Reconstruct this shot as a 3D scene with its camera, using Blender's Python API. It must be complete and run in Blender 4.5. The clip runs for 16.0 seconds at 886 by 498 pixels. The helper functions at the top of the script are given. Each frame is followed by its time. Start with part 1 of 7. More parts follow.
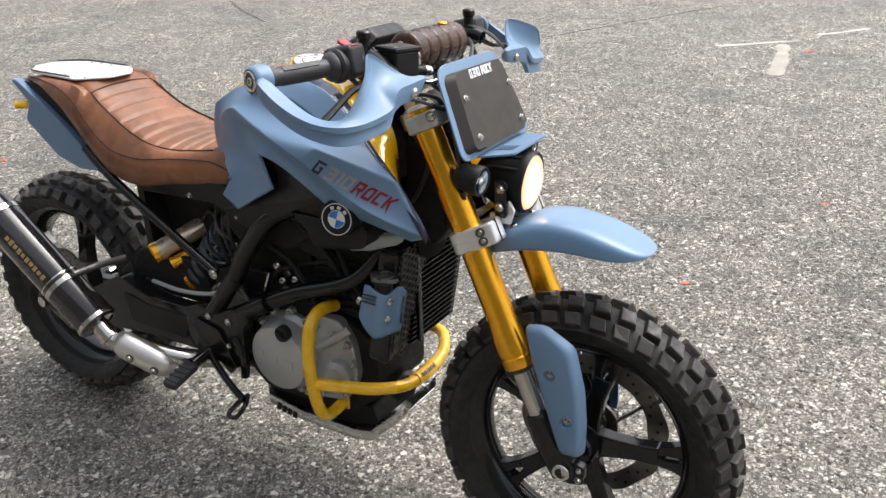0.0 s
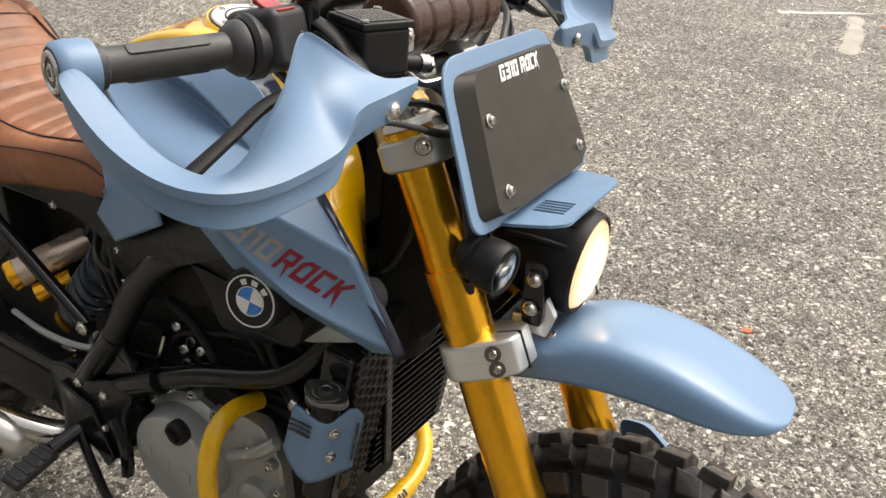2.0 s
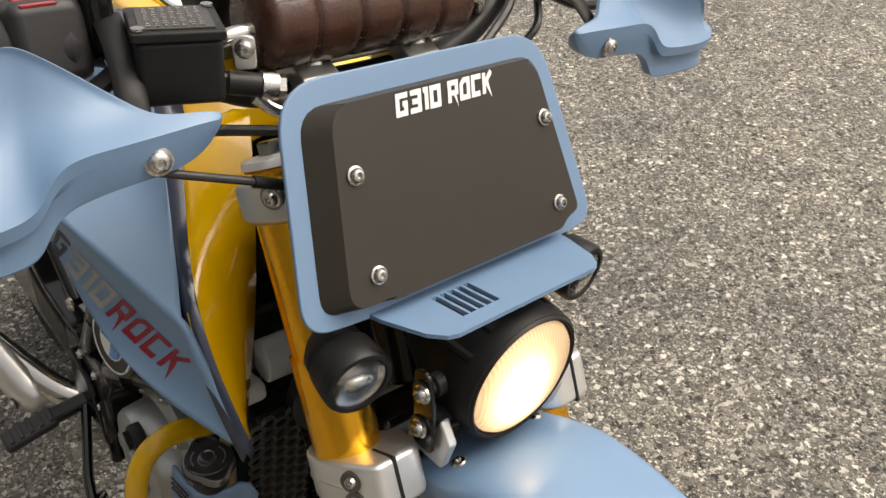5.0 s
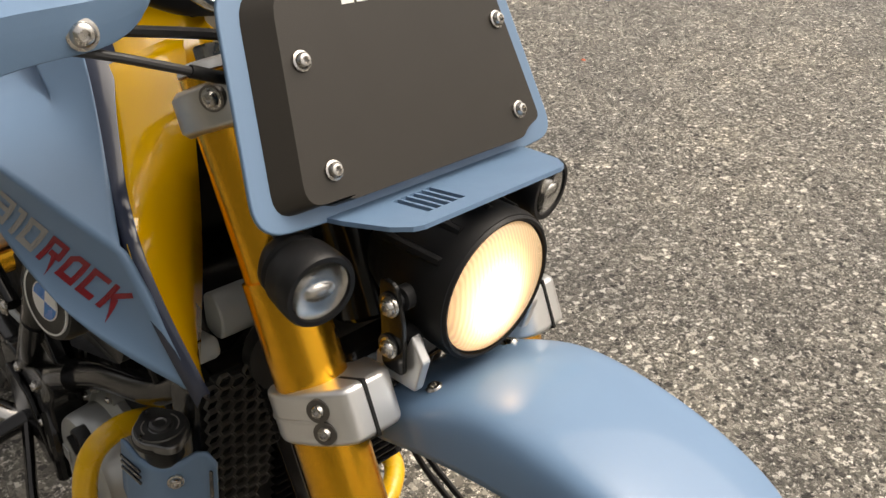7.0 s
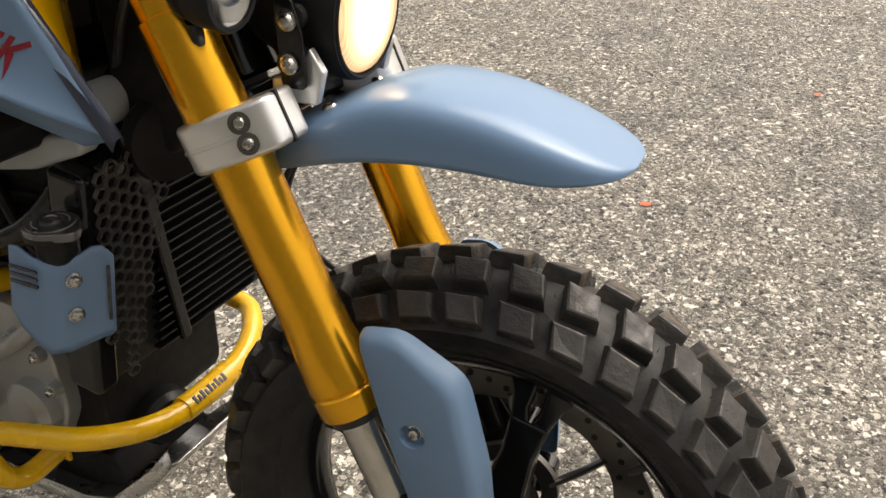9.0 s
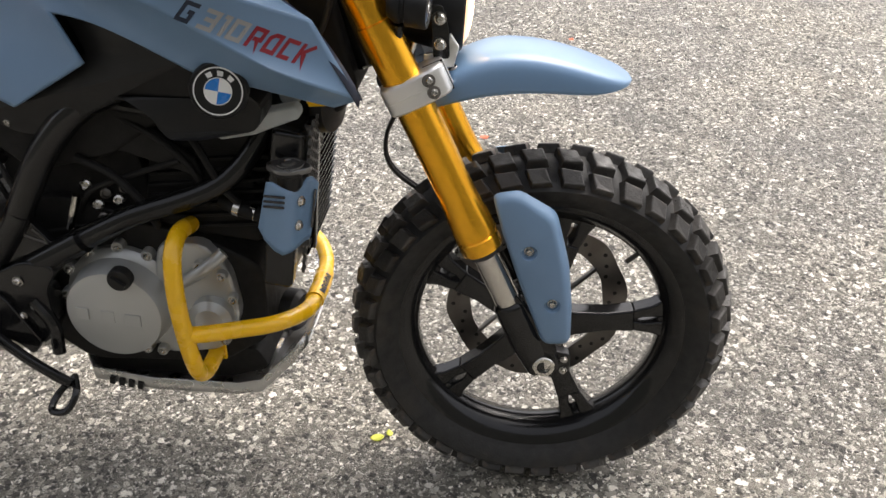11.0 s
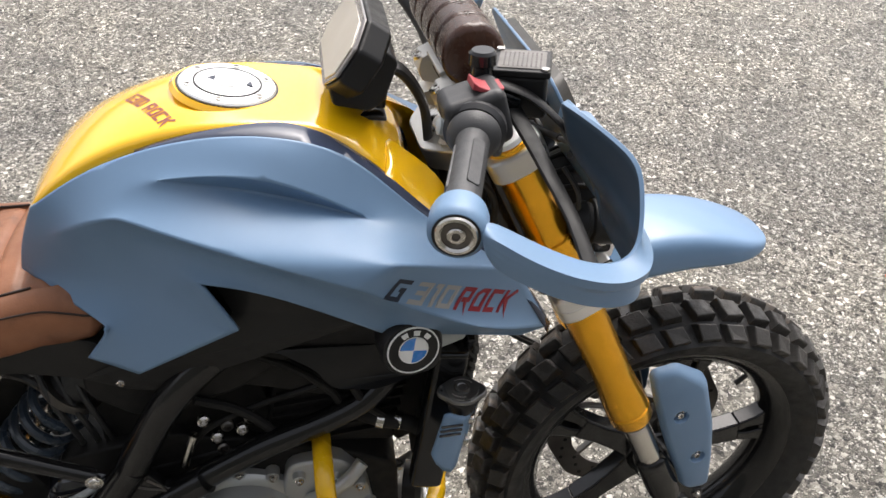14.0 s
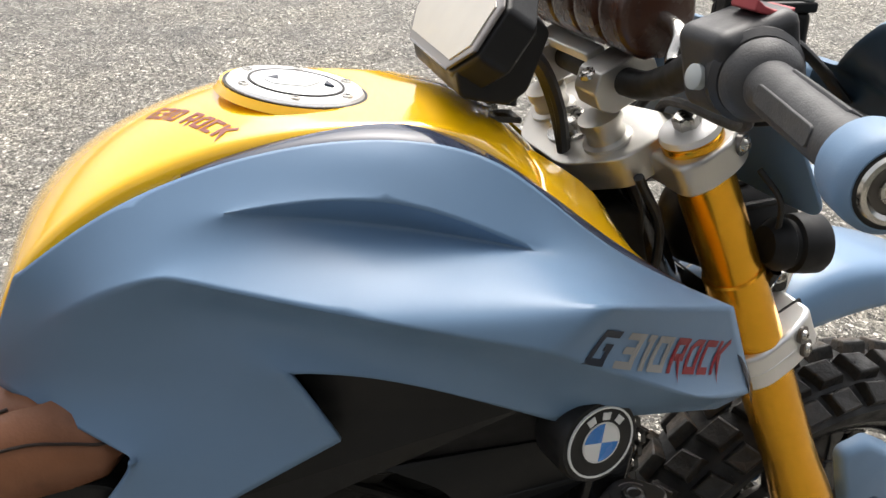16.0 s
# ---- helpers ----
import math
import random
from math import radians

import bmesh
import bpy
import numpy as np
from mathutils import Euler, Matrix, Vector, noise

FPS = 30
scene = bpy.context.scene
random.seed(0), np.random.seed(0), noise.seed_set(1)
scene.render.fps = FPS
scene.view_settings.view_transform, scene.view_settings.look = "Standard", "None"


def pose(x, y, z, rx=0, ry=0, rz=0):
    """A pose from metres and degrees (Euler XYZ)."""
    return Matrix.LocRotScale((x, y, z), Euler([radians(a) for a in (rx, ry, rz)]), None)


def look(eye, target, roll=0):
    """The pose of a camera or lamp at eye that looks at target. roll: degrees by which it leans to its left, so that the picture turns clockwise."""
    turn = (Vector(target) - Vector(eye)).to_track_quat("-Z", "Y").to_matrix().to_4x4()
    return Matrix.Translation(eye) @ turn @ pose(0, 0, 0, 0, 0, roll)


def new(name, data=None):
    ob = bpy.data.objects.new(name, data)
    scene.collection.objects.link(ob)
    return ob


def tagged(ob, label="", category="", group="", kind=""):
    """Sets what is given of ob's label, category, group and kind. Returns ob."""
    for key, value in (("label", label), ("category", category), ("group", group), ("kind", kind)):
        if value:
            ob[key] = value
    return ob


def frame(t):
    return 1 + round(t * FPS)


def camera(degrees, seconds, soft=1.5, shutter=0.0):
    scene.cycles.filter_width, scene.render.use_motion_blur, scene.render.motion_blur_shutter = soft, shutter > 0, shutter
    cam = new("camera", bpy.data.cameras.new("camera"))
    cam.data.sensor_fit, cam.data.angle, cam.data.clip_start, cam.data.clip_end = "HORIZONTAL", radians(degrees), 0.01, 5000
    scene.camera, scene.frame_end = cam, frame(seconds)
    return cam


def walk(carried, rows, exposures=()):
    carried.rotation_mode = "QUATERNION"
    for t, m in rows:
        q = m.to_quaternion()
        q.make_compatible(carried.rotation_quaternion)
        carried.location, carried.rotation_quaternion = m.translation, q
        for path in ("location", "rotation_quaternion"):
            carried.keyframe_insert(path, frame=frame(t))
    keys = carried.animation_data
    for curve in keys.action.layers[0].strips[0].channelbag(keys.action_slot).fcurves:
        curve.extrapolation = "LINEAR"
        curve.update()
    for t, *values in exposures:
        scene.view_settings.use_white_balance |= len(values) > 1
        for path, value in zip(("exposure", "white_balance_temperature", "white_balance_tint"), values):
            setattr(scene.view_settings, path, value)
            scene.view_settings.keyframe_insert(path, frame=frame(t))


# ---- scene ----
cam = camera(54.3, 16.0)
PATH = [
    (0.0, 0.4829, -1.2709, 1.3779, 63.93, 2.01, 30.50),
    (0.5, 0.3799, -1.1085, 1.3450, 63.92, -0.63, 30.82),
    (1.0, 0.3054, -0.9450, 1.3121, 63.06, -1.82, 32.54),
    (1.5, 0.2186, -0.8155, 1.2876, 61.26, -2.21, 32.90),
    (2.0, 0.1477, -0.6969, 1.2648, 59.68, -2.26, 33.06),
    (2.5, 0.1366, -0.6011, 1.2486, 58.62, -2.90, 35.56),
    (3.0, 0.1747, -0.4769, 1.2445, 57.72, -3.27, 40.99),
    (3.5, 0.2048, -0.3940, 1.2418, 57.06, -2.90, 47.77),
    (6.0, 0.2027, -0.2816, 1.2545, 54.42, 0.20, 52.30),
    (6.5, 0.2053, -0.2937, 1.1929, 56.83, 0.70, 49.40),
    (7.0, 0.2146, -0.3131, 1.1391, 58.36, 1.49, 46.92),
    (7.5, 0.2271, -0.3313, 1.0862, 59.59, 1.82, 44.24),
    (8.0, 0.2397, -0.3664, 1.0442, 59.52, 0.98, 40.75),
    (8.5, 0.2408, -0.4400, 1.0189, 58.44, 0.75, 34.86),
    (9.0, 0.2288, -0.5435, 1.0001, 58.03, 0.96, 26.09),
    (11.5, -0.1535, -1.1933, 1.2532, 56.20, -1.45, 3.70),
    (12.0, -0.2293, -1.2293, 1.3334, 56.22, -2.31, 3.24),
    (12.5, -0.2709, -1.1642, 1.3911, 55.85, -1.71, 3.22),
    (13.0, -0.3194, -1.0189, 1.4121, 54.05, -1.32, 2.12),
    (13.5, -0.3827, -0.9133, 1.4235, 52.14, -1.28, -0.79),
    (14.0, -0.4986, -0.8159, 1.4290, 50.88, -1.50, -8.88),
    (14.5, -0.6273, -0.7445, 1.4285, 51.13, -2.04, -15.30),
    (15.0, -0.6804, -0.6882, 1.3524, 53.06, -2.77, -16.10),
    (15.5, -0.6814, -0.6263, 1.2517, 55.98, -2.47, -16.56),
    (16.0, -0.6719, -0.5834, 1.2035, 59.13, -1.11, -17.28),
]
LIGHT = [(0.0, 0.06, 6400, 11), (1.5, 0.00, 6750, 11), (2.0, 0.02, 7000, 11), (3.5, -0.05, 7250, 11), (6.0, -0.31, 7300, 12), (7.2, -0.33, 7350, 12), (8.5, -0.18, 7350, 12), (11.5, 0.32, 6550, 12), (13.0, 0.24, 6500, 12), (14.5, 0.04, 6550, 11), (15.0, -0.10, 6400, 10), (16.0, 0.12, 6600, 10)]
walk(cam, [(t, pose(*row)) for t, *row in PATH], LIGHT)
from mathutils.bvhtree import BVHTree

# ---- light ----
world = bpy.data.worlds.new("overcast_sky")
scene.world = world
world.use_nodes = True
_n, _l = world.node_tree.nodes, world.node_tree.links
_sky = _n.new("ShaderNodeTexSky")
_sky.sky_type, _sky.sun_disc = "NISHITA", False
SUN_UP, SUN_TURN = radians(58), radians(28)
_sky.sun_elevation, _sky.sun_rotation = SUN_UP, SUN_TURN
_sky.air_density, _sky.dust_density, _sky.ozone_density = 1.0, 6.0, 1.0
_hsv = _n.new("ShaderNodeHueSaturation")
_hsv.inputs["Saturation"].default_value = 0.30
_l.new(_sky.outputs[0], _hsv.inputs["Color"])
_l.new(_hsv.outputs[0], _n["Background"].inputs[0])
_n["Background"].inputs[1].default_value = 0.245

sun = new("sun", bpy.data.lights.new("sun", "SUN"))
sun.data.energy, sun.data.angle, sun.data.color = 1.8, radians(60), (1.0, 0.95, 0.88)
sun.matrix_world = look((math.sin(SUN_TURN) * math.cos(SUN_UP) * 30, math.cos(SUN_TURN) * math.cos(SUN_UP) * 30, math.sin(SUN_UP) * 30), (0, 0, 0))


# ---- materials ----
def material(name, color, rough=0.5, metal=0.0, coat=0.0, vary=0.12, grain=40.0, bump=0.0, bump_scale=300.0, dirt=None, dirt_amount=0.0, spec=0.5, rough_vary=0.1, island=0.0, per_object=0.0, coat_rough=0.05, bump_depth=0.001):
    """A surface with two scales of colour change, fine relief and patches of dirt."""
    m = bpy.data.materials.new(name)
    m.use_nodes = True
    n, l = m.node_tree.nodes, m.node_tree.links
    b = n["Principled BSDF"]
    b.inputs["Metallic"].default_value = metal
    b.inputs["Specular IOR Level"].default_value = spec
    b.inputs["Coat Weight"].default_value = coat
    b.inputs["Coat Roughness"].default_value = coat_rough
    tc = n.new("ShaderNodeTexCoord")

    def tex(scale, detail=4.0):
        t = n.new("ShaderNodeTexNoise")
        t.inputs["Scale"].default_value, t.inputs["Detail"].default_value = scale, detail
        l.new(tc.outputs["Object"], t.inputs["Vector"])
        return t

    def mix(kind, fac, a, c):
        x = n.new("ShaderNodeMix")
        x.data_type, x.blend_type = "RGBA", kind
        for sock, v in ((x.inputs[0], fac), (x.inputs[6], a), (x.inputs[7], c)):
            if isinstance(v, (int, float)):
                sock.default_value = v
            elif isinstance(v, tuple):
                sock.default_value = (*v, 1)
            else:
                l.new(v, sock)
        return x.outputs[2]

    def ramp(src, lo, hi, a=0.0, c=1.0):
        r = n.new("ShaderNodeMapRange")
        r.inputs[1].default_value, r.inputs[2].default_value, r.inputs[3].default_value, r.inputs[4].default_value = lo, hi, a, c
        l.new(src, r.inputs[0])
        return r.outputs[0]

    coarse, fine = tex(grain * 0.12, 3), tex(grain, 6)
    dark = tuple(c * (1 - vary) for c in color)
    lite = tuple(min(1, c * (1 + vary)) for c in color)
    col = mix("MIX", ramp(coarse.outputs[0], 0.3, 0.7), dark, lite)
    col = mix("MIX", ramp(fine.outputs[0], 0.35, 0.75, 0, 0.35), col, dark)
    if per_object:
        oi = n.new("ShaderNodeObjectInfo")
        col = mix("MULTIPLY", 1.0, col, mix("MIX", oi.outputs["Random"], (1 - per_object,) * 3, (1 + per_object,) * 3))
    if island:
        ge = n.new("ShaderNodeNewGeometry")
        rr = n.new("ShaderNodeValToRGB")
        for e, (p, c) in zip((rr.color_ramp.elements[0], rr.color_ramp.elements[1], rr.color_ramp.elements.new(0.55), rr.color_ramp.elements.new(0.85)), ((0.0, 0.15), (1.0, 2.0), (0.55, 0.7), (0.85, 1.15))):
            e.position, e.color = p, (c, c, c * 0.96, 1)
        l.new(ge.outputs["Random Per Island"], rr.inputs[0])
        col = mix("MULTIPLY", 1.0, col, rr.outputs[0])
    if dirt:
        patch = tex(grain * 0.35, 8)
        col = mix("MIX", ramp(patch.outputs[0], 0.52, 0.72, 0, dirt_amount), col, dirt)
    l.new(col, b.inputs["Base Color"])
    l.new(ramp(fine.outputs[0], 0.3, 0.7, max(0.02, rough - rough_vary), min(1, rough + rough_vary)), b.inputs["Roughness"])
    if bump:
        bt = tex(bump_scale, 3)
        bp = n.new("ShaderNodeBump")
        bp.inputs["Strength"].default_value, bp.inputs["Distance"].default_value = bump, bump_depth
        l.new(bt.outputs[0], bp.inputs["Height"])
        l.new(bp.outputs[0], b.inputs["Normal"])
    return m


M_FENDER = material("smooth_blue_paint", (0.150, 0.255, 0.405), 0.5, coat=0.7, coat_rough=0.05, spec=0.15, vary=0.05, grain=25, bump=0.16, bump_scale=40, rough_vary=0.02)
M_BLUE = material("satin_blue_paint", (0.150, 0.248, 0.383), 0.40, spec=0.52, vary=0.06, grain=25, bump=0.10, bump_scale=1500, rough_vary=0.05)
M_YELLOW = material("gloss_yellow_paint", (0.95, 0.535, 0.006), 0.16, coat=1.0, vary=0.04, grain=20, rough_vary=0.03)
M_BAR = material("yellow_powder_coat", (0.92, 0.52, 0.010), 0.27, coat=0.3, vary=0.05, grain=30, rough_vary=0.06, dirt=(0.25, 0.14, 0.02), dirt_amount=0.15)
M_GOLD = material("gold_anodised_aluminium", (0.93, 0.46, 0.032), 0.24, metal=0.92, vary=0.02, grain=8, rough_vary=0.03)
M_BLACK = material("satin_black_plastic", (0.0135, 0.0133, 0.0134), 0.38, vary=0.25, grain=60, bump=0.15, bump_scale=900, dirt=(0.022, 0.021, 0.020), dirt_amount=0.14, spec=0.27)
M_FRAME = material("black_frame_paint", (0.0092, 0.0092, 0.0096), 0.15, vary=0.25, grain=40, dirt=(0.018, 0.017, 0.016), dirt_amount=0.08, spec=0.42, rough_vary=0.05)
M_TRIM = material("gloss_slate_trim", (0.034, 0.043, 0.072), 0.11, vary=0.15, grain=14, rough_vary=0.04)
M_GLOSSBLACK = material("gloss_black_trim", (0.012, 0.013, 0.018), 0.07, vary=0.1, grain=10, coat=0.7, rough_vary=0.03)
M_RUBBER = material("dusty_tyre_rubber", (0.0135, 0.0132, 0.013), 0.62, vary=0.3, grain=60, bump=0.4, bump_scale=260, dirt=(0.060, 0.046, 0.033), dirt_amount=0.30, rough_vary=0.14)
M_BLOCK = material("worn_tread_rubber", (0.032, 0.0295, 0.027), 0.52, vary=0.45, grain=110, bump=0.7, bump_scale=240, dirt=(0.125, 0.088, 0.057), dirt_amount=0.80, rough_vary=0.20, per_object=0.45)
M_GRIP = material("black_grip_rubber", (0.024, 0.024, 0.025), 0.46, vary=0.15, grain=80, bump=0.2, bump_scale=700)
M_ALU = material("cast_aluminium", (0.76, 0.755, 0.74), 0.30, metal=0.75, vary=0.012, grain=20, bump=0.06, bump_scale=1200, rough_vary=0.025)
M_COVER = material("grey_painted_engine_casting", (0.45, 0.46, 0.45), 0.32, metal=0.5, vary=0.03, grain=30, bump=0.08, bump_scale=1000, rough_vary=0.04)
M_STEEL = material("polished_steel", (0.62, 0.60, 0.56), 0.17, metal=1.0, vary=0.10, grain=50, rough_vary=0.08)
M_BOLT = material("stainless_bolt", (0.55, 0.53, 0.50), 0.26, metal=1.0, vary=0.15, grain=150)
M_BRUSHED = material("brushed_aluminium_sheet", (0.84, 0.84, 0.83), 0.42, metal=0.45, vary=0.08, grain=50, rough_vary=0.1)
M_DARKSTEEL = material("dark_steel", (0.16, 0.15, 0.14), 0.38, metal=0.9, vary=0.25, grain=50, dirt=(0.06, 0.04, 0.03), dirt_amount=0.4)
M_LEATHER = material("worn_tan_leather", (0.240, 0.100, 0.049), 0.40, spec=0.38, vary=0.36, grain=60, bump=0.25, bump_scale=420, dirt=(0.090, 0.034, 0.017), dirt_amount=0.70, rough_vary=0.12)
M_PADLEATHER = material("dark_brown_leather", (0.055, 0.023, 0.014), 0.24, vary=0.45, grain=70, bump=0.35, bump_scale=380, dirt=(0.018, 0.009, 0.007), dirt_amount=0.7)
M_STITCH = material("dark_seam_thread", (0.022, 0.011, 0.007), 0.7)
M_TAUPE = material("matt_taupe_sheet", (0.031, 0.0268, 0.0213), 0.40, spec=0.38, vary=0.10, grain=30, bump=0.1, bump_scale=1200, rough_vary=0.06)
M_WHITE = material("white_lettering", (0.80, 0.80, 0.78), 0.5, vary=0.03)
M_NAVY = material("navy_lettering", (0.008, 0.016, 0.035), 0.45, vary=0.05)
M_TAN = material("grey_tan_lettering", (0.30, 0.295, 0.28), 0.45, vary=0.05)
M_RED = material("dark_red_lettering", (0.22, 0.008, 0.018), 0.42, vary=0.05)
M_FADED = material("faded_red_lettering", (0.28, 0.07, 0.045), 0.45, vary=0.1)
M_REDSWITCH = material("dull_red_switch_plastic", (0.36, 0.05, 0.06), 0.45, vary=0.08)
M_EMBLEMBLUE = material("emblem_blue_enamel", (0.02, 0.20, 0.62), 0.25, coat=0.4, vary=0.03)
M_TEAL = material("dusty_blue_spring_paint", (0.030, 0.044, 0.062), 0.30, vary=0.25, dirt=(0.05, 0.05, 0.05), dirt_amount=0.4)
M_GUARDINSIDE = material("dark_slate_blue_guard_inside", (0.016, 0.034, 0.054), 0.42, vary=0.25, grain=25)
M_GREYPLASTIC = material("pale_grey_plastic", (0.42, 0.45, 0.45), 0.45, vary=0.1)
M_BRONZE = material("pale_bronze_anodised", (0.62, 0.50, 0.40), 0.28, metal=0.65, vary=0.08, grain=30)
M_LEVER = material("matt_black_lever", (0.0085, 0.0085, 0.009), 0.5, spec=0.3, vary=0.2, grain=60)
M_SATIN = material("satin_steel_sheet", (0.74, 0.72, 0.69), 0.34, metal=0.8, vary=0.08, grain=40, rough_vary=0.06)
M_HEX = material("black_coated_mesh", (0.085, 0.080, 0.072), 0.38, metal=0.3, vary=0.2, grain=60)
M_FADEDGOLD = material("worn_gold_print", (0.33, 0.22, 0.09), 0.5, vary=0.3)
M_SOOT = material("grimy_black_casting", (0.0125, 0.0120, 0.0116), 0.62, vary=0.35, grain=70, bump=0.3, bump_scale=500, dirt=(0.024, 0.021, 0.018), dirt_amount=0.25, spec=0.25)
# dusty black rubber, its grey lifted partway towards its sheen in the sun
M_HANDGRIP = material("dusty_grip_rubber_with_sheen", (0.045, 0.045, 0.0465), 0.50, vary=0.18, grain=80, bump=0.25, bump_scale=700)
M_SWITCH = material("greyed_switch_plastic", (0.026, 0.026, 0.028), 0.46, vary=0.15, grain=70, bump=0.15, bump_scale=900)
M_HAIR = material("rubber_moulding_hair", (0.010, 0.010, 0.010), 0.6)
M_CARBON = material("dark_carbon_sleeve", (0.016, 0.014, 0.015), 0.16, coat=0.7, vary=0.2, grain=200)
M_SKID = material("scuffed_aluminium_sheet", (0.60, 0.59, 0.57), 0.30, metal=0.9, vary=0.10, grain=35, rough_vary=0.10, bump=0.05, bump_scale=300)
M_YOKE = material("bead_blasted_aluminium", (0.60, 0.585, 0.55), 0.40, metal=0.85, vary=0.05, grain=30, bump=0.10, bump_scale=1400, rough_vary=0.05)
M_CAST_PALE = material("radiator_cap_steel", (0.20, 0.20, 0.20), 0.36, metal=0.9, vary=0.15, grain=80)


def glass(name, color, rough):
    m = bpy.data.materials.new(name)
    m.use_nodes = True
    b = m.node_tree.nodes["Principled BSDF"]
    b.inputs["Base Color"].default_value = (*color, 1)
    b.inputs["Roughness"].default_value = rough
    b.inputs["Transmission Weight"].default_value = 1.0
    b.inputs["IOR"].default_value = 1.45
    return m


M_GLASS = glass("clear_lens_glass", (0.95, 0.96, 0.98), 0.03)
# the pale base colour stands in for the sky mirrored in the screen
M_SCREEN = material("display_glass_painted_sky", (0.55, 0.50, 0.42), 0.08, coat=1.0, vary=0.12, grain=30, rough_vary=0.03)
M_BEZEL = material("glossy_grey_bezel", (0.20, 0.18, 0.17), 0.14, coat=0.8, vary=0.08, grain=20)

# the burning headlamp: a warm lens, brightest in its middle, with fine moulded flutes
M_LAMP = bpy.data.materials.new("lit_headlamp_lens")
M_LAMP.use_nodes = True
_n, _l = M_LAMP.node_tree.nodes, M_LAMP.node_tree.links
_b = _n["Principled BSDF"]
_b.inputs["Base Color"].default_value = (0.34, 0.26, 0.16, 1)
_b.inputs["Roughness"].default_value = 0.12
_tc, _map = _n.new("ShaderNodeTexCoord"), _n.new("ShaderNodeMapping")
_map.inputs["Scale"].default_value = (6.0, 16.0, 13.0)
_map.inputs["Location"].default_value = (0.76, 0.13, -10.38)
_l.new(_tc.outputs["Object"], _map.inputs["Vector"])
_g = _n.new("ShaderNodeTexGradient")
_g.gradient_type = "SPHERICAL"
_l.new(_map.outputs[0], _g.inputs[0])
_w = _n.new("ShaderNodeTexWave")
_w.bands_direction, _w.inputs["Scale"].default_value, _w.inputs["Distortion"].default_value = "Y", 95.0, 0.0
_l.new(_tc.outputs["Object"], _w.inputs["Vector"])
_bp = _n.new("ShaderNodeBump")
_bp.inputs["Strength"].default_value, _bp.inputs["Distance"].default_value = 0.25, 0.001
_l.new(_w.outputs[1], _bp.inputs["Height"])
_l.new(_bp.outputs[0], _b.inputs["Normal"])
_p = _n.new("ShaderNodeMath")
_p.operation, _p.inputs[1].default_value = "POWER", 4.2
_l.new(_g.outputs[1], _p.inputs[0])
_r = _n.new("ShaderNodeMath")
_r.operation, _r.inputs[1].default_value, _r.inputs[2].default_value = "MULTIPLY_ADD", 20.0, 0.52
_l.new(_p.outputs[0], _r.inputs[0])
_fl = _n.new("ShaderNodeMapRange")
_fl.inputs[3].default_value, _fl.inputs[4].default_value = 0.84, 1.12
_l.new(_w.outputs[1], _fl.inputs[0])
_mw = _n.new("ShaderNodeMath")
_mw.operation = "MULTIPLY"
_l.new(_fl.outputs[0], _mw.inputs[0])
_l.new(_r.outputs[0], _mw.inputs[1])
_l.new(_mw.outputs[0], _b.inputs["Emission Strength"])
_b.inputs["Emission Color"].default_value = (1.0, 0.66, 0.36, 1)


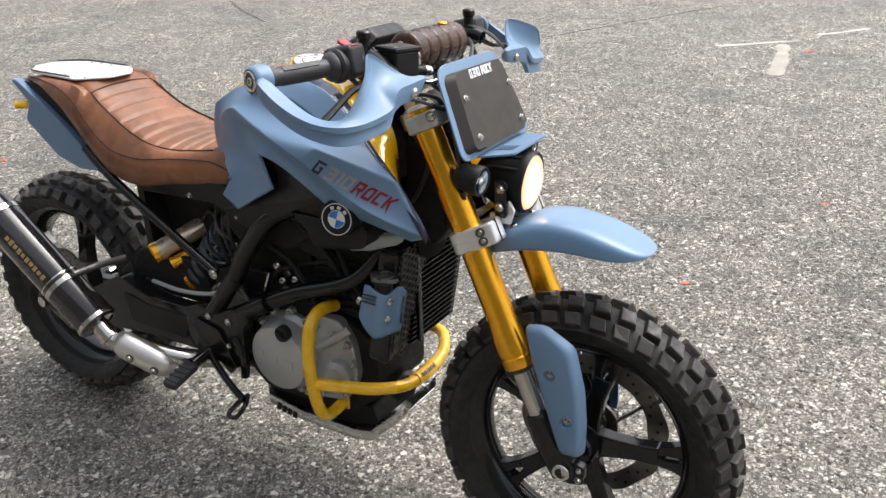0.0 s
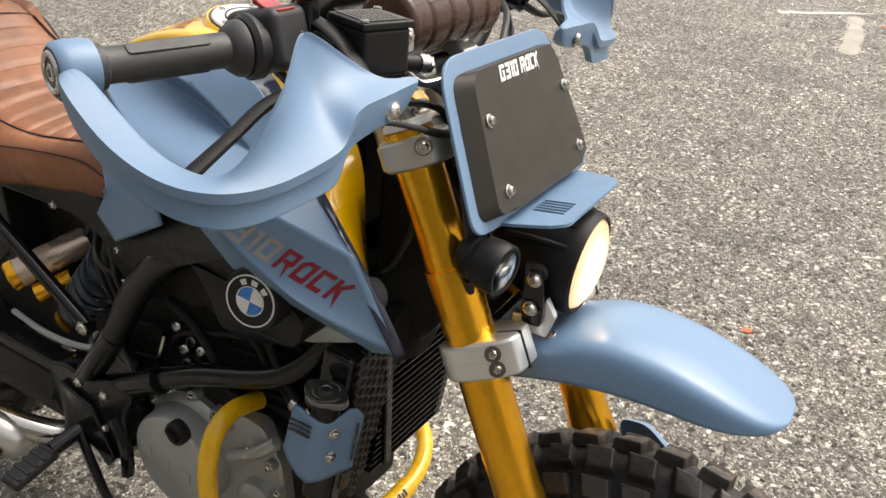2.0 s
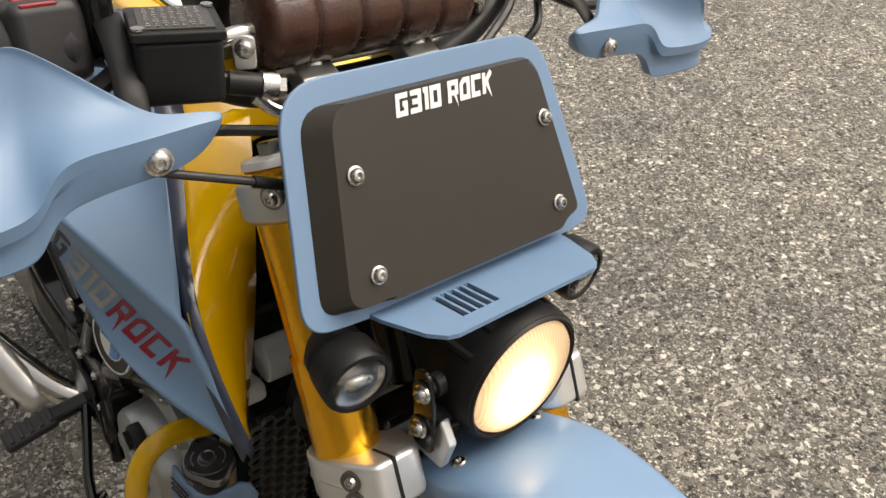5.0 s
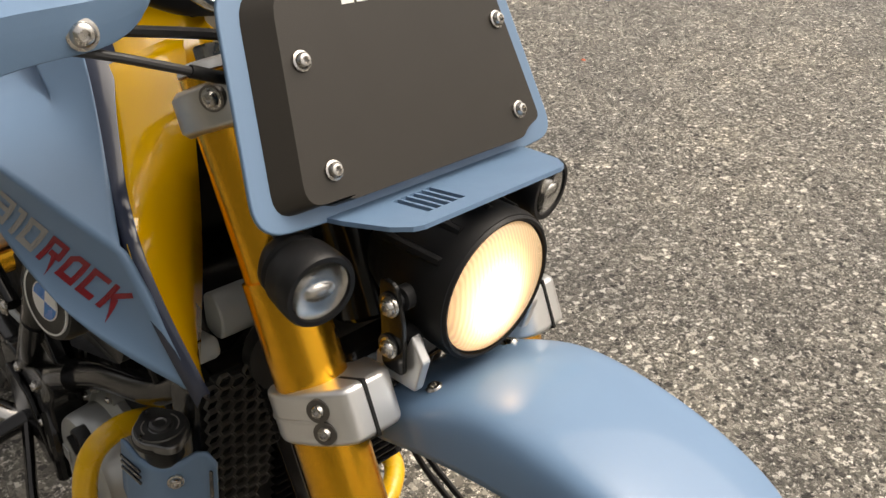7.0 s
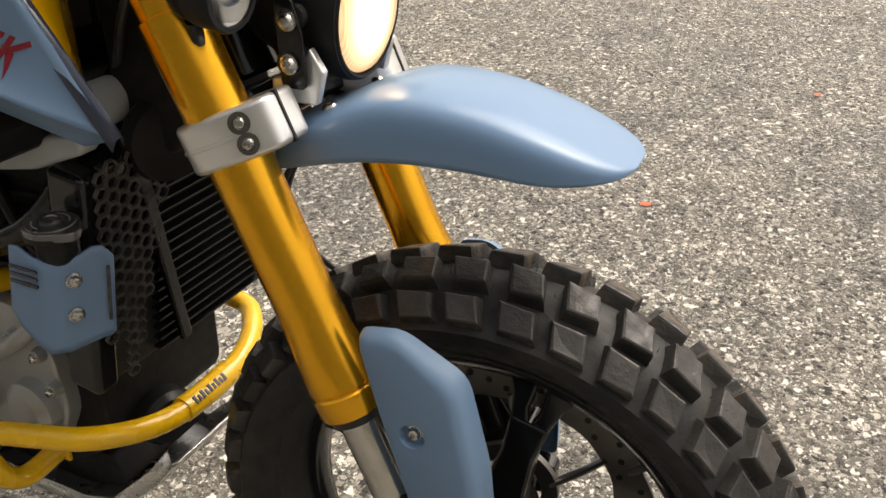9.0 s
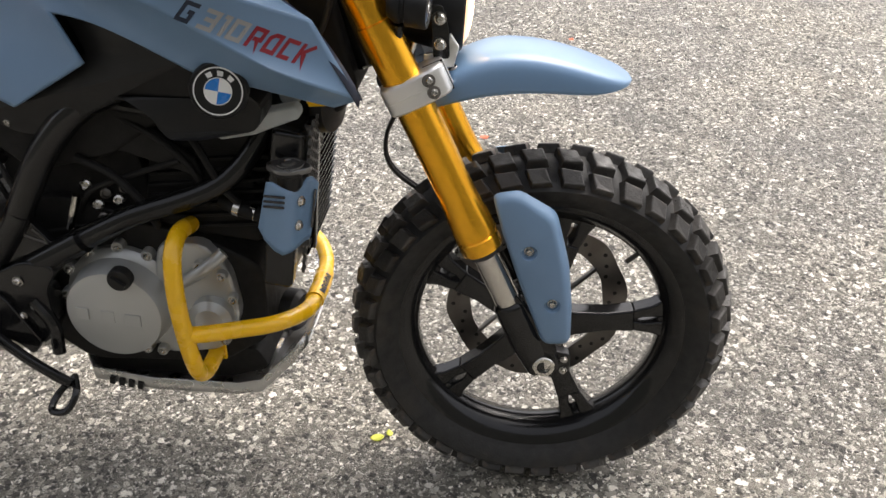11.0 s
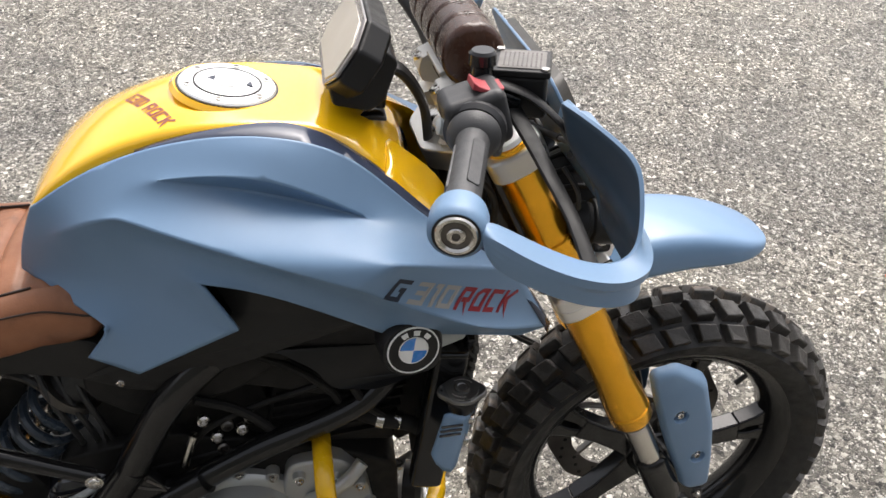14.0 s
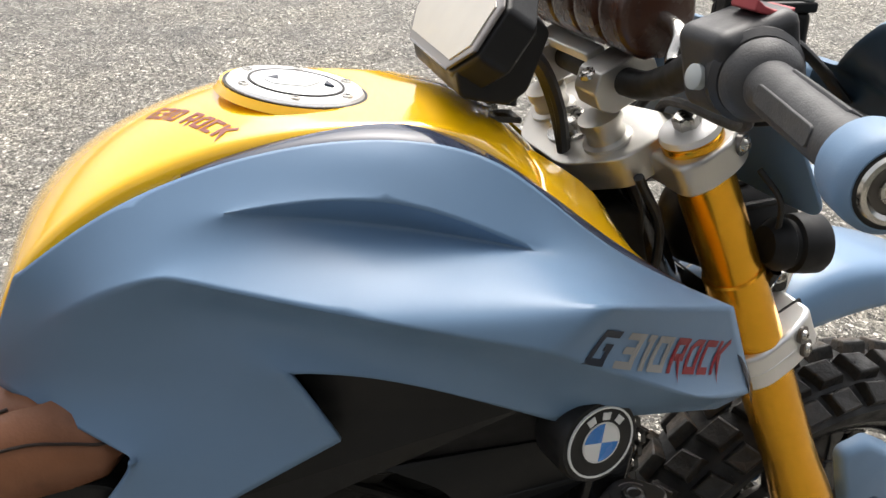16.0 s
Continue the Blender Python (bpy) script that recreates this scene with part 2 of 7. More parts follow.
# the ground: exposed-aggregate concrete
def ground_material():
    m = bpy.data.materials.new("exposed_aggregate_concrete")
    m.use_nodes = True
    n, l = m.node_tree.nodes, m.node_tree.links
    b = n["Principled BSDF"]
    tc = n.new("ShaderNodeTexCoord")
    warp = n.new("ShaderNodeTexNoise")
    warp.inputs["Scale"].default_value, warp.inputs["Detail"].default_value = 160, 3
    l.new(tc.outputs["Object"], warp.inputs["Vector"])
    vm = n.new("ShaderNodeVectorMath")
    vm.operation = "MULTIPLY_ADD"
    vm.inputs[1].default_value = (0.014, 0.014, 0.014)
    l.new(warp.outputs["Color"], vm.inputs[0])
    l.new(tc.outputs["Object"], vm.inputs[2])

    def vor(scale, feature):
        v = n.new("ShaderNodeTexVoronoi")
        v.feature = feature
        v.inputs["Scale"].default_value = scale
        l.new(vm.outputs[0], v.inputs["Vector"])
        return v

    def ramp(src, stops):
        r = n.new("ShaderNodeValToRGB")
        while len(r.color_ramp.elements) < len(stops):
            r.color_ramp.elements.new(0.5)
        for e, (p, c) in zip(r.color_ramp.elements, stops):
            e.position, e.color = p, (*c, 1)
        l.new(src, r.inputs[0])
        return r.outputs[0]

    def mix(kind, fac, a, c):
        x = n.new("ShaderNodeMix")
        x.data_type, x.blend_type = "RGBA", kind
        for sock, v in ((x.inputs[0], fac), (x.inputs[6], a), (x.inputs[7], c)):
            if isinstance(v, (int, float)):
                sock.default_value = v
            elif isinstance(v, tuple):
                sock.default_value = (*v, 1)
            else:
                l.new(v, sock)
        return x.outputs[2]

    def split(src):
        x = n.new("ShaderNodeSeparateColor")
        l.new(src, x.inputs[0])
        return x.outputs

    def noise(scale, detail, rough):
        x = n.new("ShaderNodeTexNoise")
        x.inputs["Scale"].default_value, x.inputs["Detail"].default_value, x.inputs["Roughness"].default_value = scale, detail, rough
        l.new(tc.outputs["Object"], x.inputs["Vector"])
        return x.outputs[0]

    def calc(op, a, c):
        x = n.new("ShaderNodeMath")
        x.operation = op
        for sock, v in ((x.inputs[0], a), (x.inputs[1], c)):
            if isinstance(v, (int, float)):
                sock.default_value = v
            else:
                l.new(v, sock)
        return x.outputs[0]

    def chips(scale, share, reach):
        """Irregular stone chips: where they lie, and a random grey for each."""
        v = vor(scale, "F1")
        c = split(v.outputs["Color"])
        near = calc("LESS_THAN", v.outputs["Distance"], calc("MULTIPLY_ADD", c[2], reach * 0.8))
        return calc("MULTIPLY", near, calc("GREATER_THAN", c[0], 1 - share)), c[1], v.outputs["Distance"]

    sand = noise(420, 5, 0.75)
    col = ramp(sand, [(0.30, (0.025, 0.024, 0.021)), (0.46, (0.115, 0.110, 0.097)), (0.58, (0.22, 0.212, 0.190)), (0.70, (0.50, 0.485, 0.44))])
    height = sand
    greys = [(0.0, (0.020, 0.019, 0.017)), (0.16, (0.055, 0.052, 0.046)), (0.42, (0.19, 0.182, 0.163)), (0.68, (0.38, 0.365, 0.328)), (0.84, (0.62, 0.605, 0.56)), (0.95, (0.95, 0.94, 0.91))]
    for scale, share, reach in ((290, 0.55, 0.35), (165, 0.50, 0.34), (88, 0.36, 0.30)):
        where, tint, dist = chips(scale, share, reach)
        col = mix("MIX", where, col, ramp(tint, greys))
        height = calc("ADD", height, calc("MULTIPLY", where, calc("SUBTRACT", 1.0, dist)))
    big = noise(1.3, 7, 0.62)
    col = mix("MULTIPLY", 1.0, col, ramp(big, [(0.30, (0.60, 0.595, 0.59)), (0.5, (1.0, 0.985, 0.95)), (0.72, (1.22, 1.19, 1.12))]))
    col = mix("MULTIPLY", 0.7, col, ramp(noise(14, 4, 0.6), [(0.35, (0.72, 0.71, 0.69)), (0.6, (1.12, 1.11, 1.09))]))
    col = mix("MULTIPLY", 1.0, col, ramp(noise(4.2, 6, 0.72), [(0.36, (0.74, 0.735, 0.73)), (0.52, (1.0, 0.99, 0.975)), (0.68, (1.14, 1.12, 1.08))]))
    l.new(col, b.inputs["Base Color"])
    rr = n.new("ShaderNodeMapRange")
    rr.inputs[1].default_value, rr.inputs[2].default_value, rr.inputs[3].default_value, rr.inputs[4].default_value = 0.3, 0.7, 0.45, 0.75
    l.new(big, rr.inputs[0])
    l.new(rr.outputs[0], b.inputs["Roughness"])
    bp = n.new("ShaderNodeBump")
    bp.inputs["Strength"].default_value, bp.inputs["Distance"].default_value = 0.9, 0.003
    l.new(height, bp.inputs["Height"])
    l.new(bp.outputs[0], b.inputs["Normal"])
    return m


M_GROUND = ground_material()
M_STONE = material("loose_grit", (0.40, 0.385, 0.355), 0.7, vary=0.2, grain=200, island=1.0)
M_LEAF_Y = material("yellow_green_leaf", (0.50, 0.52, 0.05), 0.6)
M_LEAF_O = material("orange_red_leaf", (0.60, 0.13, 0.05), 0.6)
# for the unseen light-blocking wall behind the viewer
M_WALL = material("light_block_grey", (0.095, 0.098, 0.085), 0.9, vary=0.2, grain=8, bump=0.3, bump_scale=80)
M_PAINT = material("worn_white_road_paint", (0.55, 0.53, 0.48), 0.7, vary=0.2, grain=60)
M_BAND = material("pale_cement", (0.36, 0.34, 0.29), 0.8, vary=0.2, grain=60, bump=0.6, bump_scale=200)
M_CRACK = material("dark_joint_filler", (0.04, 0.038, 0.035), 0.8, vary=0.3)


# ---- building blocks ----
def link(name, bm, mat, parent=None, label="", m=None, smooth=35, bevel=0.0, segments=2, sub=0, thick=0.0, kind="", limit=28):
    me = bpy.data.meshes.new(name)
    bmesh.ops.recalc_face_normals(bm, faces=bm.faces)
    bm.to_mesh(me)
    bm.free()
    for p in me.polygons:
        p.use_smooth = smooth > 0
    if smooth > 0 and not bevel and not sub:
        me.set_sharp_from_angle(angle=radians(smooth))
    me.materials.append(mat)
    ob = new(name, me)
    if parent:
        ob.parent = parent
    if m is not None:
        ob.matrix_basis = m
    if sub:
        s = ob.modifiers.new("round", "SUBSURF")
        s.levels = s.render_levels = sub
        s.use_limit_surface = False
    if thick:
        s = ob.modifiers.new("thickness", "SOLIDIFY")
        s.thickness, s.offset = thick, -1.0 if sub else 0.0
    if bevel:
        s = ob.modifiers.new("edges", "BEVEL")
        s.width, s.segments, s.limit_method, s.angle_limit = bevel, segments, "ANGLE", radians(limit)
        s.harden_normals = True
    tagged(ob, label, kind=kind)
    return ob


def part(name, bm, mat, parent, label="", **kw):
    return link(name, bm, mat, parent, label, **kw)


def curve_points(pts, steps=8):
    """A smooth line through the given points."""
    p = [Vector(q) for q in pts]
    if len(p) < 3:
        return p
    p = [2 * p[0] - p[1], *p, 2 * p[-1] - p[-2]]
    out = []
    for i in range(1, len(p) - 2):
        a, b, c, d = p[i - 1:i + 3]
        for k in range(steps):
            t = k / steps
            out.append(0.5 * (2 * b + (c - a) * t + (2 * a - 5 * b + 4 * c - d) * t * t + (3 * b - a - 3 * c + d) * t ** 3))
    return out + [p[-2]]


def tube(pts, r, seg=14, steps=8, bm=None, radii=None, flat=1.0):
    """A round bar along a smooth line; radii: one for each given point."""
    bm = bm or bmesh.new()
    line = curve_points(pts, steps)
    n = len(line)
    up = Vector((0, 0, 1)) if abs((line[1] - line[0]).normalized().z) < 0.9 else Vector((1, 0, 0))
    rings = []
    for i, q in enumerate(line):
        d = (line[min(i + 1, n - 1)] - line[max(i - 1, 0)]).normalized()
        side = up.cross(d).normalized()
        up = d.cross(side).normalized()
        f = i / (n - 1) * (len(radii) - 1) if radii else 0
        rr = r if not radii else radii[int(f)] + (radii[min(int(f) + 1, len(radii) - 1)] - radii[int(f)]) * (f - int(f))
        rings.append([bm.verts.new(q + rr * (math.cos(a) * side + flat * math.sin(a) * up)) for a in (2 * math.pi * k / seg for k in range(seg))])
    for a, b in zip(rings, rings[1:]):
        for k in range(seg):
            bm.faces.new((a[k], a[(k + 1) % seg], b[(k + 1) % seg], b[k]))
    bm.faces.new(rings[0][::-1])
    bm.faces.new(rings[-1])
    return bm


def lathe(profile, origin, axis, seg=32, bm=None, closed=False):
    """Turns (radius, height) pairs about an axis."""
    bm = bm or bmesh.new()
    rot = Vector(axis).to_track_quat("Z", "Y").to_matrix()
    rings = []
    for r, h in profile:
        rings.append([bm.verts.new(Vector(origin) + rot @ Vector((r * math.cos(a), r * math.sin(a), h))) for a in (2 * math.pi * k / seg for k in range(seg))])
    pairs = list(zip(rings, rings[1:])) + ([(rings[-1], rings[0])] if closed else [])
    for a, b in pairs:
        for k in range(seg):
            bm.faces.new((a[k], a[(k + 1) % seg], b[(k + 1) % seg], b[k]))
    if not closed:
        if profile[0][0] > 1e-5:
            bm.faces.new(rings[0][::-1])
        if profile[-1][0] > 1e-5:
            bm.faces.new(rings[-1])
        bmesh.ops.remove_doubles(bm, verts=[v for ring in (rings[0], rings[-1]) for v in ring], dist=1e-6)
    return bm


def box(size, m=None, bm=None, taper=1.0):
    bm = bm or bmesh.new()
    m = m if m is not None else Matrix()
    x, y, z = (s / 2 for s in size)
    v = [bm.verts.new(m @ Vector((sx * x * (taper if sz > 0 else 1), sy * y * (taper if sz > 0 else 1), sz * z))) for sz in (-1, 1) for sx, sy in ((-1, -1), (1, -1), (1, 1), (-1, 1))]
    for f in ((3, 2, 1, 0), (4, 5, 6, 7), (0, 1, 5, 4), (1, 2, 6, 5), (2, 3, 7, 6), (3, 0, 4, 7)):
        bm.faces.new([v[k] for k in f])
    return bm


def prism(outline, lo, hi, m=None, bm=None, shrink=1.0):
    """An outline of (u, v) pairs, given depth from lo to hi. Without m, u is x, v is z and the depth is y."""
    bm = bm or bmesh.new()
    m = m if m is not None else Matrix(((1, 0, 0, 0), (0, 0, 1, 0), (0, 1, 0, 0), (0, 0, 0, 1)))
    cu, cv = sum(u for u, _ in outline) / len(outline), sum(v for _, v in outline) / len(outline)
    a = [bm.verts.new(m @ Vector((u, v, lo))) for u, v in outline]
    b = [bm.verts.new(m @ Vector((cu + (u - cu) * shrink, cv + (v - cv) * shrink, hi))) for u, v in outline]
    bm.faces.new(a[::-1])
    bm.faces.new(b)
    for k in range(len(a)):
        j = (k + 1) % len(a)
        bm.faces.new((a[k], a[j], b[j], b[k]))
    return bm


def rounded(outline, r, steps=4):
    """An outline with rounded corners."""
    out, n = [], len(outline)
    for i in range(n):
        p, a, c = Vector(outline[i]), Vector(outline[i - 1]), Vector(outline[(i + 1) % n])
        da, dc = (a - p), (c - p)
        ra = min(r, da.length * 0.45, dc.length * 0.45)
        s, e = p + da.normalized() * ra, p + dc.normalized() * ra
        for k in range(steps + 1):
            t = k / steps
            q = (1 - t) ** 2 * s + 2 * t * (1 - t) * p + t * t * e
            out.append((q.x, q.y))
    return out


def skin(sections, closed=True, caps=True, bm=None):
    """A surface through rings of the same number of points."""
    bm = bm or bmesh.new()
    rings = [[bm.verts.new(Vector(p)) for p in s] for s in sections]
    n = len(rings[0])
    for a, b in zip(rings, rings[1:]):
        for k in range(n if closed else n - 1):
            j = (k + 1) % n
            bm.faces.new((a[k], a[j], b[j], b[k]))
    if closed and caps:
        bm.faces.new(rings[0][::-1])
        bm.faces.new(rings[-1])
    return bm


def flip(bm):
    """The same shape for the other side of the machine."""
    bmesh.ops.scale(bm, vec=(1, -1, 1), verts=bm.verts)
    bmesh.ops.reverse_faces(bm, faces=bm.faces)
    return bm


def interp(xs, ys, x):
    return float(np.interp(x, xs, ys))


def bolt(origin, axis, r, parent, m=None, mat=None, name="bolt"):
    """A round-headed socket bolt with its washer."""
    bm = lathe([(r * 1.45, -0.001), (r * 1.45, 0.001), (r * 1.15, 0.0015), (r * 1.1, 0.003), (r * 0.85, 0.0048), (r * 0.5, 0.0052), (r * 0.46, 0.0025), (0, 0.0025)], origin, axis, 18)
    return part(name, bm, mat or M_BOLT, parent, m=m, smooth=40)


def hex_bolt(origin, axis, r, parent, m=None, mat=None):
    bm = lathe([(r * 1.3, -0.001), (r * 1.3, 0.001)], origin, axis, 18)
    lathe([(r, 0.0), (r, 0.005), (r * 0.85, 0.006)], origin, axis, 6, bm)
    return part("bolt", bm, mat or M_BOLT, parent, m=m, smooth=25)


# angular letters as bent bars: width, then open bars, closed bars and pointed legs, in units of the letter's height
GLYPHS = {
    "G": (0.80, [[(0.78, 0.90), (0.11, 0.90), (0.11, 0.10), (0.64, 0.10), (0.64, 0.52), (0.42, 0.52)]], [], []),
    "3": (0.74, [[(0.02, 0.90), (0.63, 0.90), (0.63, 0.10), (0.0, 0.10)], [(0.14, 0.50), (0.63, 0.50)]], [], []),
    "1": (0.34, [[(0.0, 0.90), (0.23, 0.90), (0.23, 0.0)]], [], []),
    "0": (0.74, [], [[(0.11, 0.10), (0.11, 0.90), (0.63, 0.90), (0.63, 0.10)]], []),
    "R": (0.74, [[(0.11, 0.0), (0.11, 0.90), (0.63, 0.90), (0.63, 0.44), (0.24, 0.44)]], [], [[(0.30, 0.50), (0.56, 0.50), (0.72, -0.24)]]),
    "O": (0.74, [], [[(0.11, 0.10), (0.11, 0.72), (0.30, 0.90), (0.63, 0.90), (0.63, 0.10)]], []),
    "C": (0.72, [[(0.72, 0.90), (0.11, 0.90), (0.11, 0.10), (0.64, 0.10)]], [], []),
    "K": (0.76, [[(0.11, 0.0), (0.11, 1.0)], [(0.68, 1.02), (0.18, 0.50)]], [], [[(0.14, 0.56), (0.44, 0.56), (0.70, -0.26)]]),
}


def bars(pts, w, closed):
    """Quads along a bent bar, mitred at its corners."""
    p = [Vector(q) for q in pts]
    n = len(p)
    sides = []
    for i in range(n):
        a = p[i] - p[i - 1] if closed or i > 0 else p[1] - p[0]
        b = p[(i + 1) % n] - p[i] if closed or i < n - 1 else a
        na, nb = Vector((-a.y, a.x)).normalized(), Vector((-b.y, b.x)).normalized()
        m = (na + nb) / (1 + na.dot(nb))
        sides.append((p[i] + m * w / 2, p[i] - m * w / 2))
    return [(sides[i][0], sides[i][1], sides[(i + 1) % n][1], sides[(i + 1) % n][0]) for i in range(n if closed else n - 1)]


def word(text, height, stretch=1.0, shear=0.25, weight=0.20, gap=0.13):
    """The flat shape of a word in angular letters, on its base line from x = 0."""
    bm = bmesh.new()
    x = 0.0
    for ch in text:
        if ch == " ":
            x += 0.22
            continue
        wide, lines, loops, legs = GLYPHS[ch]
        faces = [q for l in lines for q in bars(l, weight, False)] + [q for l in loops for q in bars(l, weight, True)] + [[Vector(q) for q in l] for l in legs]
        for f in faces:
            bm.faces.new([bm.verts.new(((x + u) * height * stretch + v * height * shear, v * height, 0)) for u, v in f])
        x += wide + gap
    bmesh.ops.recalc_face_normals(bm, faces=bm.faces)
    for f in bm.faces:
        if f.normal.z < 0:
            f.normal_flip()
    return bm


def lettering(text, height, m, mat, parent, thick=0.0005, **kw):
    """A word of flat letters, a little proud of a plane."""
    bm = word(text, height, **kw)
    bm.transform(m)
    up = (m.to_3x3() @ Vector((0, 0, 1))).normalized() * thick
    for v in bm.verts:
        v.co += up
    return link("lettering", bm, mat, parent, smooth=0)


def decal(text, height, m, mat, parent, surface, lift=0.0006, **kw):
    """A word that follows the curved surface under it."""
    bm = word(text, height, **kw)
    bmesh.ops.triangulate(bm, faces=bm.faces)
    for _ in range(2):
        bmesh.ops.subdivide_edges(bm, edges=[e for e in bm.edges if e.calc_length() > 0.003], cuts=1)
    dg = bpy.context.evaluated_depsgraph_get()
    base = surface.evaluated_get(dg).to_mesh()
    tree = BVHTree.FromPolygons([v.co for v in base.vertices], [list(p.vertices) for p in base.polygons])
    z = (m.to_3x3() @ Vector((0, 0, 1))).normalized()
    for v in bm.verts:
        p = m @ v.co
        hit = tree.ray_cast(p + z * 0.04, -z, 0.09)
        v.co = (hit[0] if hit[0] is not None else p) + z * lift
    me = bpy.data.meshes.new("lettering")
    bm.to_mesh(me)
    bm.free()
    me.materials.append(mat)
    ob = new("lettering", me)
    ob.parent = parent
    return ob


def on_plane(origin, along, up):
    """A pose whose x runs along, whose y runs roughly up and whose z stands out of the plane."""
    x = Vector(along).normalized()
    z = x.cross(Vector(up)).normalized()
    y = z.cross(x)
    m = Matrix((x, y, z)).transposed().to_4x4()
    m.translation = Vector(origin)
    return m

# ---- the motorcycle: forward is +x, its left side +y; it leans on its stand ----
bike = new("motorcycle")
bike.matrix_basis = pose(0, -0.012, 0, -3.8, 0, 0)
tagged(bike, "custom blue and yellow scrambler motorcycle with tan leather seat, headlamp lit", "motorcycle")

# the bars are turned a little to the left about the raked steering axis
RAKE = radians(24.8)
STEM = Vector((-0.27, 0, 0.81))
UP_FORK = Vector((-math.sin(RAKE), 0, math.cos(RAKE)))
FWD_FORK = Vector((math.cos(RAKE), 0, math.sin(RAKE)))
FRONT = Matrix.Translation(STEM) @ Matrix.Rotation(radians(3.7), 4, UP_FORK) @ Matrix.Translation(-STEM)


def fork_at(z, y):
    return Vector((-0.104 + (0.498 - z) * 0.462, y, z))


def fork_pose(z, y):
    """z runs up the fork, x forward across it."""
    m = Matrix((FWD_FORK, Vector((0, 1, 0)), UP_FORK)).transposed().to_4x4()
    m.translation = fork_at(z, y)
    return m


# ---- wheels ----
def wheel(name, centre, radius, half, m, blocks, disc_side, spoke_turn):
    c = Vector(centre)
    crown = radius - 0.0125
    bead = 0.226
    rho = half * 1.13

    def arc(l):
        return crown - (rho - math.sqrt(rho * rho - l * l))

    prof = [(bead - 0.004, half * 0.62), (bead + 0.006, half * 0.76), (bead + 0.020, half * 0.94), (bead + 0.032, half), (arc(half * 0.93), half * 0.96), (arc(half * 0.80), half * 0.80), (arc(half * 0.6), half * 0.6), (arc(half * 0.4), half * 0.4), (arc(half * 0.2), half * 0.2), (crown, 0)]
    prof = prof + [(r, -h) for r, h in prof[-2::-1]]
    tyre = part(name + "_tyre", lathe(prof + [(bead - 0.012, -half * 0.55), (bead - 0.012, half * 0.55)], c, (0, 1, 0), 96, closed=True), M_RUBBER, bike, "dusty black off-road tyre with chunky tread blocks", m=m, smooth=60)
    # tread blocks: two staggered middle rows and a shoulder row on either side, in worn variants
    rnd = random.Random(int(radius * 1e4))
    for ang, length, width, phase in ((16, 0.0300, 0.0275, 0.0), (-16, 0.0300, 0.0275, 0.5), (44, 0.0300, 0.0250, 0.04), (-44, 0.0300, 0.0250, 0.54)):
        a = radians(ang)
        pos = Matrix.Translation((0, math.sin(a) * rho, crown - rho + math.cos(a) * rho)) @ Matrix.Rotation(-a, 4, "X")
        variants = []
        for _ in range(6):
            bm = bmesh.new()
            lo, hi = -0.008, 0.0126
            corner = [(rnd.uniform(-0.0018, 0.0018), rnd.uniform(-0.0016, 0.0016), rnd.uniform(-0.0016, 0.0008)) for _ in range(4)]
            for lz, kx, ky, f in ((lo, 1.16, 1.14, 0.3), (hi - 0.0034, 1.0, 1.0, 1.0), (hi - 0.0009, 0.95, 0.94, 1.0), (hi, 0.84, 0.83, 1.0)):
                for (sx, sy), (jx, jy, jz) in zip(((-1, -1), (1, -1), (1, 1), (-1, 1)), corner):
                    skew = 0.12 * sy * (1 if ang > 0 else -1) * length
                    bm.verts.new(pos @ Vector((sx * length / 2 * kx + skew + jx * f, sy * width / 2 * ky + jy * f, lz + (jz if lz > 0 else 0))))
            bm.verts.ensure_lookup_table()
            v = bm.verts
            for base in (0, 4, 8):
                for k in range(4):
                    j = (k + 1) % 4
                    bm.faces.new((v[base + k], v[base + j], v[base + 4 + j], v[base + 4 + k]))
            # a dished, scuffed top
            mid = bm.verts.new(sum((v[k].co for k in range(12, 16)), Vector()) / 4 + pos.to_3x3() @ Vector((rnd.uniform(-0.005, 0.005), rnd.uniform(-0.004, 0.004), rnd.uniform(-0.0016, 0.0006))))
            bm.verts.ensure_lookup_table()
            for k in range(4):
                bm.faces.new((bm.verts[12 + k], bm.verts[12 + (k + 1) % 4], mid))
            me = bpy.data.meshes.new("tread_block")
            bmesh.ops.recalc_face_normals(bm, faces=bm.faces)
            bm.to_mesh(me)
            bm.free()
            me.materials.append(M_BLOCK)
            variants.append(me)
        for k in range(blocks):
            ob = new("tread_block", rnd.choice(variants))
            ob.parent = tyre
            ob.matrix_basis = Matrix.Translation(c) @ Matrix.Rotation(2 * math.pi * (k + phase) / blocks + rnd.uniform(-0.006, 0.006), 4, "Y")
    # low rounded tie bars between the middle blocks
    bm = bmesh.new()
    bmesh.ops.create_uvsphere(bm, u_segments=10, v_segments=6, radius=1, matrix=Matrix.Translation((0, 0, crown + 0.0005)) @ Matrix.Diagonal((0.011, 0.013, 0.0075, 1)))
    tie = bpy.data.meshes.new("tie_bar")
    bm.to_mesh(tie)
    bm.free()
    tie.materials.append(M_BLOCK)
    tie.polygons.foreach_set("use_smooth", [True] * len(tie.polygons))
    for k in range(blocks):
        for side, shift in ((-1, 0.0), (1, 0.5)):
            ob = new("tie_bar", tie)
            ob.parent = tyre
            ob.matrix_basis = Matrix.Translation(c) @ Matrix.Rotation(2 * math.pi * (k + 0.5 + shift) / blocks, 4, "Y") @ Matrix.Translation((0, side * 0.016, -0.003))
    # fine moulding hairs on the blocks
    verts, faces = [], []
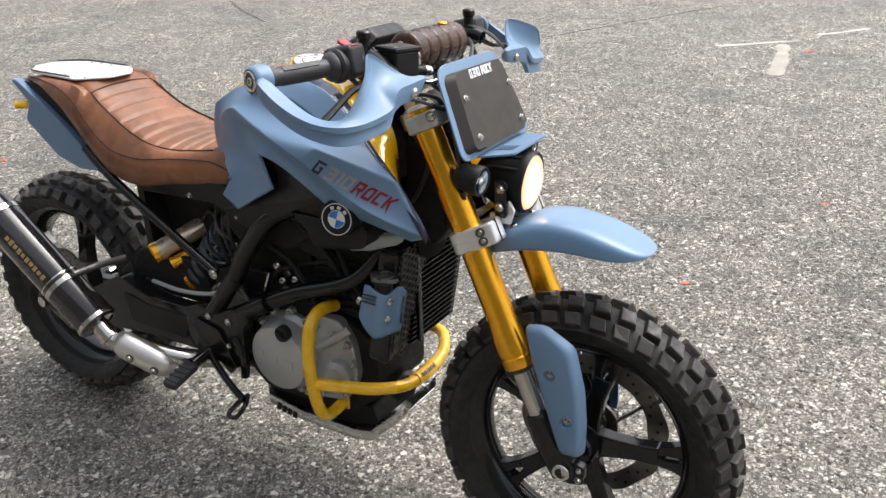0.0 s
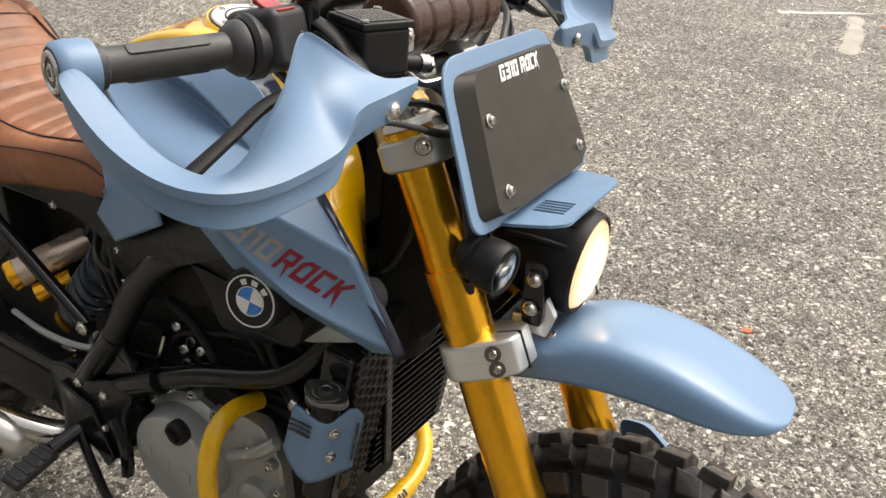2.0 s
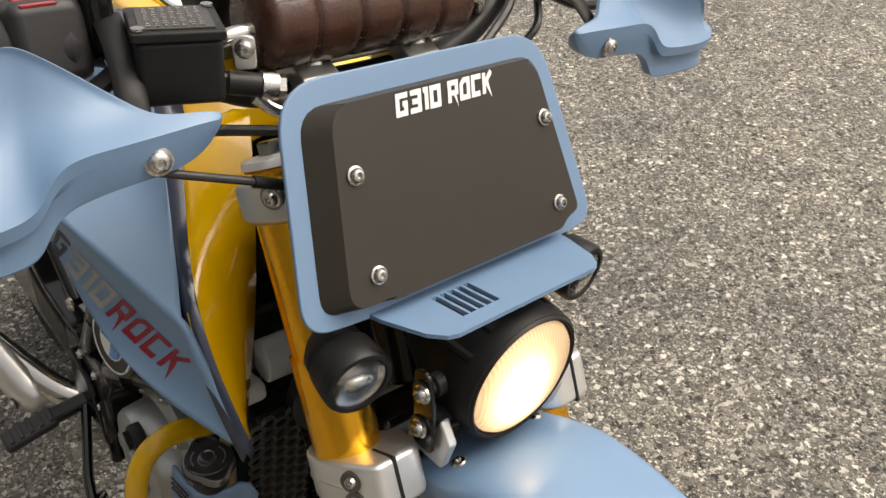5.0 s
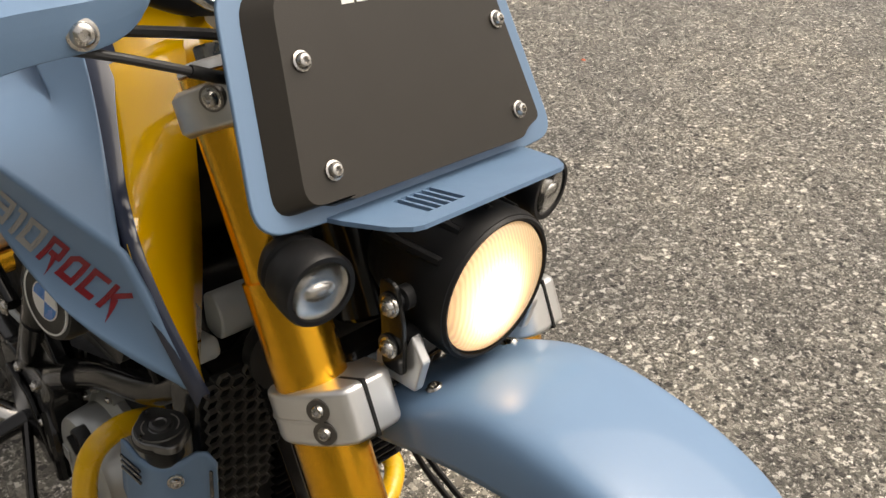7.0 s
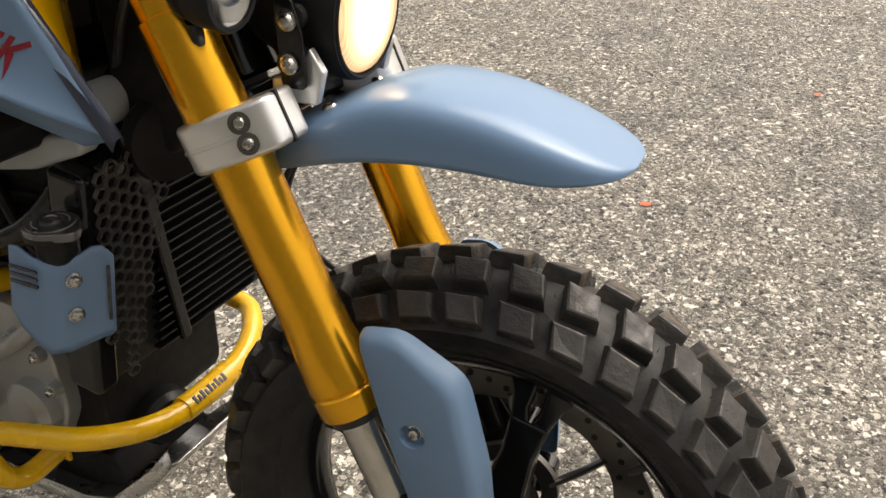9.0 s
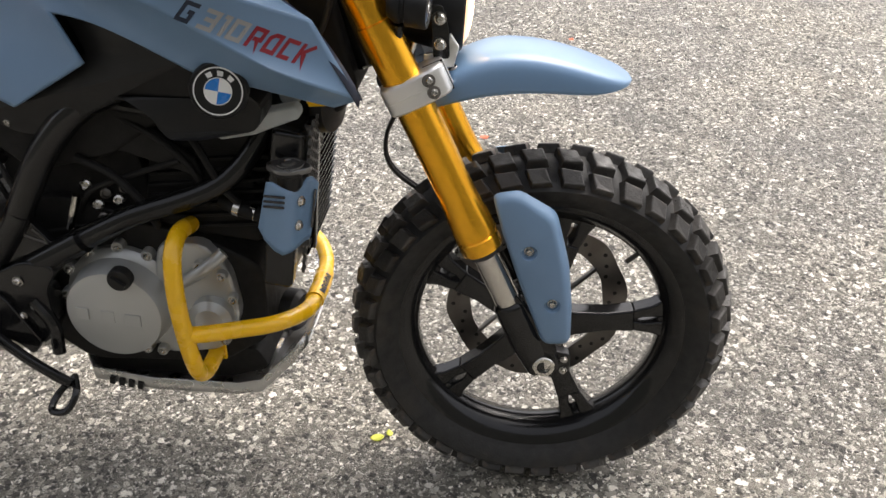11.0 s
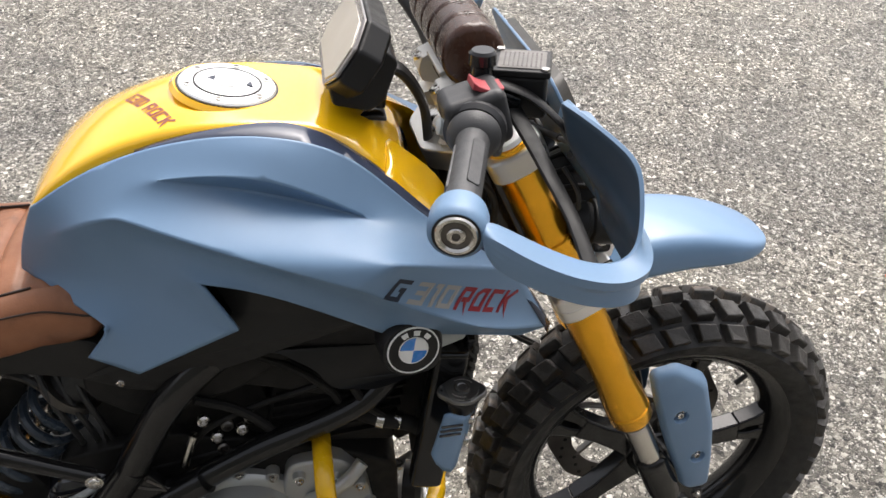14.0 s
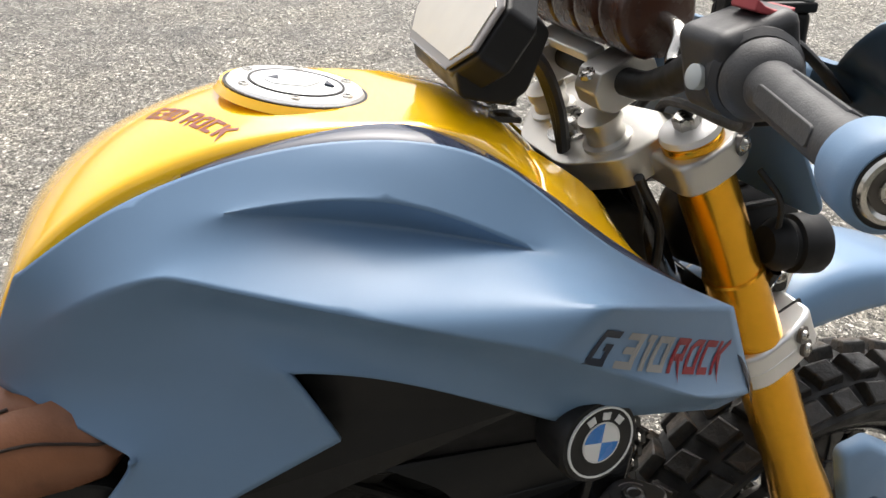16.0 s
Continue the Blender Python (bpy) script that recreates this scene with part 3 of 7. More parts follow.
    for _ in range(420):
        t, l = rnd.uniform(0, 2 * math.pi), rnd.choice((-0.92, -0.70, -0.42, -0.12, 0.12, 0.42, 0.70, 0.92)) * half
        r = arc(l) + 0.009
        o = c + Vector((r * math.sin(t), l, r * math.cos(t)))
        d = (Vector((math.sin(t), l / half * 0.7, math.cos(t))) + Vector((rnd.uniform(-0.5, 0.5), rnd.uniform(-0.5, 0.5), rnd.uniform(-0.5, 0.5)))).normalized() * rnd.uniform(0.005, 0.012)
        e = d.orthogonal().normalized() * 0.00045
        g = d.cross(e).normalized() * 0.00045
        b = len(verts)
        verts += [o + e, o - e * 0.5 + g, o - e * 0.5 - g, o + d]
        faces += [(b, b + 1, b + 3), (b + 1, b + 2, b + 3), (b + 2, b, b + 3)]
    me = bpy.data.meshes.new("rubber_hair")
    me.from_pydata(verts, [], faces)
    me.materials.append(M_HAIR)
    hair = new("rubber_hair", me)
    hair.parent = tyre
    tagged(hair, kind="stuff")
    # cast rim
    rim_prof = [(0.229, half * 0.68), (0.232, half * 0.60), (0.222, half * 0.56), (0.212, half * 0.40), (0.205, half * 0.30), (0.203, 0), (0.205, -half * 0.30), (0.212, -half * 0.40), (0.222, -half * 0.56), (0.232, -half * 0.60), (0.229, -half * 0.68), (0.219, -half * 0.64), (0.208, -half * 0.50), (0.197, -half * 0.32), (0.193, 0), (0.197, half * 0.32), (0.208, half * 0.50), (0.219, half * 0.64)]
    rim = part(name + "_rim", lathe(rim_prof, c, (0, 1, 0), 72, closed=True), M_FRAME, bike, "satin black five-spoke cast wheel rim", m=m, smooth=50)
    bm = lathe([(0.012, 0.05), (0.030, 0.05), (0.038, 0.042), (0.040, 0.02), (0.048, 0.012), (0.048, -0.012), (0.040, -0.02), (0.038, -0.042), (0.030, -0.05), (0.012, -0.05)], c, (0, 1, 0), 32, closed=True)
    part("hub", bm, M_FRAME, rim, smooth=40)
    for k in range(5):
        turn = radians(spoke_turn + 72 * k)
        mk = Matrix.Translation(c) @ Matrix.Rotation(-turn, 4, "Y") @ Matrix(((1, 0, 0, 0), (0, 0, 1, 0), (0, 1, 0, 0), (0, 0, 0, 1)))
        bm = prism([(0.034, -0.027), (0.060, -0.021), (0.110, -0.0165), (0.151, -0.0195), (0.151, 0.0195), (0.110, 0.0165), (0.060, 0.021), (0.034, 0.027)], -0.016, 0.016, mk)
        prism([(0.149, -0.019), (0.178, -0.0255), (0.204, -0.039), (0.204, -0.004), (0.188, -0.0045), (0.165, -0.0050), (0.149, 0.0)], -0.015, 0.015, mk, bm)
        prism([(0.149, 0.0), (0.165, 0.0050), (0.188, 0.0045), (0.204, 0.004), (0.204, 0.039), (0.178, 0.0255), (0.149, 0.019)], -0.015, 0.015, mk, bm)
        prism([(0.187, -0.006), (0.204, -0.006), (0.204, 0.006), (0.187, 0.006)], -0.0148, 0.0148, mk, bm)
        part("spoke", bm, M_FRAME, rim, bevel=0.004, segments=2)
    valve = tube([c + Matrix.Rotation(-radians(spoke_turn + 37), 4, "Y") @ Vector((r, -0.004, 0)) for r in (0.196, 0.172)], 0.0042, 8, 2)
    part("valve_stem", valve, M_GRIP, rim)
    # brake disc with drilled ring and wavy carrier
    y = disc_side * 0.064
    ro, ri, th = 0.150 if disc_side > 0 else 0.120, 0.112 if disc_side > 0 else 0.086, 0.0022
    bm = bmesh.new()
    n = 96
    rings = []
    for r, h in ((ri, -th), (ro, -th), (ro, th), (ri, th)):
        rings.append([bm.verts.new(c + Vector(((r + 0.0025 * math.sin(10 * a) * (1 if r == ro else -0.6)) * math.cos(a), y + h, (r + 0.0025 * math.sin(10 * a)) * math.sin(a)))) for a in (2 * math.pi * k / n for k in range(n))])
    for a, b in zip(rings, rings[1:] + rings[:1]):
        for k in range(n):
            bm.faces.new((a[k], a[(k + 1) % n], b[(k + 1) % n], b[k]))
    disc = part(name + "_brake_disc", bm, M_DARKSTEEL, bike, "drilled steel brake disc, heat-darkened", m=m, smooth=30)
    bm = bmesh.new()
    for k in range(45):
        a = 2 * math.pi * k / 45
        r = (ri + 0.010, ri + 0.019, ri + 0.028)[k % 3]
        lathe([(0.0036, -th - 0.0006), (0.0036, th + 0.0006)], c + Vector((r * math.cos(a), y, r * math.sin(a))), (0, 1, 0), 8, bm)
    part("drill_hole", bm, M_BLACK, disc, kind="stuff")
    bm = bmesh.new()
    for k in range(6):
        a = 2 * math.pi * k / 6 + 0.3
        part("carrier_arm", tube([c + Vector((r * math.cos(a + s), y, r * math.sin(a + s))) for r, s in ((0.045, 0), (0.085 * ri / 0.112, 0.22), (ri + 0.004, 0.30))], 0.007, 8, 4, flat=0.5), M_DARKSTEEL, disc)
    lathe([(0.034, -0.004), (0.052, -0.004), (0.052, 0.004), (0.034, 0.004)], c + Vector((0, y, 0)), (0, 1, 0), 32, bm, closed=True)
    part("disc_carrier", bm, M_DARKSTEEL, disc)
    return tyre, rim


wheel("front", (0, 0, 0.300), 0.303, 0.062, FRONT, 38, 1, 5)
wheel("rear", (-1.43, 0, 0.302), 0.305, 0.078, None, 36, -1, 10)

# front axle ends
for s in (-1, 1):
    bm = lathe([(0.006, 0.004), (0.0075, 0.004), (0.0085, 0.010), (0.0125, 0.011), (0.014, 0.008), (0.014, -0.012), (0.006, -0.012)], (0, s * 0.1, 0.297), (0, s, 0), 24, closed=True)
    part("axle_nut", bm, M_STEEL, bike, "polished axle end", m=FRONT, smooth=40)

# ---- fork legs ----
for s in (-1, 1):
    y = s * 0.101
    top = fork_at(0.934, y)

    def along(z):
        return (fork_at(z, y) - top).length * (-1 if z < 0.934 else 1)

    stanchion = [(0.022, 0.0), (0.0246, -0.002), (0.0242, along(0.8040)), (0.0266, along(0.8030)), (0.0266, along(0.575)), (0.0274, along(0.556)), (0.0296, along(0.532)), (0.0304, along(0.520)), (0.0306, along(0.510)), (0.0292, along(0.5085)), (0.0292, along(0.5065)), (0.0308, along(0.505)), (0.0308, along(0.488)), (0.0300, along(0.4865)), (0.021, along(0.485))]
    leg = part("fork_leg", lathe([(r, h) for r, h in stanchion], top, UP_FORK, 40), M_GOLD, bike, "gold anodised upside-down fork leg", m=FRONT, smooth=40)
    part("slider_tube", lathe([(0.0195, along(0.49)), (0.0195, along(0.375))], top, UP_FORK, 32), M_STEEL, leg, "polished chrome slider tube")
    part("dust_seal", lathe([(0.024, along(0.486)), (0.024, along(0.478)), (0.020, along(0.476))], top, UP_FORK, 32), M_GRIP, leg)
    # cast bottom that holds the axle
    bm = lathe([(0.021, along(0.40)), (0.0255, along(0.394)), (0.0265, along(0.33)), (0.020, along(0.28))], top, UP_FORK, 24)
    lathe([(0.022, -0.022), (0.024, -0.016), (0.024, 0.016), (0.022, 0.022)], (0, y * 0.95, 0.297), (0, 1, 0), 24, bm)
    prism([(-0.075, 0.40), (-0.045, 0.415), (0.018, 0.325), (0.012, 0.285), (-0.018, 0.285)], y - 0.016, y + 0.016, None, bm)
    foot = part("fork_bottom", bm, M_FRAME, leg, "black cast fork bottom", bevel=0.003)
    bolt((-0.018, y + s * 0.017, 0.337), (0, s, 0), 0.004, leg)
    part("axle_nut", lathe([(0.0, -0.004), (0.017, -0.004), (0.017, 0.004), (0.0155, 0.006), (0.0105, 0.006), (0.0095, 0.001), (0.0, 0.001)], (-0.001, y + s * 0.018, 0.297), (0, s, 0), 28), M_STEEL, leg, smooth=30)
    part("axle_pinch", prism(rounded([(0.006, 0.268), (0.006, 0.320), (0.040, 0.312), (0.040, 0.276)], 0.006, 2), y - 0.010, y + 0.010), M_FRAME, leg, bevel=0.002)
    for zz in (0.284, 0.304):
        bolt((0.030, y + s * 0.011, zz), (0, s, 0), 0.0040, leg)
    # fork cap with its hexagon
    cap = part("fork_cap", lathe([(0.0246, 0), (0.0246, 0.0015), (0.0238, 0.0055), (0.019, 0.0075), (0.008, 0.0078)], top, UP_FORK, 32), M_BRUSHED, leg, smooth=30)
    part("hexagon", lathe([(0.011, 0.007), (0.011, 0.016), (0.009, 0.0175)], top, UP_FORK, 6), M_BOLT, leg, smooth=20)

# blue stone guards on the fork bottoms
for s in (-1, 1):
    outer = rounded([(-0.089, 0.574), (-0.052, 0.580), (0.003, 0.544), (0.026, 0.464), (0.035, 0.399), (0.037, 0.338), (-0.006, 0.336), (-0.046, 0.440), (-0.074, 0.520)], 0.012, 3)
    ridge = rounded([(-0.080, 0.562), (-0.053, 0.568), (-0.010, 0.537), (0.010, 0.464), (0.021, 0.401), (0.027, 0.349), (-0.001, 0.348), (-0.038, 0.440), (-0.066, 0.520)], 0.012, 3)
    bm = bmesh.new()

    def face_y(z):
        return -0.131 + 0.010 * (z - 0.35) / 0.23

    loops = []
    for f in range(5):
        th = radians(22.5 * f)
        loops.append([bm.verts.new((xo + (xr - xo) * (1 - math.cos(th)), (-0.108 + 0.20 * max(0.0, xo + 0.02 + 0.35 * (zo - 0.45))) * (1 - math.sin(th)) + face_y(zr) * math.sin(th), zo + (zr - zo) * (1 - math.cos(th)))) for (xo, zo), (xr, zr) in zip(outer, ridge)])
    for la, lb in zip(loops, loops[1:]):
        for k in range(len(la)):
            j = (k + 1) % len(la)
            bm.faces.new((la[k], la[j], lb[j], lb[k]))
    # the face with its two countersunk holes
    rims = [bm.edges.get((loops[-1][k], loops[-1][(k + 1) % len(outer)])) for k in range(len(outer))]
    for x, z in ((-0.034, 0.491), (0.004, 0.408)):
        rings = [[bm.verts.new((x + r * math.cos(q), face_y(z + r * math.sin(q)) + d, z + r * math.sin(q))) for q in (2 * math.pi * k / 18 for k in range(18))] for r, d in ((0.0115, 0.0), (0.0098, 0.0045), (0.0094, 0.0065))]
        for la, lb in zip(rings, rings[1:]):
            for k in range(18):
                bm.faces.new((la[k], la[(k + 1) % 18], lb[(k + 1) % 18], lb[k]))
        bm.faces.new(rings[-1])
        rims += [bm.edges.get((rings[0][k], rings[0][(k + 1) % 18])) for k in range(18)]
    bmesh.ops.triangle_fill(bm, edges=rims, use_beauty=True, use_dissolve=False)
    if s > 0:
        flip(bm)
    guard = part("fork_guard", bm, M_BLUE, bike, "satin blue plastic fork stone guard with two bolts", m=FRONT @ Matrix.Translation((0, 0, -0.020 if s > 0 else 0)), smooth=38)
    for x, z in ((-0.034, 0.491), (0.004, 0.408)):
        bolt((x, s * (0.1245 - 0.010 * (z - 0.35) / 0.23), z), (0, s, 0), 0.0050, guard)

# front brake caliper and its hose
bm = prism(rounded([(-0.115, 0.40), (-0.075, 0.47), (-0.045, 0.45), (-0.080, 0.37)], 0.010), 0.045, 0.090)
cal = part("brake_caliper", bm, M_DARKSTEEL, bike, "dark front brake caliper", m=FRONT, bevel=0.004)
for x, z in ((-0.083, 0.40), (-0.062, 0.438)):
    part("caliper_piston_cover", lathe([(0.011, 0), (0.011, 0.004), (0.007, 0.005)], (x, 0.09, z), (0, 1, 0), 20), M_BOLT, cal)
part("caliper_pin", lathe([(0.008, -0.006), (0.012, -0.003), (0.012, 0.006), (0.006, 0.010)], (-0.128, 0.055, 0.395), (0, -1, 0), 12), M_BOLT, cal)
for k, dy in enumerate((0.0, 0.010)):
    part("brake_hose", tube([(-0.215, 0.030 + dy, 0.70), (-0.222, 0.022 + dy, 0.655), (-0.245, 0.030 + dy, 0.60), (-0.240, 0.045 + dy, 0.545), (-0.185, 0.060 + dy, 0.49), (-0.11, 0.068, 0.43)], 0.0032, 8), M_GRIP, bike, "thin black brake hose", m=FRONT)

# ---- yokes ----
for s in (-1, 1):
    y = s * 0.101
    mp = fork_pose(0.722, y) @ Matrix.Translation((0, 0, -0.0097))
    # rounded block whose split runs across its front
    out = rounded([(-0.031, -0.034 * s), (-0.031, 0.022 * s), (-0.012, 0.0295 * s), (0.022, 0.0265 * s), (0.046, 0.0190 * s), (0.056, 0.012 * s), (0.057, -0.024 * s), (0.048, -0.032 * s), (0.010, -0.044 * s)], 0.010, 4)
    yoke = part("lower_fork_clamp", prism(out if s > 0 else out[::-1], -0.0205, 0.0205, mp), M_ALU, bike, "cast aluminium lower fork clamp with two pinch bolts", m=FRONT, bevel=0.005, segments=3)
    part("clamp_split", prism([(0.030, -0.0045 * s), (0.0574, -0.0045 * s), (0.0574, -0.0018 * s), (0.030, -0.0018 * s)][::1 if s > 0 else -1], -0.0208, 0.0208, mp), M_BLACK, yoke)
    part("casting_seam", prism(rounded([(-0.0322, -0.034 * s), (-0.0322, 0.0228 * s), (-0.012, 0.0305 * s), (0.022, 0.0275 * s), (0.036, 0.021 * s), (0.036, -0.044 * s)], 0.012, 4), -0.002, 0.001, mp), M_ALU, yoke, bevel=0.0008, segments=1)
    for dz in (-0.0083, 0.0083):
        o = mp @ Vector((0.0345, s * 0.0230, dz))
        part("bolt_well", lathe([(0.0085, 0.0022), (0.0085, -0.004), (0, -0.004)], o, (0.45, s, 0.2), 18), M_DARKSTEEL, yoke)
        bolt(o, (0.45, s, 0.2), 0.0045, yoke)
    # upper clamp
    mu = fork_pose(0.913, y)
    out = rounded([(-0.031, -0.038 * s), (-0.031, 0.022 * s), (-0.012, 0.0295 * s), (0.018, 0.0275 * s), (0.038, 0.014 * s), (0.038, -0.020 * s), (0.020, -0.038 * s)], 0.012, 4)
    up = part("upper_fork_clamp", prism(out if s > 0 else out[::-1], -0.016, 0.015, mu), M_YOKE, bike, "cast aluminium upper fork clamp", m=FRONT, bevel=0.005, segments=1)
    o = mu @ Vector((0.0265, s * 0.0235, 0.004))
    part("bolt_well", lathe([(0.009, 0.001), (0.009, -0.004), (0, -0.004)], o, (0.5, s, 0), 18), M_DARKSTEEL, up)
    bolt(o, (0.5, s, 0), 0.005, up)
bm = box((0.055, 0.15, 0.036), fork_pose(0.722, 0) @ Matrix.Translation((-0.012, 0, 0)))
part("lower_yoke", bm, M_FRAME, bike, m=FRONT, bevel=0.008)
bm = prism(rounded([(-0.052, -0.084), (-0.088, -0.040), (-0.088, 0.040), (-0.052, 0.084), (0.014, 0.084), (-0.004, 0.0), (0.014, -0.084)], 0.012, 3), -0.006, 0.024, fork_pose(0.913, 0))
top_yoke = part("upper_yoke", bm, M_YOKE, bike, "satin silver cast top yoke", m=FRONT, bevel=0.0055, segments=1)
part("stem_nut", lathe([(0.022, 0.012), (0.022, 0.016), (0.015, 0.018), (0.015, 0.027), (0.011, 0.029)], fork_pose(0.913, 0) @ Vector((-0.052, 0, 0.011)), UP_FORK, 24), M_BOLT, top_yoke, smooth=30)
part("steering_head", lathe([(0.032, 0.0), (0.036, 0.004), (0.034, 0.02), (0.034, 0.16), (0.037, 0.175), (0.034, 0.18)], fork_pose(0.725, 0) @ Vector((-0.040, 0, 0.02)), UP_FORK, 28), M_FRAME, bike, "black steering head tube")
for s in (-1, 1):
    o = fork_pose(0.913, s * 0.048) @ Vector((-0.044, 0, 0.023))
    r = part("handlebar_riser", lathe([(0.021, 0), (0.021, 0.004), (0.0165, 0.006), (0.0155, 0.014), (0.018, 0.019), (0.018, 0.026)], o, UP_FORK, 28), M_YOKE, bike, "machined aluminium handlebar riser", m=FRONT, smooth=35)
    c = Vector((-0.345, s * 0.050, 0.970))
    part("riser_cap", prism([(-0.029, -0.010), (-0.029, 0.004), (-0.018, 0.017), (0.018, 0.017), (0.029, 0.004), (0.029, -0.010), (0.018, -0.020), (-0.018, -0.020)], -0.017, 0.017, Matrix.Translation(c) @ Matrix.Rotation(radians(-24.8), 4, "Y") @ Matrix(((1, 0, 0, 0), (0, 0, 1, 0), (0, 1, 0, 0), (0, 0, 0, 1)))), M_YOKE, r, bevel=0.002, segments=1)
    for d in (-0.020, 0.020):
        part("cap_bolt", lathe([(0.0078, 0.0), (0.0078, 0.0035), (0.0062, 0.0045), (0.0058, 0.0020), (0.0050, 0.0020), (0.0048, 0.0050), (0.0028, 0.0052), (0.0028, 0.0022), (0, 0.0022)], c + Matrix.Rotation(radians(-24.8), 3, "Y") @ Vector((d, 0, 0.0125)), UP_FORK, 16), M_BOLT, r)

part("clamp_bridge", box((0.017, 0.070, 0.010), Matrix.Translation((-0.354, 0, 0.9845)) @ Matrix.Rotation(radians(-24.8), 4, "Y")), M_YOKE, top_yoke, bevel=0.002, segments=1)

# ---- mudguard ----
def mudguard():
    xs = [-0.185, -0.165, -0.145, -0.115, -0.085, -0.05, -0.01, 0.03, 0.06, 0.082, 0.095, 0.1005]
    ztop = [0.712, 0.722, 0.731, 0.746, 0.755, 0.755, 0.750, 0.739, 0.728, 0.719, 0.713, 0.710]
    zlow = [0.676, 0.682, 0.688, 0.696, 0.701, 0.704, 0.704, 0.701, 0.702, 0.705, 0.707, 0.709]
    half = [0.068, 0.069, 0.070, 0.071, 0.071, 0.070, 0.069, 0.067, 0.061, 0.050, 0.035, 0.016]
    sections = []
    for x, zt, zl, h in zip(xs, ztop, zlow, half):
        ring = []
        for f, g in ((-1, 0), (-0.99, 0.42), (-0.93, 0.76), (-0.76, 0.92), (-0.38, 0.985), (0, 1), (0.38, 0.985), (0.76, 0.92), (0.93, 0.76), (0.99, 0.42), (1, 0)):
            ring.append((x, f * h, zl + (zt - zl) * g))
        sections.append(ring)
    return skin(sections, closed=False)


fender = part("front_mudguard", mudguard(), M_FENDER, bike, "high satin blue plastic front mudguard", m=FRONT, thick=0.004, sub=2)
for s in (-1, 1):
    bolt((-0.145, s * 0.0425, 0.7265), (-0.25, s * 0.25, 1), 0.0055, fender)
    part("mudguard_bracket", box((0.05, 0.014, 0.02), Matrix.Translation((-0.175, s * 0.05, 0.70))), M_FRAME, fender, bevel=0.002)

# ---- headlamp and spot lamps ----
HL = Vector((-0.135, 0.004, 0.798))
AIM = Vector((1, 0, -0.06))
bowl = [(0.0, -0.105), (0.020, -0.104), (0.040, -0.090), (0.052, -0.060), (0.057, -0.030), (0.058, -0.006), (0.0565, 0.001), (0.0535, 0.002), (0.052, -0.003)]
lamp = part("headlamp", lathe(bowl, HL, AIM, 48), M_LEVER, bike, "round black headlamp with a lit warm lens", m=FRONT, smooth=35)
lens = lathe([(0.0525, -0.003), (0.048, 0.004), (0.037, 0.0095), (0.022, 0.013), (0.008, 0.0142), (0.0, 0.0143)], HL, AIM, 48)
part("lens", lens, M_LAMP, lamp, "glowing warm fluted glass lens", smooth=60)
part("lens_ring", lathe([(0.0522, 0.000), (0.0522, 0.003), (0.0540, 0.0035), (0.0560, 0.001), (0.0560, -0.002)], HL, AIM, 48), M_LEVER, lamp, smooth=40)
bm = bmesh.new()
for a in (35, 60, 90, 120, 145):
    d = Vector((0, math.cos(radians(a)), math.sin(radians(a))))
    tube([HL + d * 0.056 + Vector((-0.01, 0, 0)), HL + d * 0.058 + Vector((-0.045, 0, 0)), HL + d * 0.048 + Vector((-0.078, 0, 0))], 0.004, 8, 4, bm)
part("cooling_rib", bm, M_LEVER, lamp)
for s in (-1, 1):
    o = Vector((-0.188, s * 0.117, 0.826))
    spot = part("spot_lamp", lathe([(0.0, -0.040), (0.016, -0.038), (0.023, -0.028), (0.0235, -0.022), (0.0215, -0.020), (0.0215, -0.016), (0.0255, -0.014), (0.0265, 0.0), (0.0265, 0.010), (0.0250, 0.0125), (0.0215, 0.0125), (0.0205, 0.006), (0.0, 0.004)], o, (1, s * 0.12, -0.08), 40), M_LEVER, bike, "small round black spot lamp, unlit", m=FRONT, smooth=35)
    part("reflector", lathe([(0.0206, 0.0098), (0.015, 0.0070), (0.006, 0.0050), (0.0, 0.0048)], o, (1, s * 0.12, -0.08), 32), M_STEEL, spot, smooth=60)
    bm = bmesh.new()
    bmesh.ops.create_uvsphere(bm, u_segments=20, v_segments=12, radius=1, matrix=Matrix.Translation(o + Vector((0.0065, 0, 0))) @ Matrix.Diagonal((0.006, 0.014, 0.0085, 1)))
    part("bulb_lens", bm, M_STEEL, spot, smooth=80)
    glass_ob = part("lens", lathe([(0.0212, 0.0105), (0.017, 0.0125), (0.010, 0.0138), (0.0, 0.0142)], o, (1, s * 0.12, -0.08), 32), M_GLASS, spot, smooth=60)
    glass_ob.visible_shadow = False
    part("lamp_bracket", tube([o + Vector((-0.025, 0, -0.022)), o + Vector((-0.028, -s * 0.012, -0.05)), o + Vector((-0.020, -s * 0.034, -0.065))], 0.006, 8), M_FRAME, spot)
    part("lamp_cable", tube([o + Vector((-0.030, 0, 0.01)), o + Vector((-0.036, 0.004 * s, 0.045)), o + Vector((-0.050, -0.01 * s, 0.07))], 0.0028, 8), M_GRIP, spot)
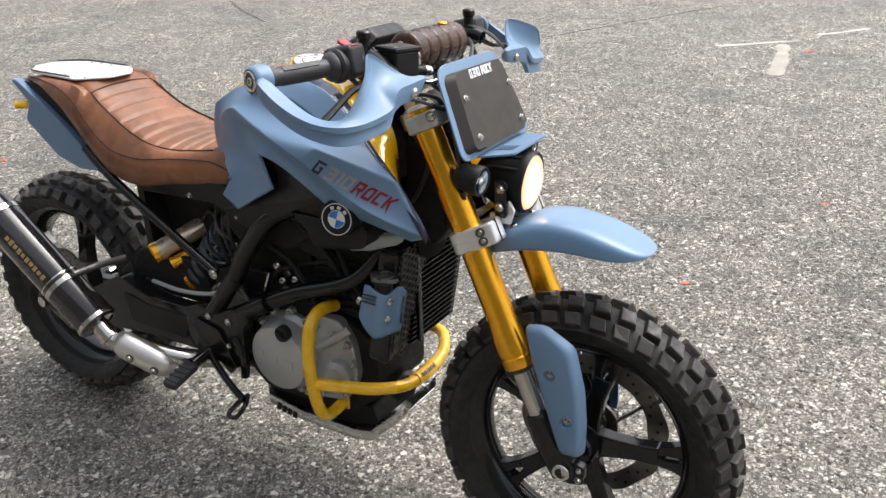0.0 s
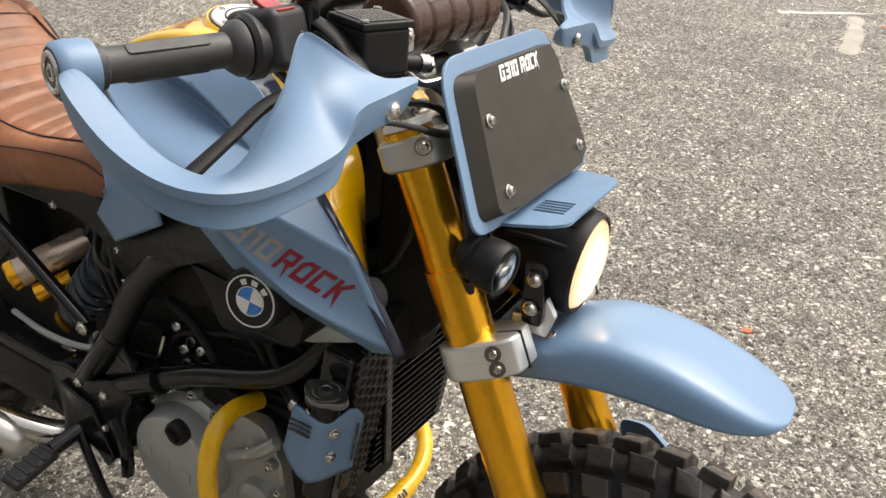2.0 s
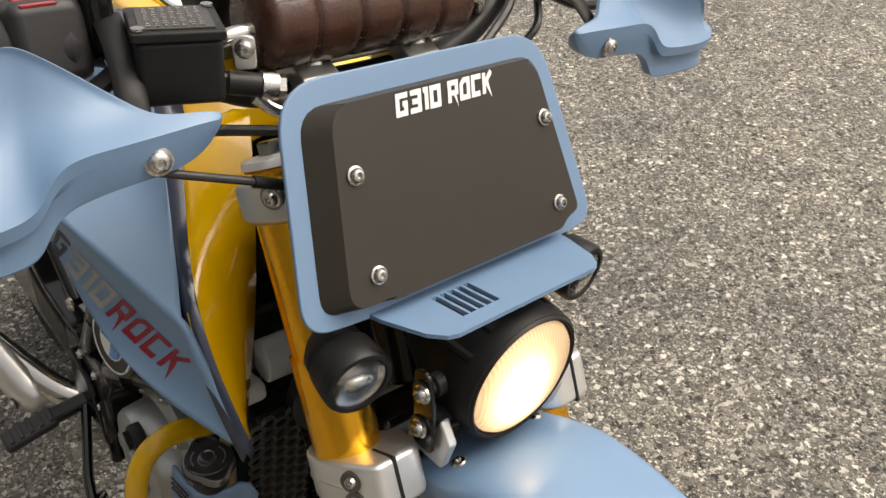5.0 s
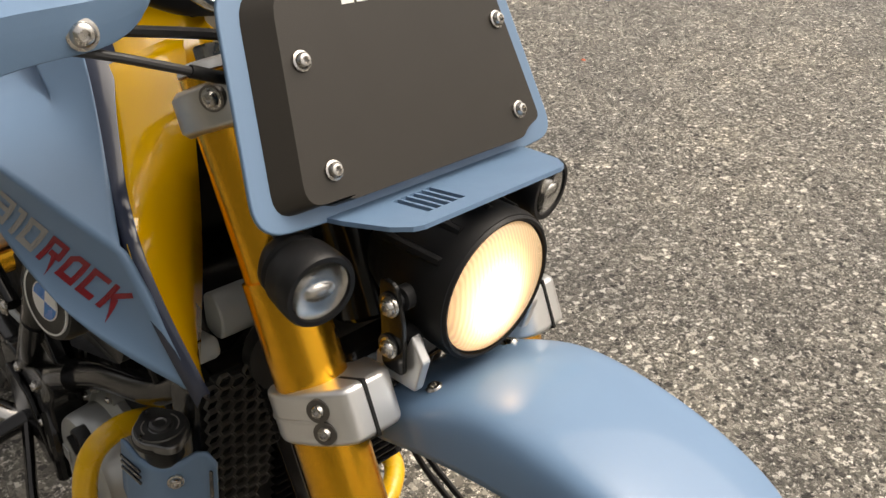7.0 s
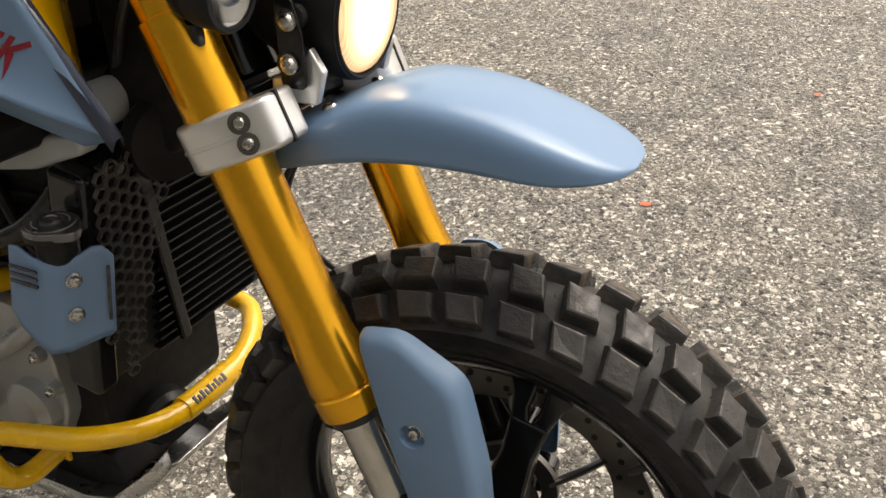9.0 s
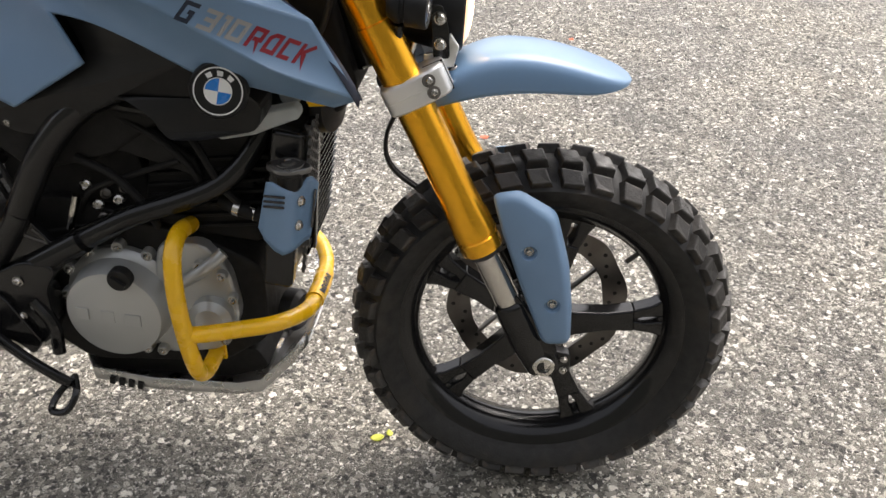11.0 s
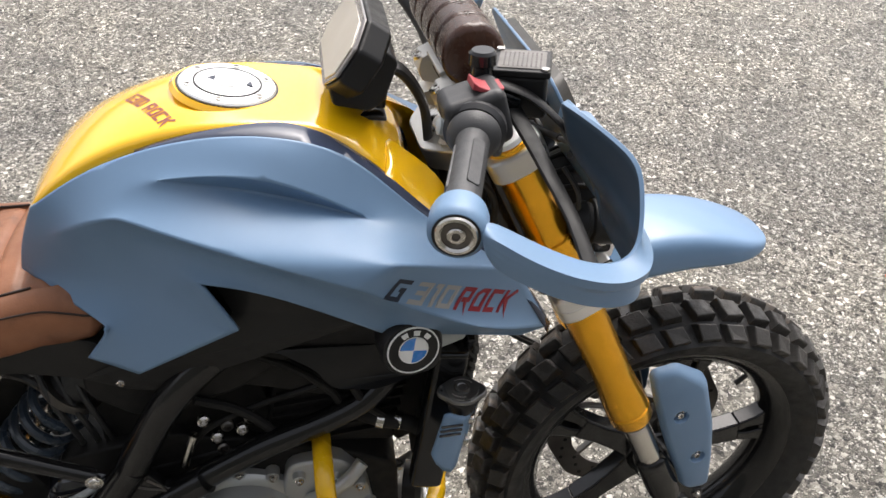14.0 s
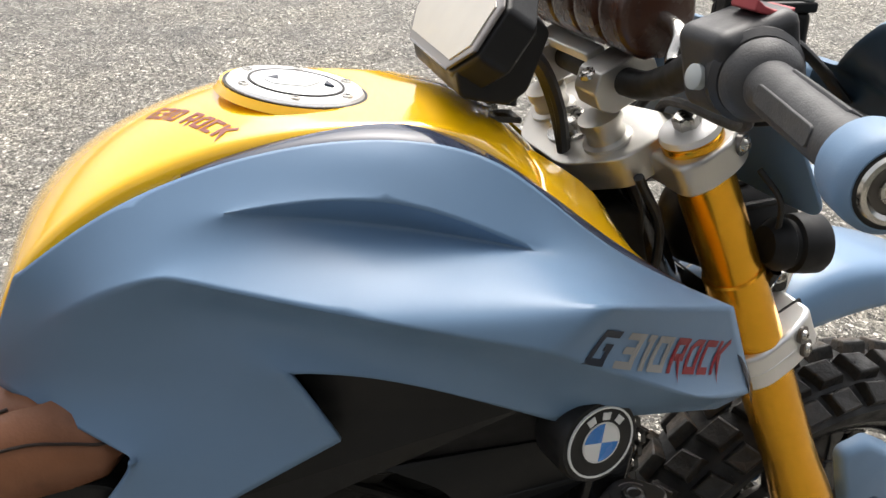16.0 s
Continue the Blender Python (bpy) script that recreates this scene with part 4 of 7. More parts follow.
# bracket arms between the lower yoke and the lamp
for s in (-1, 1):
    arm = part("headlamp_bracket", prism(rounded([(-0.172, 0.748), (-0.150, 0.748), (-0.152, 0.79), (-0.160, 0.818), (-0.176, 0.818)], 0.006), s * 0.066, s * 0.070), M_FRAME, bike, "black steel headlamp bracket", m=FRONT, bevel=0.001)
    for z in (0.801, 0.768):
        part("spacer", lathe([(0.009, -0.014), (0.009, 0.0), (0.0055, 0.001), (0.0055, 0.008), (0.009, 0.009), (0.009, 0.012)], (-0.165, s * 0.060, z), (0, s, 0), 16), M_GRIP, arm)
        bolt((-0.163, s * 0.072, z), (0, s, 0), 0.0055, arm)
    part("bracket_lug", prism([(-0.185, 0.735), (-0.145, 0.735), (-0.138, 0.762), (-0.150, 0.780), (-0.160, 0.757), (-0.185, 0.752)], s * 0.055, s * 0.064), M_ALU, arm, bevel=0.002)

# ---- number plate with its visor ----
def plate_pose():
    up = Vector((-0.0285, 0, 0.0625)).normalized()
    m = Matrix((Vector((0, 1, 0)), up, Vector((0, 1, 0)).cross(up))).transposed().to_4x4()
    m.translation = Vector((-0.2250, 0.002, 0.9222))
    return m


PP = plate_pose()
edge = rounded([(-0.151, -0.066), (-0.127, 0.098), (0.117, 0.098), (0.143, -0.066), (0.098, -0.070), (-0.098, -0.070)], 0.036, 7)
plate = part("number_board", prism(edge, -0.004, 0.000, PP), M_BLUE, bike, "blue number board with a taupe front sheet and four bolts", m=FRONT, bevel=0.0015)
front_sheet = rounded([(-0.135, -0.058), (-0.115, 0.080), (0.106, 0.080), (0.127, -0.050), (0.112, -0.054), (0.104, -0.061), (-0.090, -0.061), (-0.098, -0.058)], 0.020, 5)
bm = bmesh.new()
nf = len(front_sheet)
a = [bm.verts.new(PP @ Vector((u, v, 0.0002))) for u, v in front_sheet]
b = [bm.verts.new(PP @ Vector((u - math.copysign(min(0.015, abs(u)), u) if abs(u) > 0.095 else u * 0.92, v * 0.975, 0.0150))) for u, v in front_sheet]
for r0, r1 in ((a, b),):
    for k in range(nf):
        j = (k + 1) % nf
        bm.faces.new((r0[k], r0[j], r1[j], r1[k]))
bm.faces.new(b)
part("front_sheet", bm, M_TAUPE, plate, "matt taupe plastic sheet", bevel=0.006, segments=4)
for u, v in ((-0.093, 0.031), (0.090, 0.031), (-0.093, -0.038), (0.090, -0.038)):
    bolt(PP @ Vector((u, v, 0.0155)), PP.to_3x3() @ Vector((0, 0, 1)), 0.0046, plate)
lettering("G310", 0.0150, PP @ Matrix.Translation((-0.0500, 0.0605, 0.0152)), M_WHITE, plate, stretch=0.90, shear=0.18, weight=0.25)
lettering("ROCK", 0.0150, PP @ Matrix.Translation((-0.0025, 0.0605, 0.0152)), M_WHITE, plate, stretch=0.88, shear=0.18, weight=0.25)
# visor with its five slots: strips of sheet between them
VIS = Matrix.Translation((-0.199, 0.002, 0.860)) @ Matrix.Rotation(radians(-8), 4, "Y")
rows_u, half_v = (0.0, 0.014, 0.048, 0.060, 0.063), (0.098, 0.096, 0.086, 0.077, 0.070)
cuts = [-0.052]
for k in range(1, 6):
    cuts += [-0.052 + 0.042 / 5.5 * k - 0.0024, -0.052 + 0.042 / 5.5 * k]
bm = bmesh.new()
grid = [[bm.verts.new(VIS @ Vector((u, v, 0))) for v in (-h, *cuts, h)] for u, h in zip(rows_u, half_v)]
for i in range(4):
    for j in range(len(cuts) + 1):
        if i == 1 and j % 2 == 1 and j < 10:
            continue
        bm.faces.new((grid[i][j], grid[i + 1][j], grid[i + 1][j + 1], grid[i][j + 1]))
part("visor", bm, M_BLUE, plate, "blue sheet visor with five cooling slots", smooth=0, thick=0.0032)
for s in (-1, 1):
    part("board_stay", tube([PP @ Vector((s * 0.05, 0.03, -0.004)), PP @ Vector((s * 0.05, 0.02, -0.05)), fork_pose(0.913, s * 0.06) @ Vector((-0.01, 0, 0.02))], 0.005, 8), M_FRAME, plate)

# ---- handlebar ----
BAR = [(-0.426, -0.390, 1.016), (-0.392, -0.29, 1.0195), (-0.372, -0.20, 1.0165), (-0.349, -0.125, 0.985), (-0.345, -0.07, 0.970), (-0.345, 0.07, 0.970), (-0.349, 0.125, 0.985), (-0.372, 0.20, 1.0165), (-0.392, 0.29, 1.0195), (-0.426, 0.390, 1.016)]
bar = part("handlebar", tube(BAR, 0.0112, 18), M_LEVER, bike, "black handlebar with a brown leather crossbar pad", m=FRONT)
part("crossbar", tube([(-0.352, -0.135, 1.000), (-0.338, -0.10, 1.022), (-0.338, 0.10, 1.022), (-0.352, 0.135, 1.000)], 0.0065, 12), M_STEEL, bar)
# quilted pad
def pad():
    secs = []
    n = 61
    for i in range(n):
        f = i / (n - 1)
        y = -0.098 + 0.190 * f
        groove = 1 - 0.075 * max(0, 1 - abs(((f * 5) % 1) - 0.0) / 0.10) - 0.075 * max(0, 1 - abs(((f * 5) % 1) - 1.0) / 0.10)
        end = min(1, 0.86 + 5 * min(f, 1 - f))
        r = 0.0345 * groove * end
        secs.append([(-0.340 + r * 0.95 * math.cos(a), y, 1.026 + r * (1.0 - 0.05 * max(0, 1 - abs(math.sin(a * 2.0)) / 0.2)) * math.sin(a)) for a in (2 * math.pi * k / 32 for k in range(32))])
    return skin(secs)


part("bar_pad", pad(), M_PADLEATHER, bar, "quilted dark brown leather bar pad", smooth=50)
bm = bmesh.new()
for q in (radians(-22), radians(38), radians(142)):
    for k in range(44):
        box((0.0009, 0.0026, 0.0009), Matrix.Translation((-0.340 + 0.0340 * 0.95 * math.cos(q), -0.088 + 0.0040 * k, 1.026 + 0.0340 * math.sin(q))), bm)
for f in (0.2, 0.4, 0.6, 0.8):
    for d in (-0.0035, 0.0035):
        for k in range(30):
            q = radians(-40 + 7 * k)
            box((0.0008, 0.0009, 0.0024), Matrix.Translation((-0.340 + 0.0338 * 0.95 * math.cos(q), -0.098 + 0.190 * f + d, 1.026 + 0.0338 * math.sin(q))) @ Matrix.Rotation(-q, 4, "Y"), bm)
part("pad_stitching", bm, M_STITCH, bar, kind="stuff")
part("pad_button", lathe([(0.010, 0), (0.010, 0.002), (0.007, 0.004), (0, 0.0045)], (-0.340, 0.045, 1.0600), (0.05, 0, 1), 24), M_GOLD, bar, "brass button")

for s in (-1, 1):
    a, b = Vector((-0.426, s * 0.390, 1.016)), Vector((-0.392, s * 0.29, 1.0195))
    d = (a - b).normalized()
    L = 0.118
    g0 = a - d * 0.022
    prof = [(0.0125, 0.0), (0.0175, 0.001), (0.0175, -0.004), (0.0140, -0.006), (0.0142, -L * 0.5), (0.0146, -L + 0.012), (0.0180, -L + 0.010), (0.0235, -L + 0.002), (0.0235, -L - 0.002), (0.0125, -L - 0.003)]
    grip = part("hand_grip", lathe(prof, g0, d, 32), M_HANDGRIP, bike, "black rubber hand grip with raised pads", m=FRONT, smooth=40)
    for k in range(3):
        ang = radians(60 + 110 * k)
        side = Vector((0, 0, 1)).cross(d).normalized()
        up = d.cross(side)
        o = g0 - d * (L * 0.47) + (side * math.cos(ang) + up * math.sin(ang)) * 0.0138
        mm = on_plane(o, d, (side * math.cos(ang) + up * math.sin(ang)).cross(d))
        part("grip_pad", prism(rounded([(-0.034, -0.0055), (-0.034, 0.0055), (0.034, 0.0055), (0.034, -0.0055)], 0.004), -0.0015, 0.0012, mm), M_HANDGRIP, grip, bevel=0.0008)
    # clutch or throttle housing
    h0 = g0 - d * (L + 0.004)
    house = part("switch_housing", lathe([(0.012, 0.0), (0.024, 0.0), (0.0275, -0.004), (0.0275, -0.012), (0.024, -0.018), (0.0245, -0.046), (0.020, -0.052), (0.012, -0.053)], h0, d, 28), M_SWITCH, bike, "black plastic switch and throttle housing", m=FRONT, smooth=30)
    c = h0 - d * 0.028
    part("switch_box", box((0.056, 0.046, 0.052), Matrix.Translation(c + Vector((-0.002, 0, 0.004))) @ Matrix.Rotation(radians(-14), 4, "Y")), M_SWITCH, house, bevel=0.009, segments=3)
    if s < 0:
        mm = Matrix.Translation(c + Vector((0.004, -0.004, 0.0305))) @ Matrix.Rotation(radians(18), 4, "Y")
        part("kill_switch", prism([(-0.013, -0.001), (-0.014, 0.006), (-0.007, 0.0035), (0.0, 0.003), (0.007, 0.0045), (0.014, 0.008), (0.014, -0.001)], -0.011, 0.011, mm @ Matrix(((1, 0, 0, 0), (0, 0, 1, 0), (0, 1, 0, 0), (0, 0, 0, 1)))), M_REDSWITCH, house, "dull red engine stop switch", bevel=0.0012)
        part("start_button", lathe([(0.0075, 0), (0.0075, 0.005), (0.006, 0.006)], c + Vector((-0.030, -0.002, -0.004)), (-1, 0, 0.2), 16), M_GREYPLASTIC, house)
    part("housing_cable", tube([c + Vector((0.006, 0, -0.022)), c + Vector((0.03, -s * 0.03, -0.05)), Vector((-0.300, s * 0.055, 0.945)), Vector((-0.285, s * 0.03, 0.88))], 0.004, 8), M_GRIP, house)
    # lever with its perch
    perch = c + Vector((0.022, -s * 0.038, 0.0))
    lv = part("lever", tube([perch + Vector((0.018, 0, -0.004)), (-0.322, s * 0.235, 1.000), (-0.322, s * 0.290, 0.994), (-0.317, s * 0.339, 0.979), (-0.316, s * 0.388, 0.960)], 0.0080, 10, flat=0.5, radii=[0.0095, 0.0085, 0.0072, 0.0066, 0.0075]), M_LEVER, bike, "black control lever", m=FRONT)
    part("lever_perch", tube([perch + Vector((-0.020, 0, 0)), perch + Vector((0.002, 0, 0.004)), perch + Vector((0.024, 0, -0.002))], 0.014, 12), M_FRAME, lv)
    part("mirror_boss", lathe([(0.010, -0.02), (0.0115, 0.0), (0.010, 0.022), (0.0125, 0.024), (0.0125, 0.034), (0.010, 0.0365)], perch + Vector((-0.010, s * 0.006, 0.014)), (0, 0, 1), 20), M_FRAME, lv)
    part("guard_stay", tube([(-0.356, s * 0.191, 1.041), (-0.335, s * 0.195, 1.036), (-0.313, s * 0.200, 1.026), (-0.292, s * 0.206, 1.008), (-0.272, s * 0.212, 0.986)], 0.0095, 12, flat=0.32), M_LEVER, lv)
    part("lever_hose", tube([perch + Vector((0.004, -s * 0.02, -0.004)), perch + Vector((0.026, -s * 0.05, -0.018)), Vector((-0.296, s * 0.06, 0.965)), Vector((-0.290, 0.0, 0.92)), Vector((-0.29, -s * 0.02, 0.84))], 0.0042, 8), M_GRIP, lv)

# brake fluid reservoir with its pale label
RB = Matrix.Translation((-0.312, -0.166, 1.021)) @ Matrix.Rotation(radians(-20), 4, "Z")
res = part("brake_reservoir", box((0.050, 0.052, 0.042), RB), M_BLACK, bike, "black brake fluid reservoir with a grey warning label", m=FRONT, bevel=0.005, segments=3)
part("reservoir_lid", box((0.054, 0.056, 0.007), RB @ Matrix.Translation((0, 0, 0.0235))), M_BLACK, res, bevel=0.002)
part("warning_label", box((0.044, 0.044, 0.0006), RB @ Matrix.Translation((0, 0, 0.0275))), M_DARKSTEEL, res, "grey label with unreadable print")
bm = bmesh.new()
for k in range(9):
    for d in range(7):
        box((0.0016, 0.0034 - 0.0008 * ((k + d) % 3), 0.0005), RB @ Matrix.Translation((0.017 - 0.0042 * k, -0.0165 + 0.0052 * d, 0.0282)), bm)
part("label_line", bm, M_BEZEL, res, kind="stuff")
for sx, sy in ((-1, 1), (1, -1)):
    part("lid_screw", lathe([(0.004, 0), (0.004, 0.0015), (0, 0.0016)], RB @ Vector((sx * 0.022, sy * 0.023, 0.0275)), (0, 0, 1), 12), M_BOLT, res)
mb = on_plane((-0.300, -0.1235, 1.026), (0.55, 0.80, 0.1), (0, 0.1, 1))
part("reservoir_clamp", prism(rounded([(-0.009, -0.014), (-0.009, 0.006), (-0.002, 0.009), (0.006, 0.007), (0.005, -0.014)], 0.003, 2), -0.0025, 0.0025, mb), M_ALU, res, "small silver clamp plate", bevel=0.001)
bolt(mb @ Vector((-0.001, 0.0, 0.0025)), mb.to_3x3() @ Vector((0, 0, 1)), 0.0046, res)
part("banjo_fitting", tube([(-0.298, -0.139, 1.006), (-0.290, -0.120, 1.003)], 0.0080, 14, 2), M_BLACK, res)
part("banjo_bolt", tube([(-0.290, -0.120, 1.003), (-0.2865, -0.110, 1.0015)], 0.0095, 14, 2), M_BOLT, res)
part("banjo_nut", tube([(-0.2865, -0.110, 1.0015), (-0.285, -0.1055, 1.001)], 0.0085, 6, 2), M_BOLT, res)
part("hose_end", tube([(-0.302, -0.118, 0.990), (-0.294, -0.104, 0.980), (-0.286, -0.088, 0.980), (-0.284, -0.070, 0.982)], 0.0048, 12), M_STEEL, res, "bright steel hose end")

gc = part("guard_cable", tube([(-0.280, -0.225, 0.975), (-0.265, -0.196, 0.9695), (-0.261, -0.155, 0.9555), (-0.259, -0.118, 0.9425), (-0.264, -0.06, 0.930)], 0.0029, 10), M_GRIP, bike, "black control cable below the hand guard", m=FRONT)
part("cable_sleeve", tube([(-0.260, -0.146, 0.9523), (-0.259, -0.118, 0.9425), (-0.264, -0.07, 0.9305)], 0.0041, 12), M_LEVER, gc)

# ---- hand guards ----
def hand_guard(s):
    # lip edge, upper edge, foot height and dish depth at stations from the bar end to the inner tip
    st = [((-0.414, -0.412, 1.026), (-0.414, -0.396, 1.031), 0.996, 0.0), ((-0.384, -0.419, 1.004), (-0.382, -0.397, 1.009), 0.978, 0.0), ((-0.345, -0.424, 0.983), (-0.343, -0.400, 0.986), 0.957, 0.0),
          ((-0.305, -0.420, 0.969), (-0.312, -0.397, 0.972), 0.943, 0.0), ((-0.278, -0.405, 0.965), (-0.286, -0.388, 0.969), 0.936, 0.0), ((-0.266, -0.388, 0.964), (-0.273, -0.378, 0.979), 0.934, 0.002),
          ((-0.259, -0.370, 0.964), (-0.2675, -0.362, 0.999), 0.935, 0.005), ((-0.255, -0.350, 0.965), (-0.265, -0.348, 1.018), 0.936, 0.008), ((-0.2545, -0.327, 0.966), (-0.267, -0.335, 1.029), 0.937, 0.010),
          ((-0.2535, -0.307, 0.9685), (-0.279, -0.314, 1.038), 0.938, 0.011), ((-0.2530, -0.292, 0.9705), (-0.293, -0.291, 1.046), 0.939, 0.012), ((-0.2530, -0.2815, 0.9745), (-0.306, -0.268, 1.051), 0.943, 0.012),
          ((-0.2540, -0.2745, 0.983), (-0.302, -0.257, 1.046), 0.953, 0.011), ((-0.2560, -0.268, 0.9915), (-0.297, -0.243, 1.036), 0.962, 0.008), ((-0.2565, -0.258, 0.998), (-0.291, -0.230, 1.026), 0.968, 0.005), ((-0.2565, -0.240, 0.9995), (-0.281, -0.213, 1.013), 0.971, 0.002),
          ((-0.2565, -0.222, 1.0), (-0.2705, -0.203, 1.0075), 0.9725, 0.0), ((-0.2575, -0.197, 1.001), (-0.2665, -0.187, 1.0065), 0.973, 0.0), ((-0.2585, -0.178, 1.0015), (-0.2640, -0.172, 1.006), 0.979, 0.0), ((-0.2595, -0.163, 1.001), (-0.2625, -0.161, 1.003), 0.993, 0.0)]
    secs = []
    for i, (L, T, zb, dish) in enumerate(st):
        L, T = Vector(L), Vector(T)
        t = Vector(st[min(len(st) - 1, i + 1)][0]) - Vector(st[max(0, i - 1)][0])
        inn = Vector((t.y, -t.x, 0)).normalized()
        if inn.dot(Vector((-0.34 - L.x, -0.27 - L.y, 0))) < 0:
            inn = -inn
        M = L * 0.55 + T * 0.45 + Vector((-dish * 1.7, 0, -dish * 0.6))
        # the lip stands out over the flange below it and dies away into the arm
        w = 1.0 if 3 < i < 12 else {3: 0.6, 12: 0.7, 13: 0.3}.get(i, 0.0)
        H, down = L.z - zb, Vector((0, 0, -1))
        rim = (M - T).normalized() * min(0.0055, 0.3 * (M - T).length)
        secs.append([L + down * H + inn * (0.0045 + 0.0015 * w), L + down * H * (0.78 - 0.13 * w) + inn * (0.003 + 0.0045 * w), L + down * H * (0.5 - 0.14 * w) + inn * (0.0015 + 0.007 * w), L + down * H * 0.29 + inn * (0.0007 + 0.0005 * w), L, M,
                     T + rim + inn * (0.0024 if 5 < i < 16 else 0.0), T, T + inn * 0.0035 - Vector((0, 0, 0.0015)), M + inn * 0.006 - Vector((0, 0, 0.002)), L + inn * 0.014 - Vector((0, 0, 0.004)), L + down * H + inn * 0.016])
    bm = skin(secs)
    bm.faces.ensure_lookup_table()
    # the inner faces take the darker slate-blue material
    for i in range(4, len(st) - 2):
        for k in (8, 9, 10):
            bm.faces[i * 12 + k].material_index = 1
    ec = bm.edges.layers.float.new("crease_edge")
    bm.verts.ensure_lookup_table()
    for i in range(len(st) - 1):
        for k, c in ((0, 0.9), (2, 0.8), (3, 0.9), (4, 0.8), (6, 0.35), (7, 0.8), (8, 0.9), (11, 0.9)):
            e = bm.edges.get((bm.verts[i * 12 + k], bm.verts[(i + 1) * 12 + k]))
            if e:
                e[ec] = c
                e.smooth = k not in (2, 3, 4)
    if s > 0:
        flip(bm)
    return bm


for s in (-1, 1):
    hg = part("hand_guard", hand_guard(s), M_BLUE, bike, "satin blue plastic hand guard", m=FRONT, sub=3)
    hg.data.materials.append(M_GUARDINSIDE)
    d = (Vector((-0.426, s * 0.390, 1.016)) - Vector((-0.392, s * 0.29, 1.0195))).normalized()
    e = Vector((-0.426, s * 0.390, 1.016))
    part("guard_eye", lathe([(0.012, 0.009), (0.0185, 0.009), (0.0216, 0.006), (0.0223, 0.0), (0.0223, -0.014), (0.0208, -0.020), (0.012, -0.020)], e, d, 36, closed=True), M_BLUE, hg, smooth=40)
    part("bar_end_ring", lathe([(0.0112, 0.006), (0.0112, 0.0100), (0.0130, 0.0116), (0.0152, 0.0112), (0.0162, 0.0095), (0.0162, 0.006)], e, d, 36), M_STEEL, hg, "polished bar end weight", smooth=30)
    part("bar_end_cup", lathe([(0.0112, 0.0085), (0.0085, 0.0068), (0.0, 0.0068)], e, d, 28), M_DARKSTEEL, hg, smooth=30)
    part("bar_end_bolt", lathe([(0.0068, 0.0068), (0.0068, 0.0102), (0.0058, 0.0110), (0.0034, 0.0110), (0.0032, 0.0080), (0.0, 0.0080)], e, d, 24), M_BOLT, hg, smooth=30)
    part("eye_groove", lathe([(0.0160, 0.0078), (0.0160, 0.0094), (0.0178, 0.0094), (0.0178, 0.0078)], e, d, 32), M_BLACK, hg)
    bolt((-0.2585, s * 0.2085, 0.984), (1, s * 0.15, 0.1), 0.0062, hg)

# ---- tank shrouds ----
SHROUD = {
    "h0": (-0.794, 0.093, 0.887), "h1": (-0.722, 0.094, 0.936), "h2": (-0.602, 0.104, 0.968), "h3": (-0.491, 0.122, 0.960), "h4": (-0.440, 0.130, 0.922), "h5": (-0.384, 0.150, 0.867),
    "un": (-0.2982, 0.1836, 0.8278), "n": (-0.249, 0.1642, 0.7252), "a": (-0.657, 0.128, 0.930), "b1": (-0.552, 0.146, 0.942), "b2": (-0.545, 0.121, 0.904), "c": (-0.451, 0.158, 0.886),
    "r0": (-0.818, 0.082, 0.838), "r1": (-0.776, 0.104, 0.858), "d0": (-0.738, 0.128, 0.886), "d": (-0.700, 0.144, 0.899), "rm": (-0.602, 0.195, 0.883), "e2": (-0.4684, 0.2295, 0.8512), "e1": (-0.429, 0.2304, 0.8772),
    "i0": (-0.832, 0.064, 0.792), "i1": (-0.737, 0.129, 0.747), "il": (-0.771, 0.122, 0.703), "i2": (-0.716, 0.139, 0.686), "bn": (-0.597, 0.163, 0.757), "bt": (-0.630, 0.158, 0.820), "k": (-0.708, 0.113, 0.795),
    "l1": (-0.564, 0.170, 0.813), "l2": (-0.444, 0.194, 0.762), "tm": (-0.3353, 0.227, 0.7747), "m1": (-0.700, 0.115, 0.874), "m2": (-0.604, 0.154, 0.853), "m3": (-0.474, 0.196, 0.818), "ln": (-0.282, 0.164, 0.714),
}
FACES = "r0 h0 r1|h0 h1 d0 r1|h1 a d d0|h1 h2 b1 a|h2 h3 b1|h3 h4 c b1|h4 h5 c|a b1 b2|b1 c b2|a b2 rm d|b2 c e1 rm|rm e1 e2|c h5 un e1|e1 un n tm e2|r0 r1 i0|r1 d0 k i0|d0 d m1 k|m1 bt k|k bt bn|k bn i2 il i1|i0 k i1|d rm m2 m1|m1 m2 l1 bt|rm e2 m3 m2|m2 m3 l2 l1|e2 tm l2 m3|tm n ln l2"
CREASES = {"r1 d0": 0.8, "d0 d": 1.0, "d rm": 1.0, "rm e2": 1.0, "e2 tm": 0.85, "tm n": 0.85, "a b1": 0.8, "b1 c": 0.85, "a b2": 1.0, "b2 c": 1.0, "e1 e2": 1.0, "e1 un": 0.9, "c e1": 0.3}
CORNERS = {"n": 1.0, "ln": 0.9, "bt": 0.8, "bn": 0.9, "i2": 0.9, "il": 0.9, "i1": 0.9, "i0": 0.8, "a": 1.0, "c": 1.0, "h0": 1.0, "l2": 0.6, "d": 0.5, "e2": 0.8, "e1": 0.8}


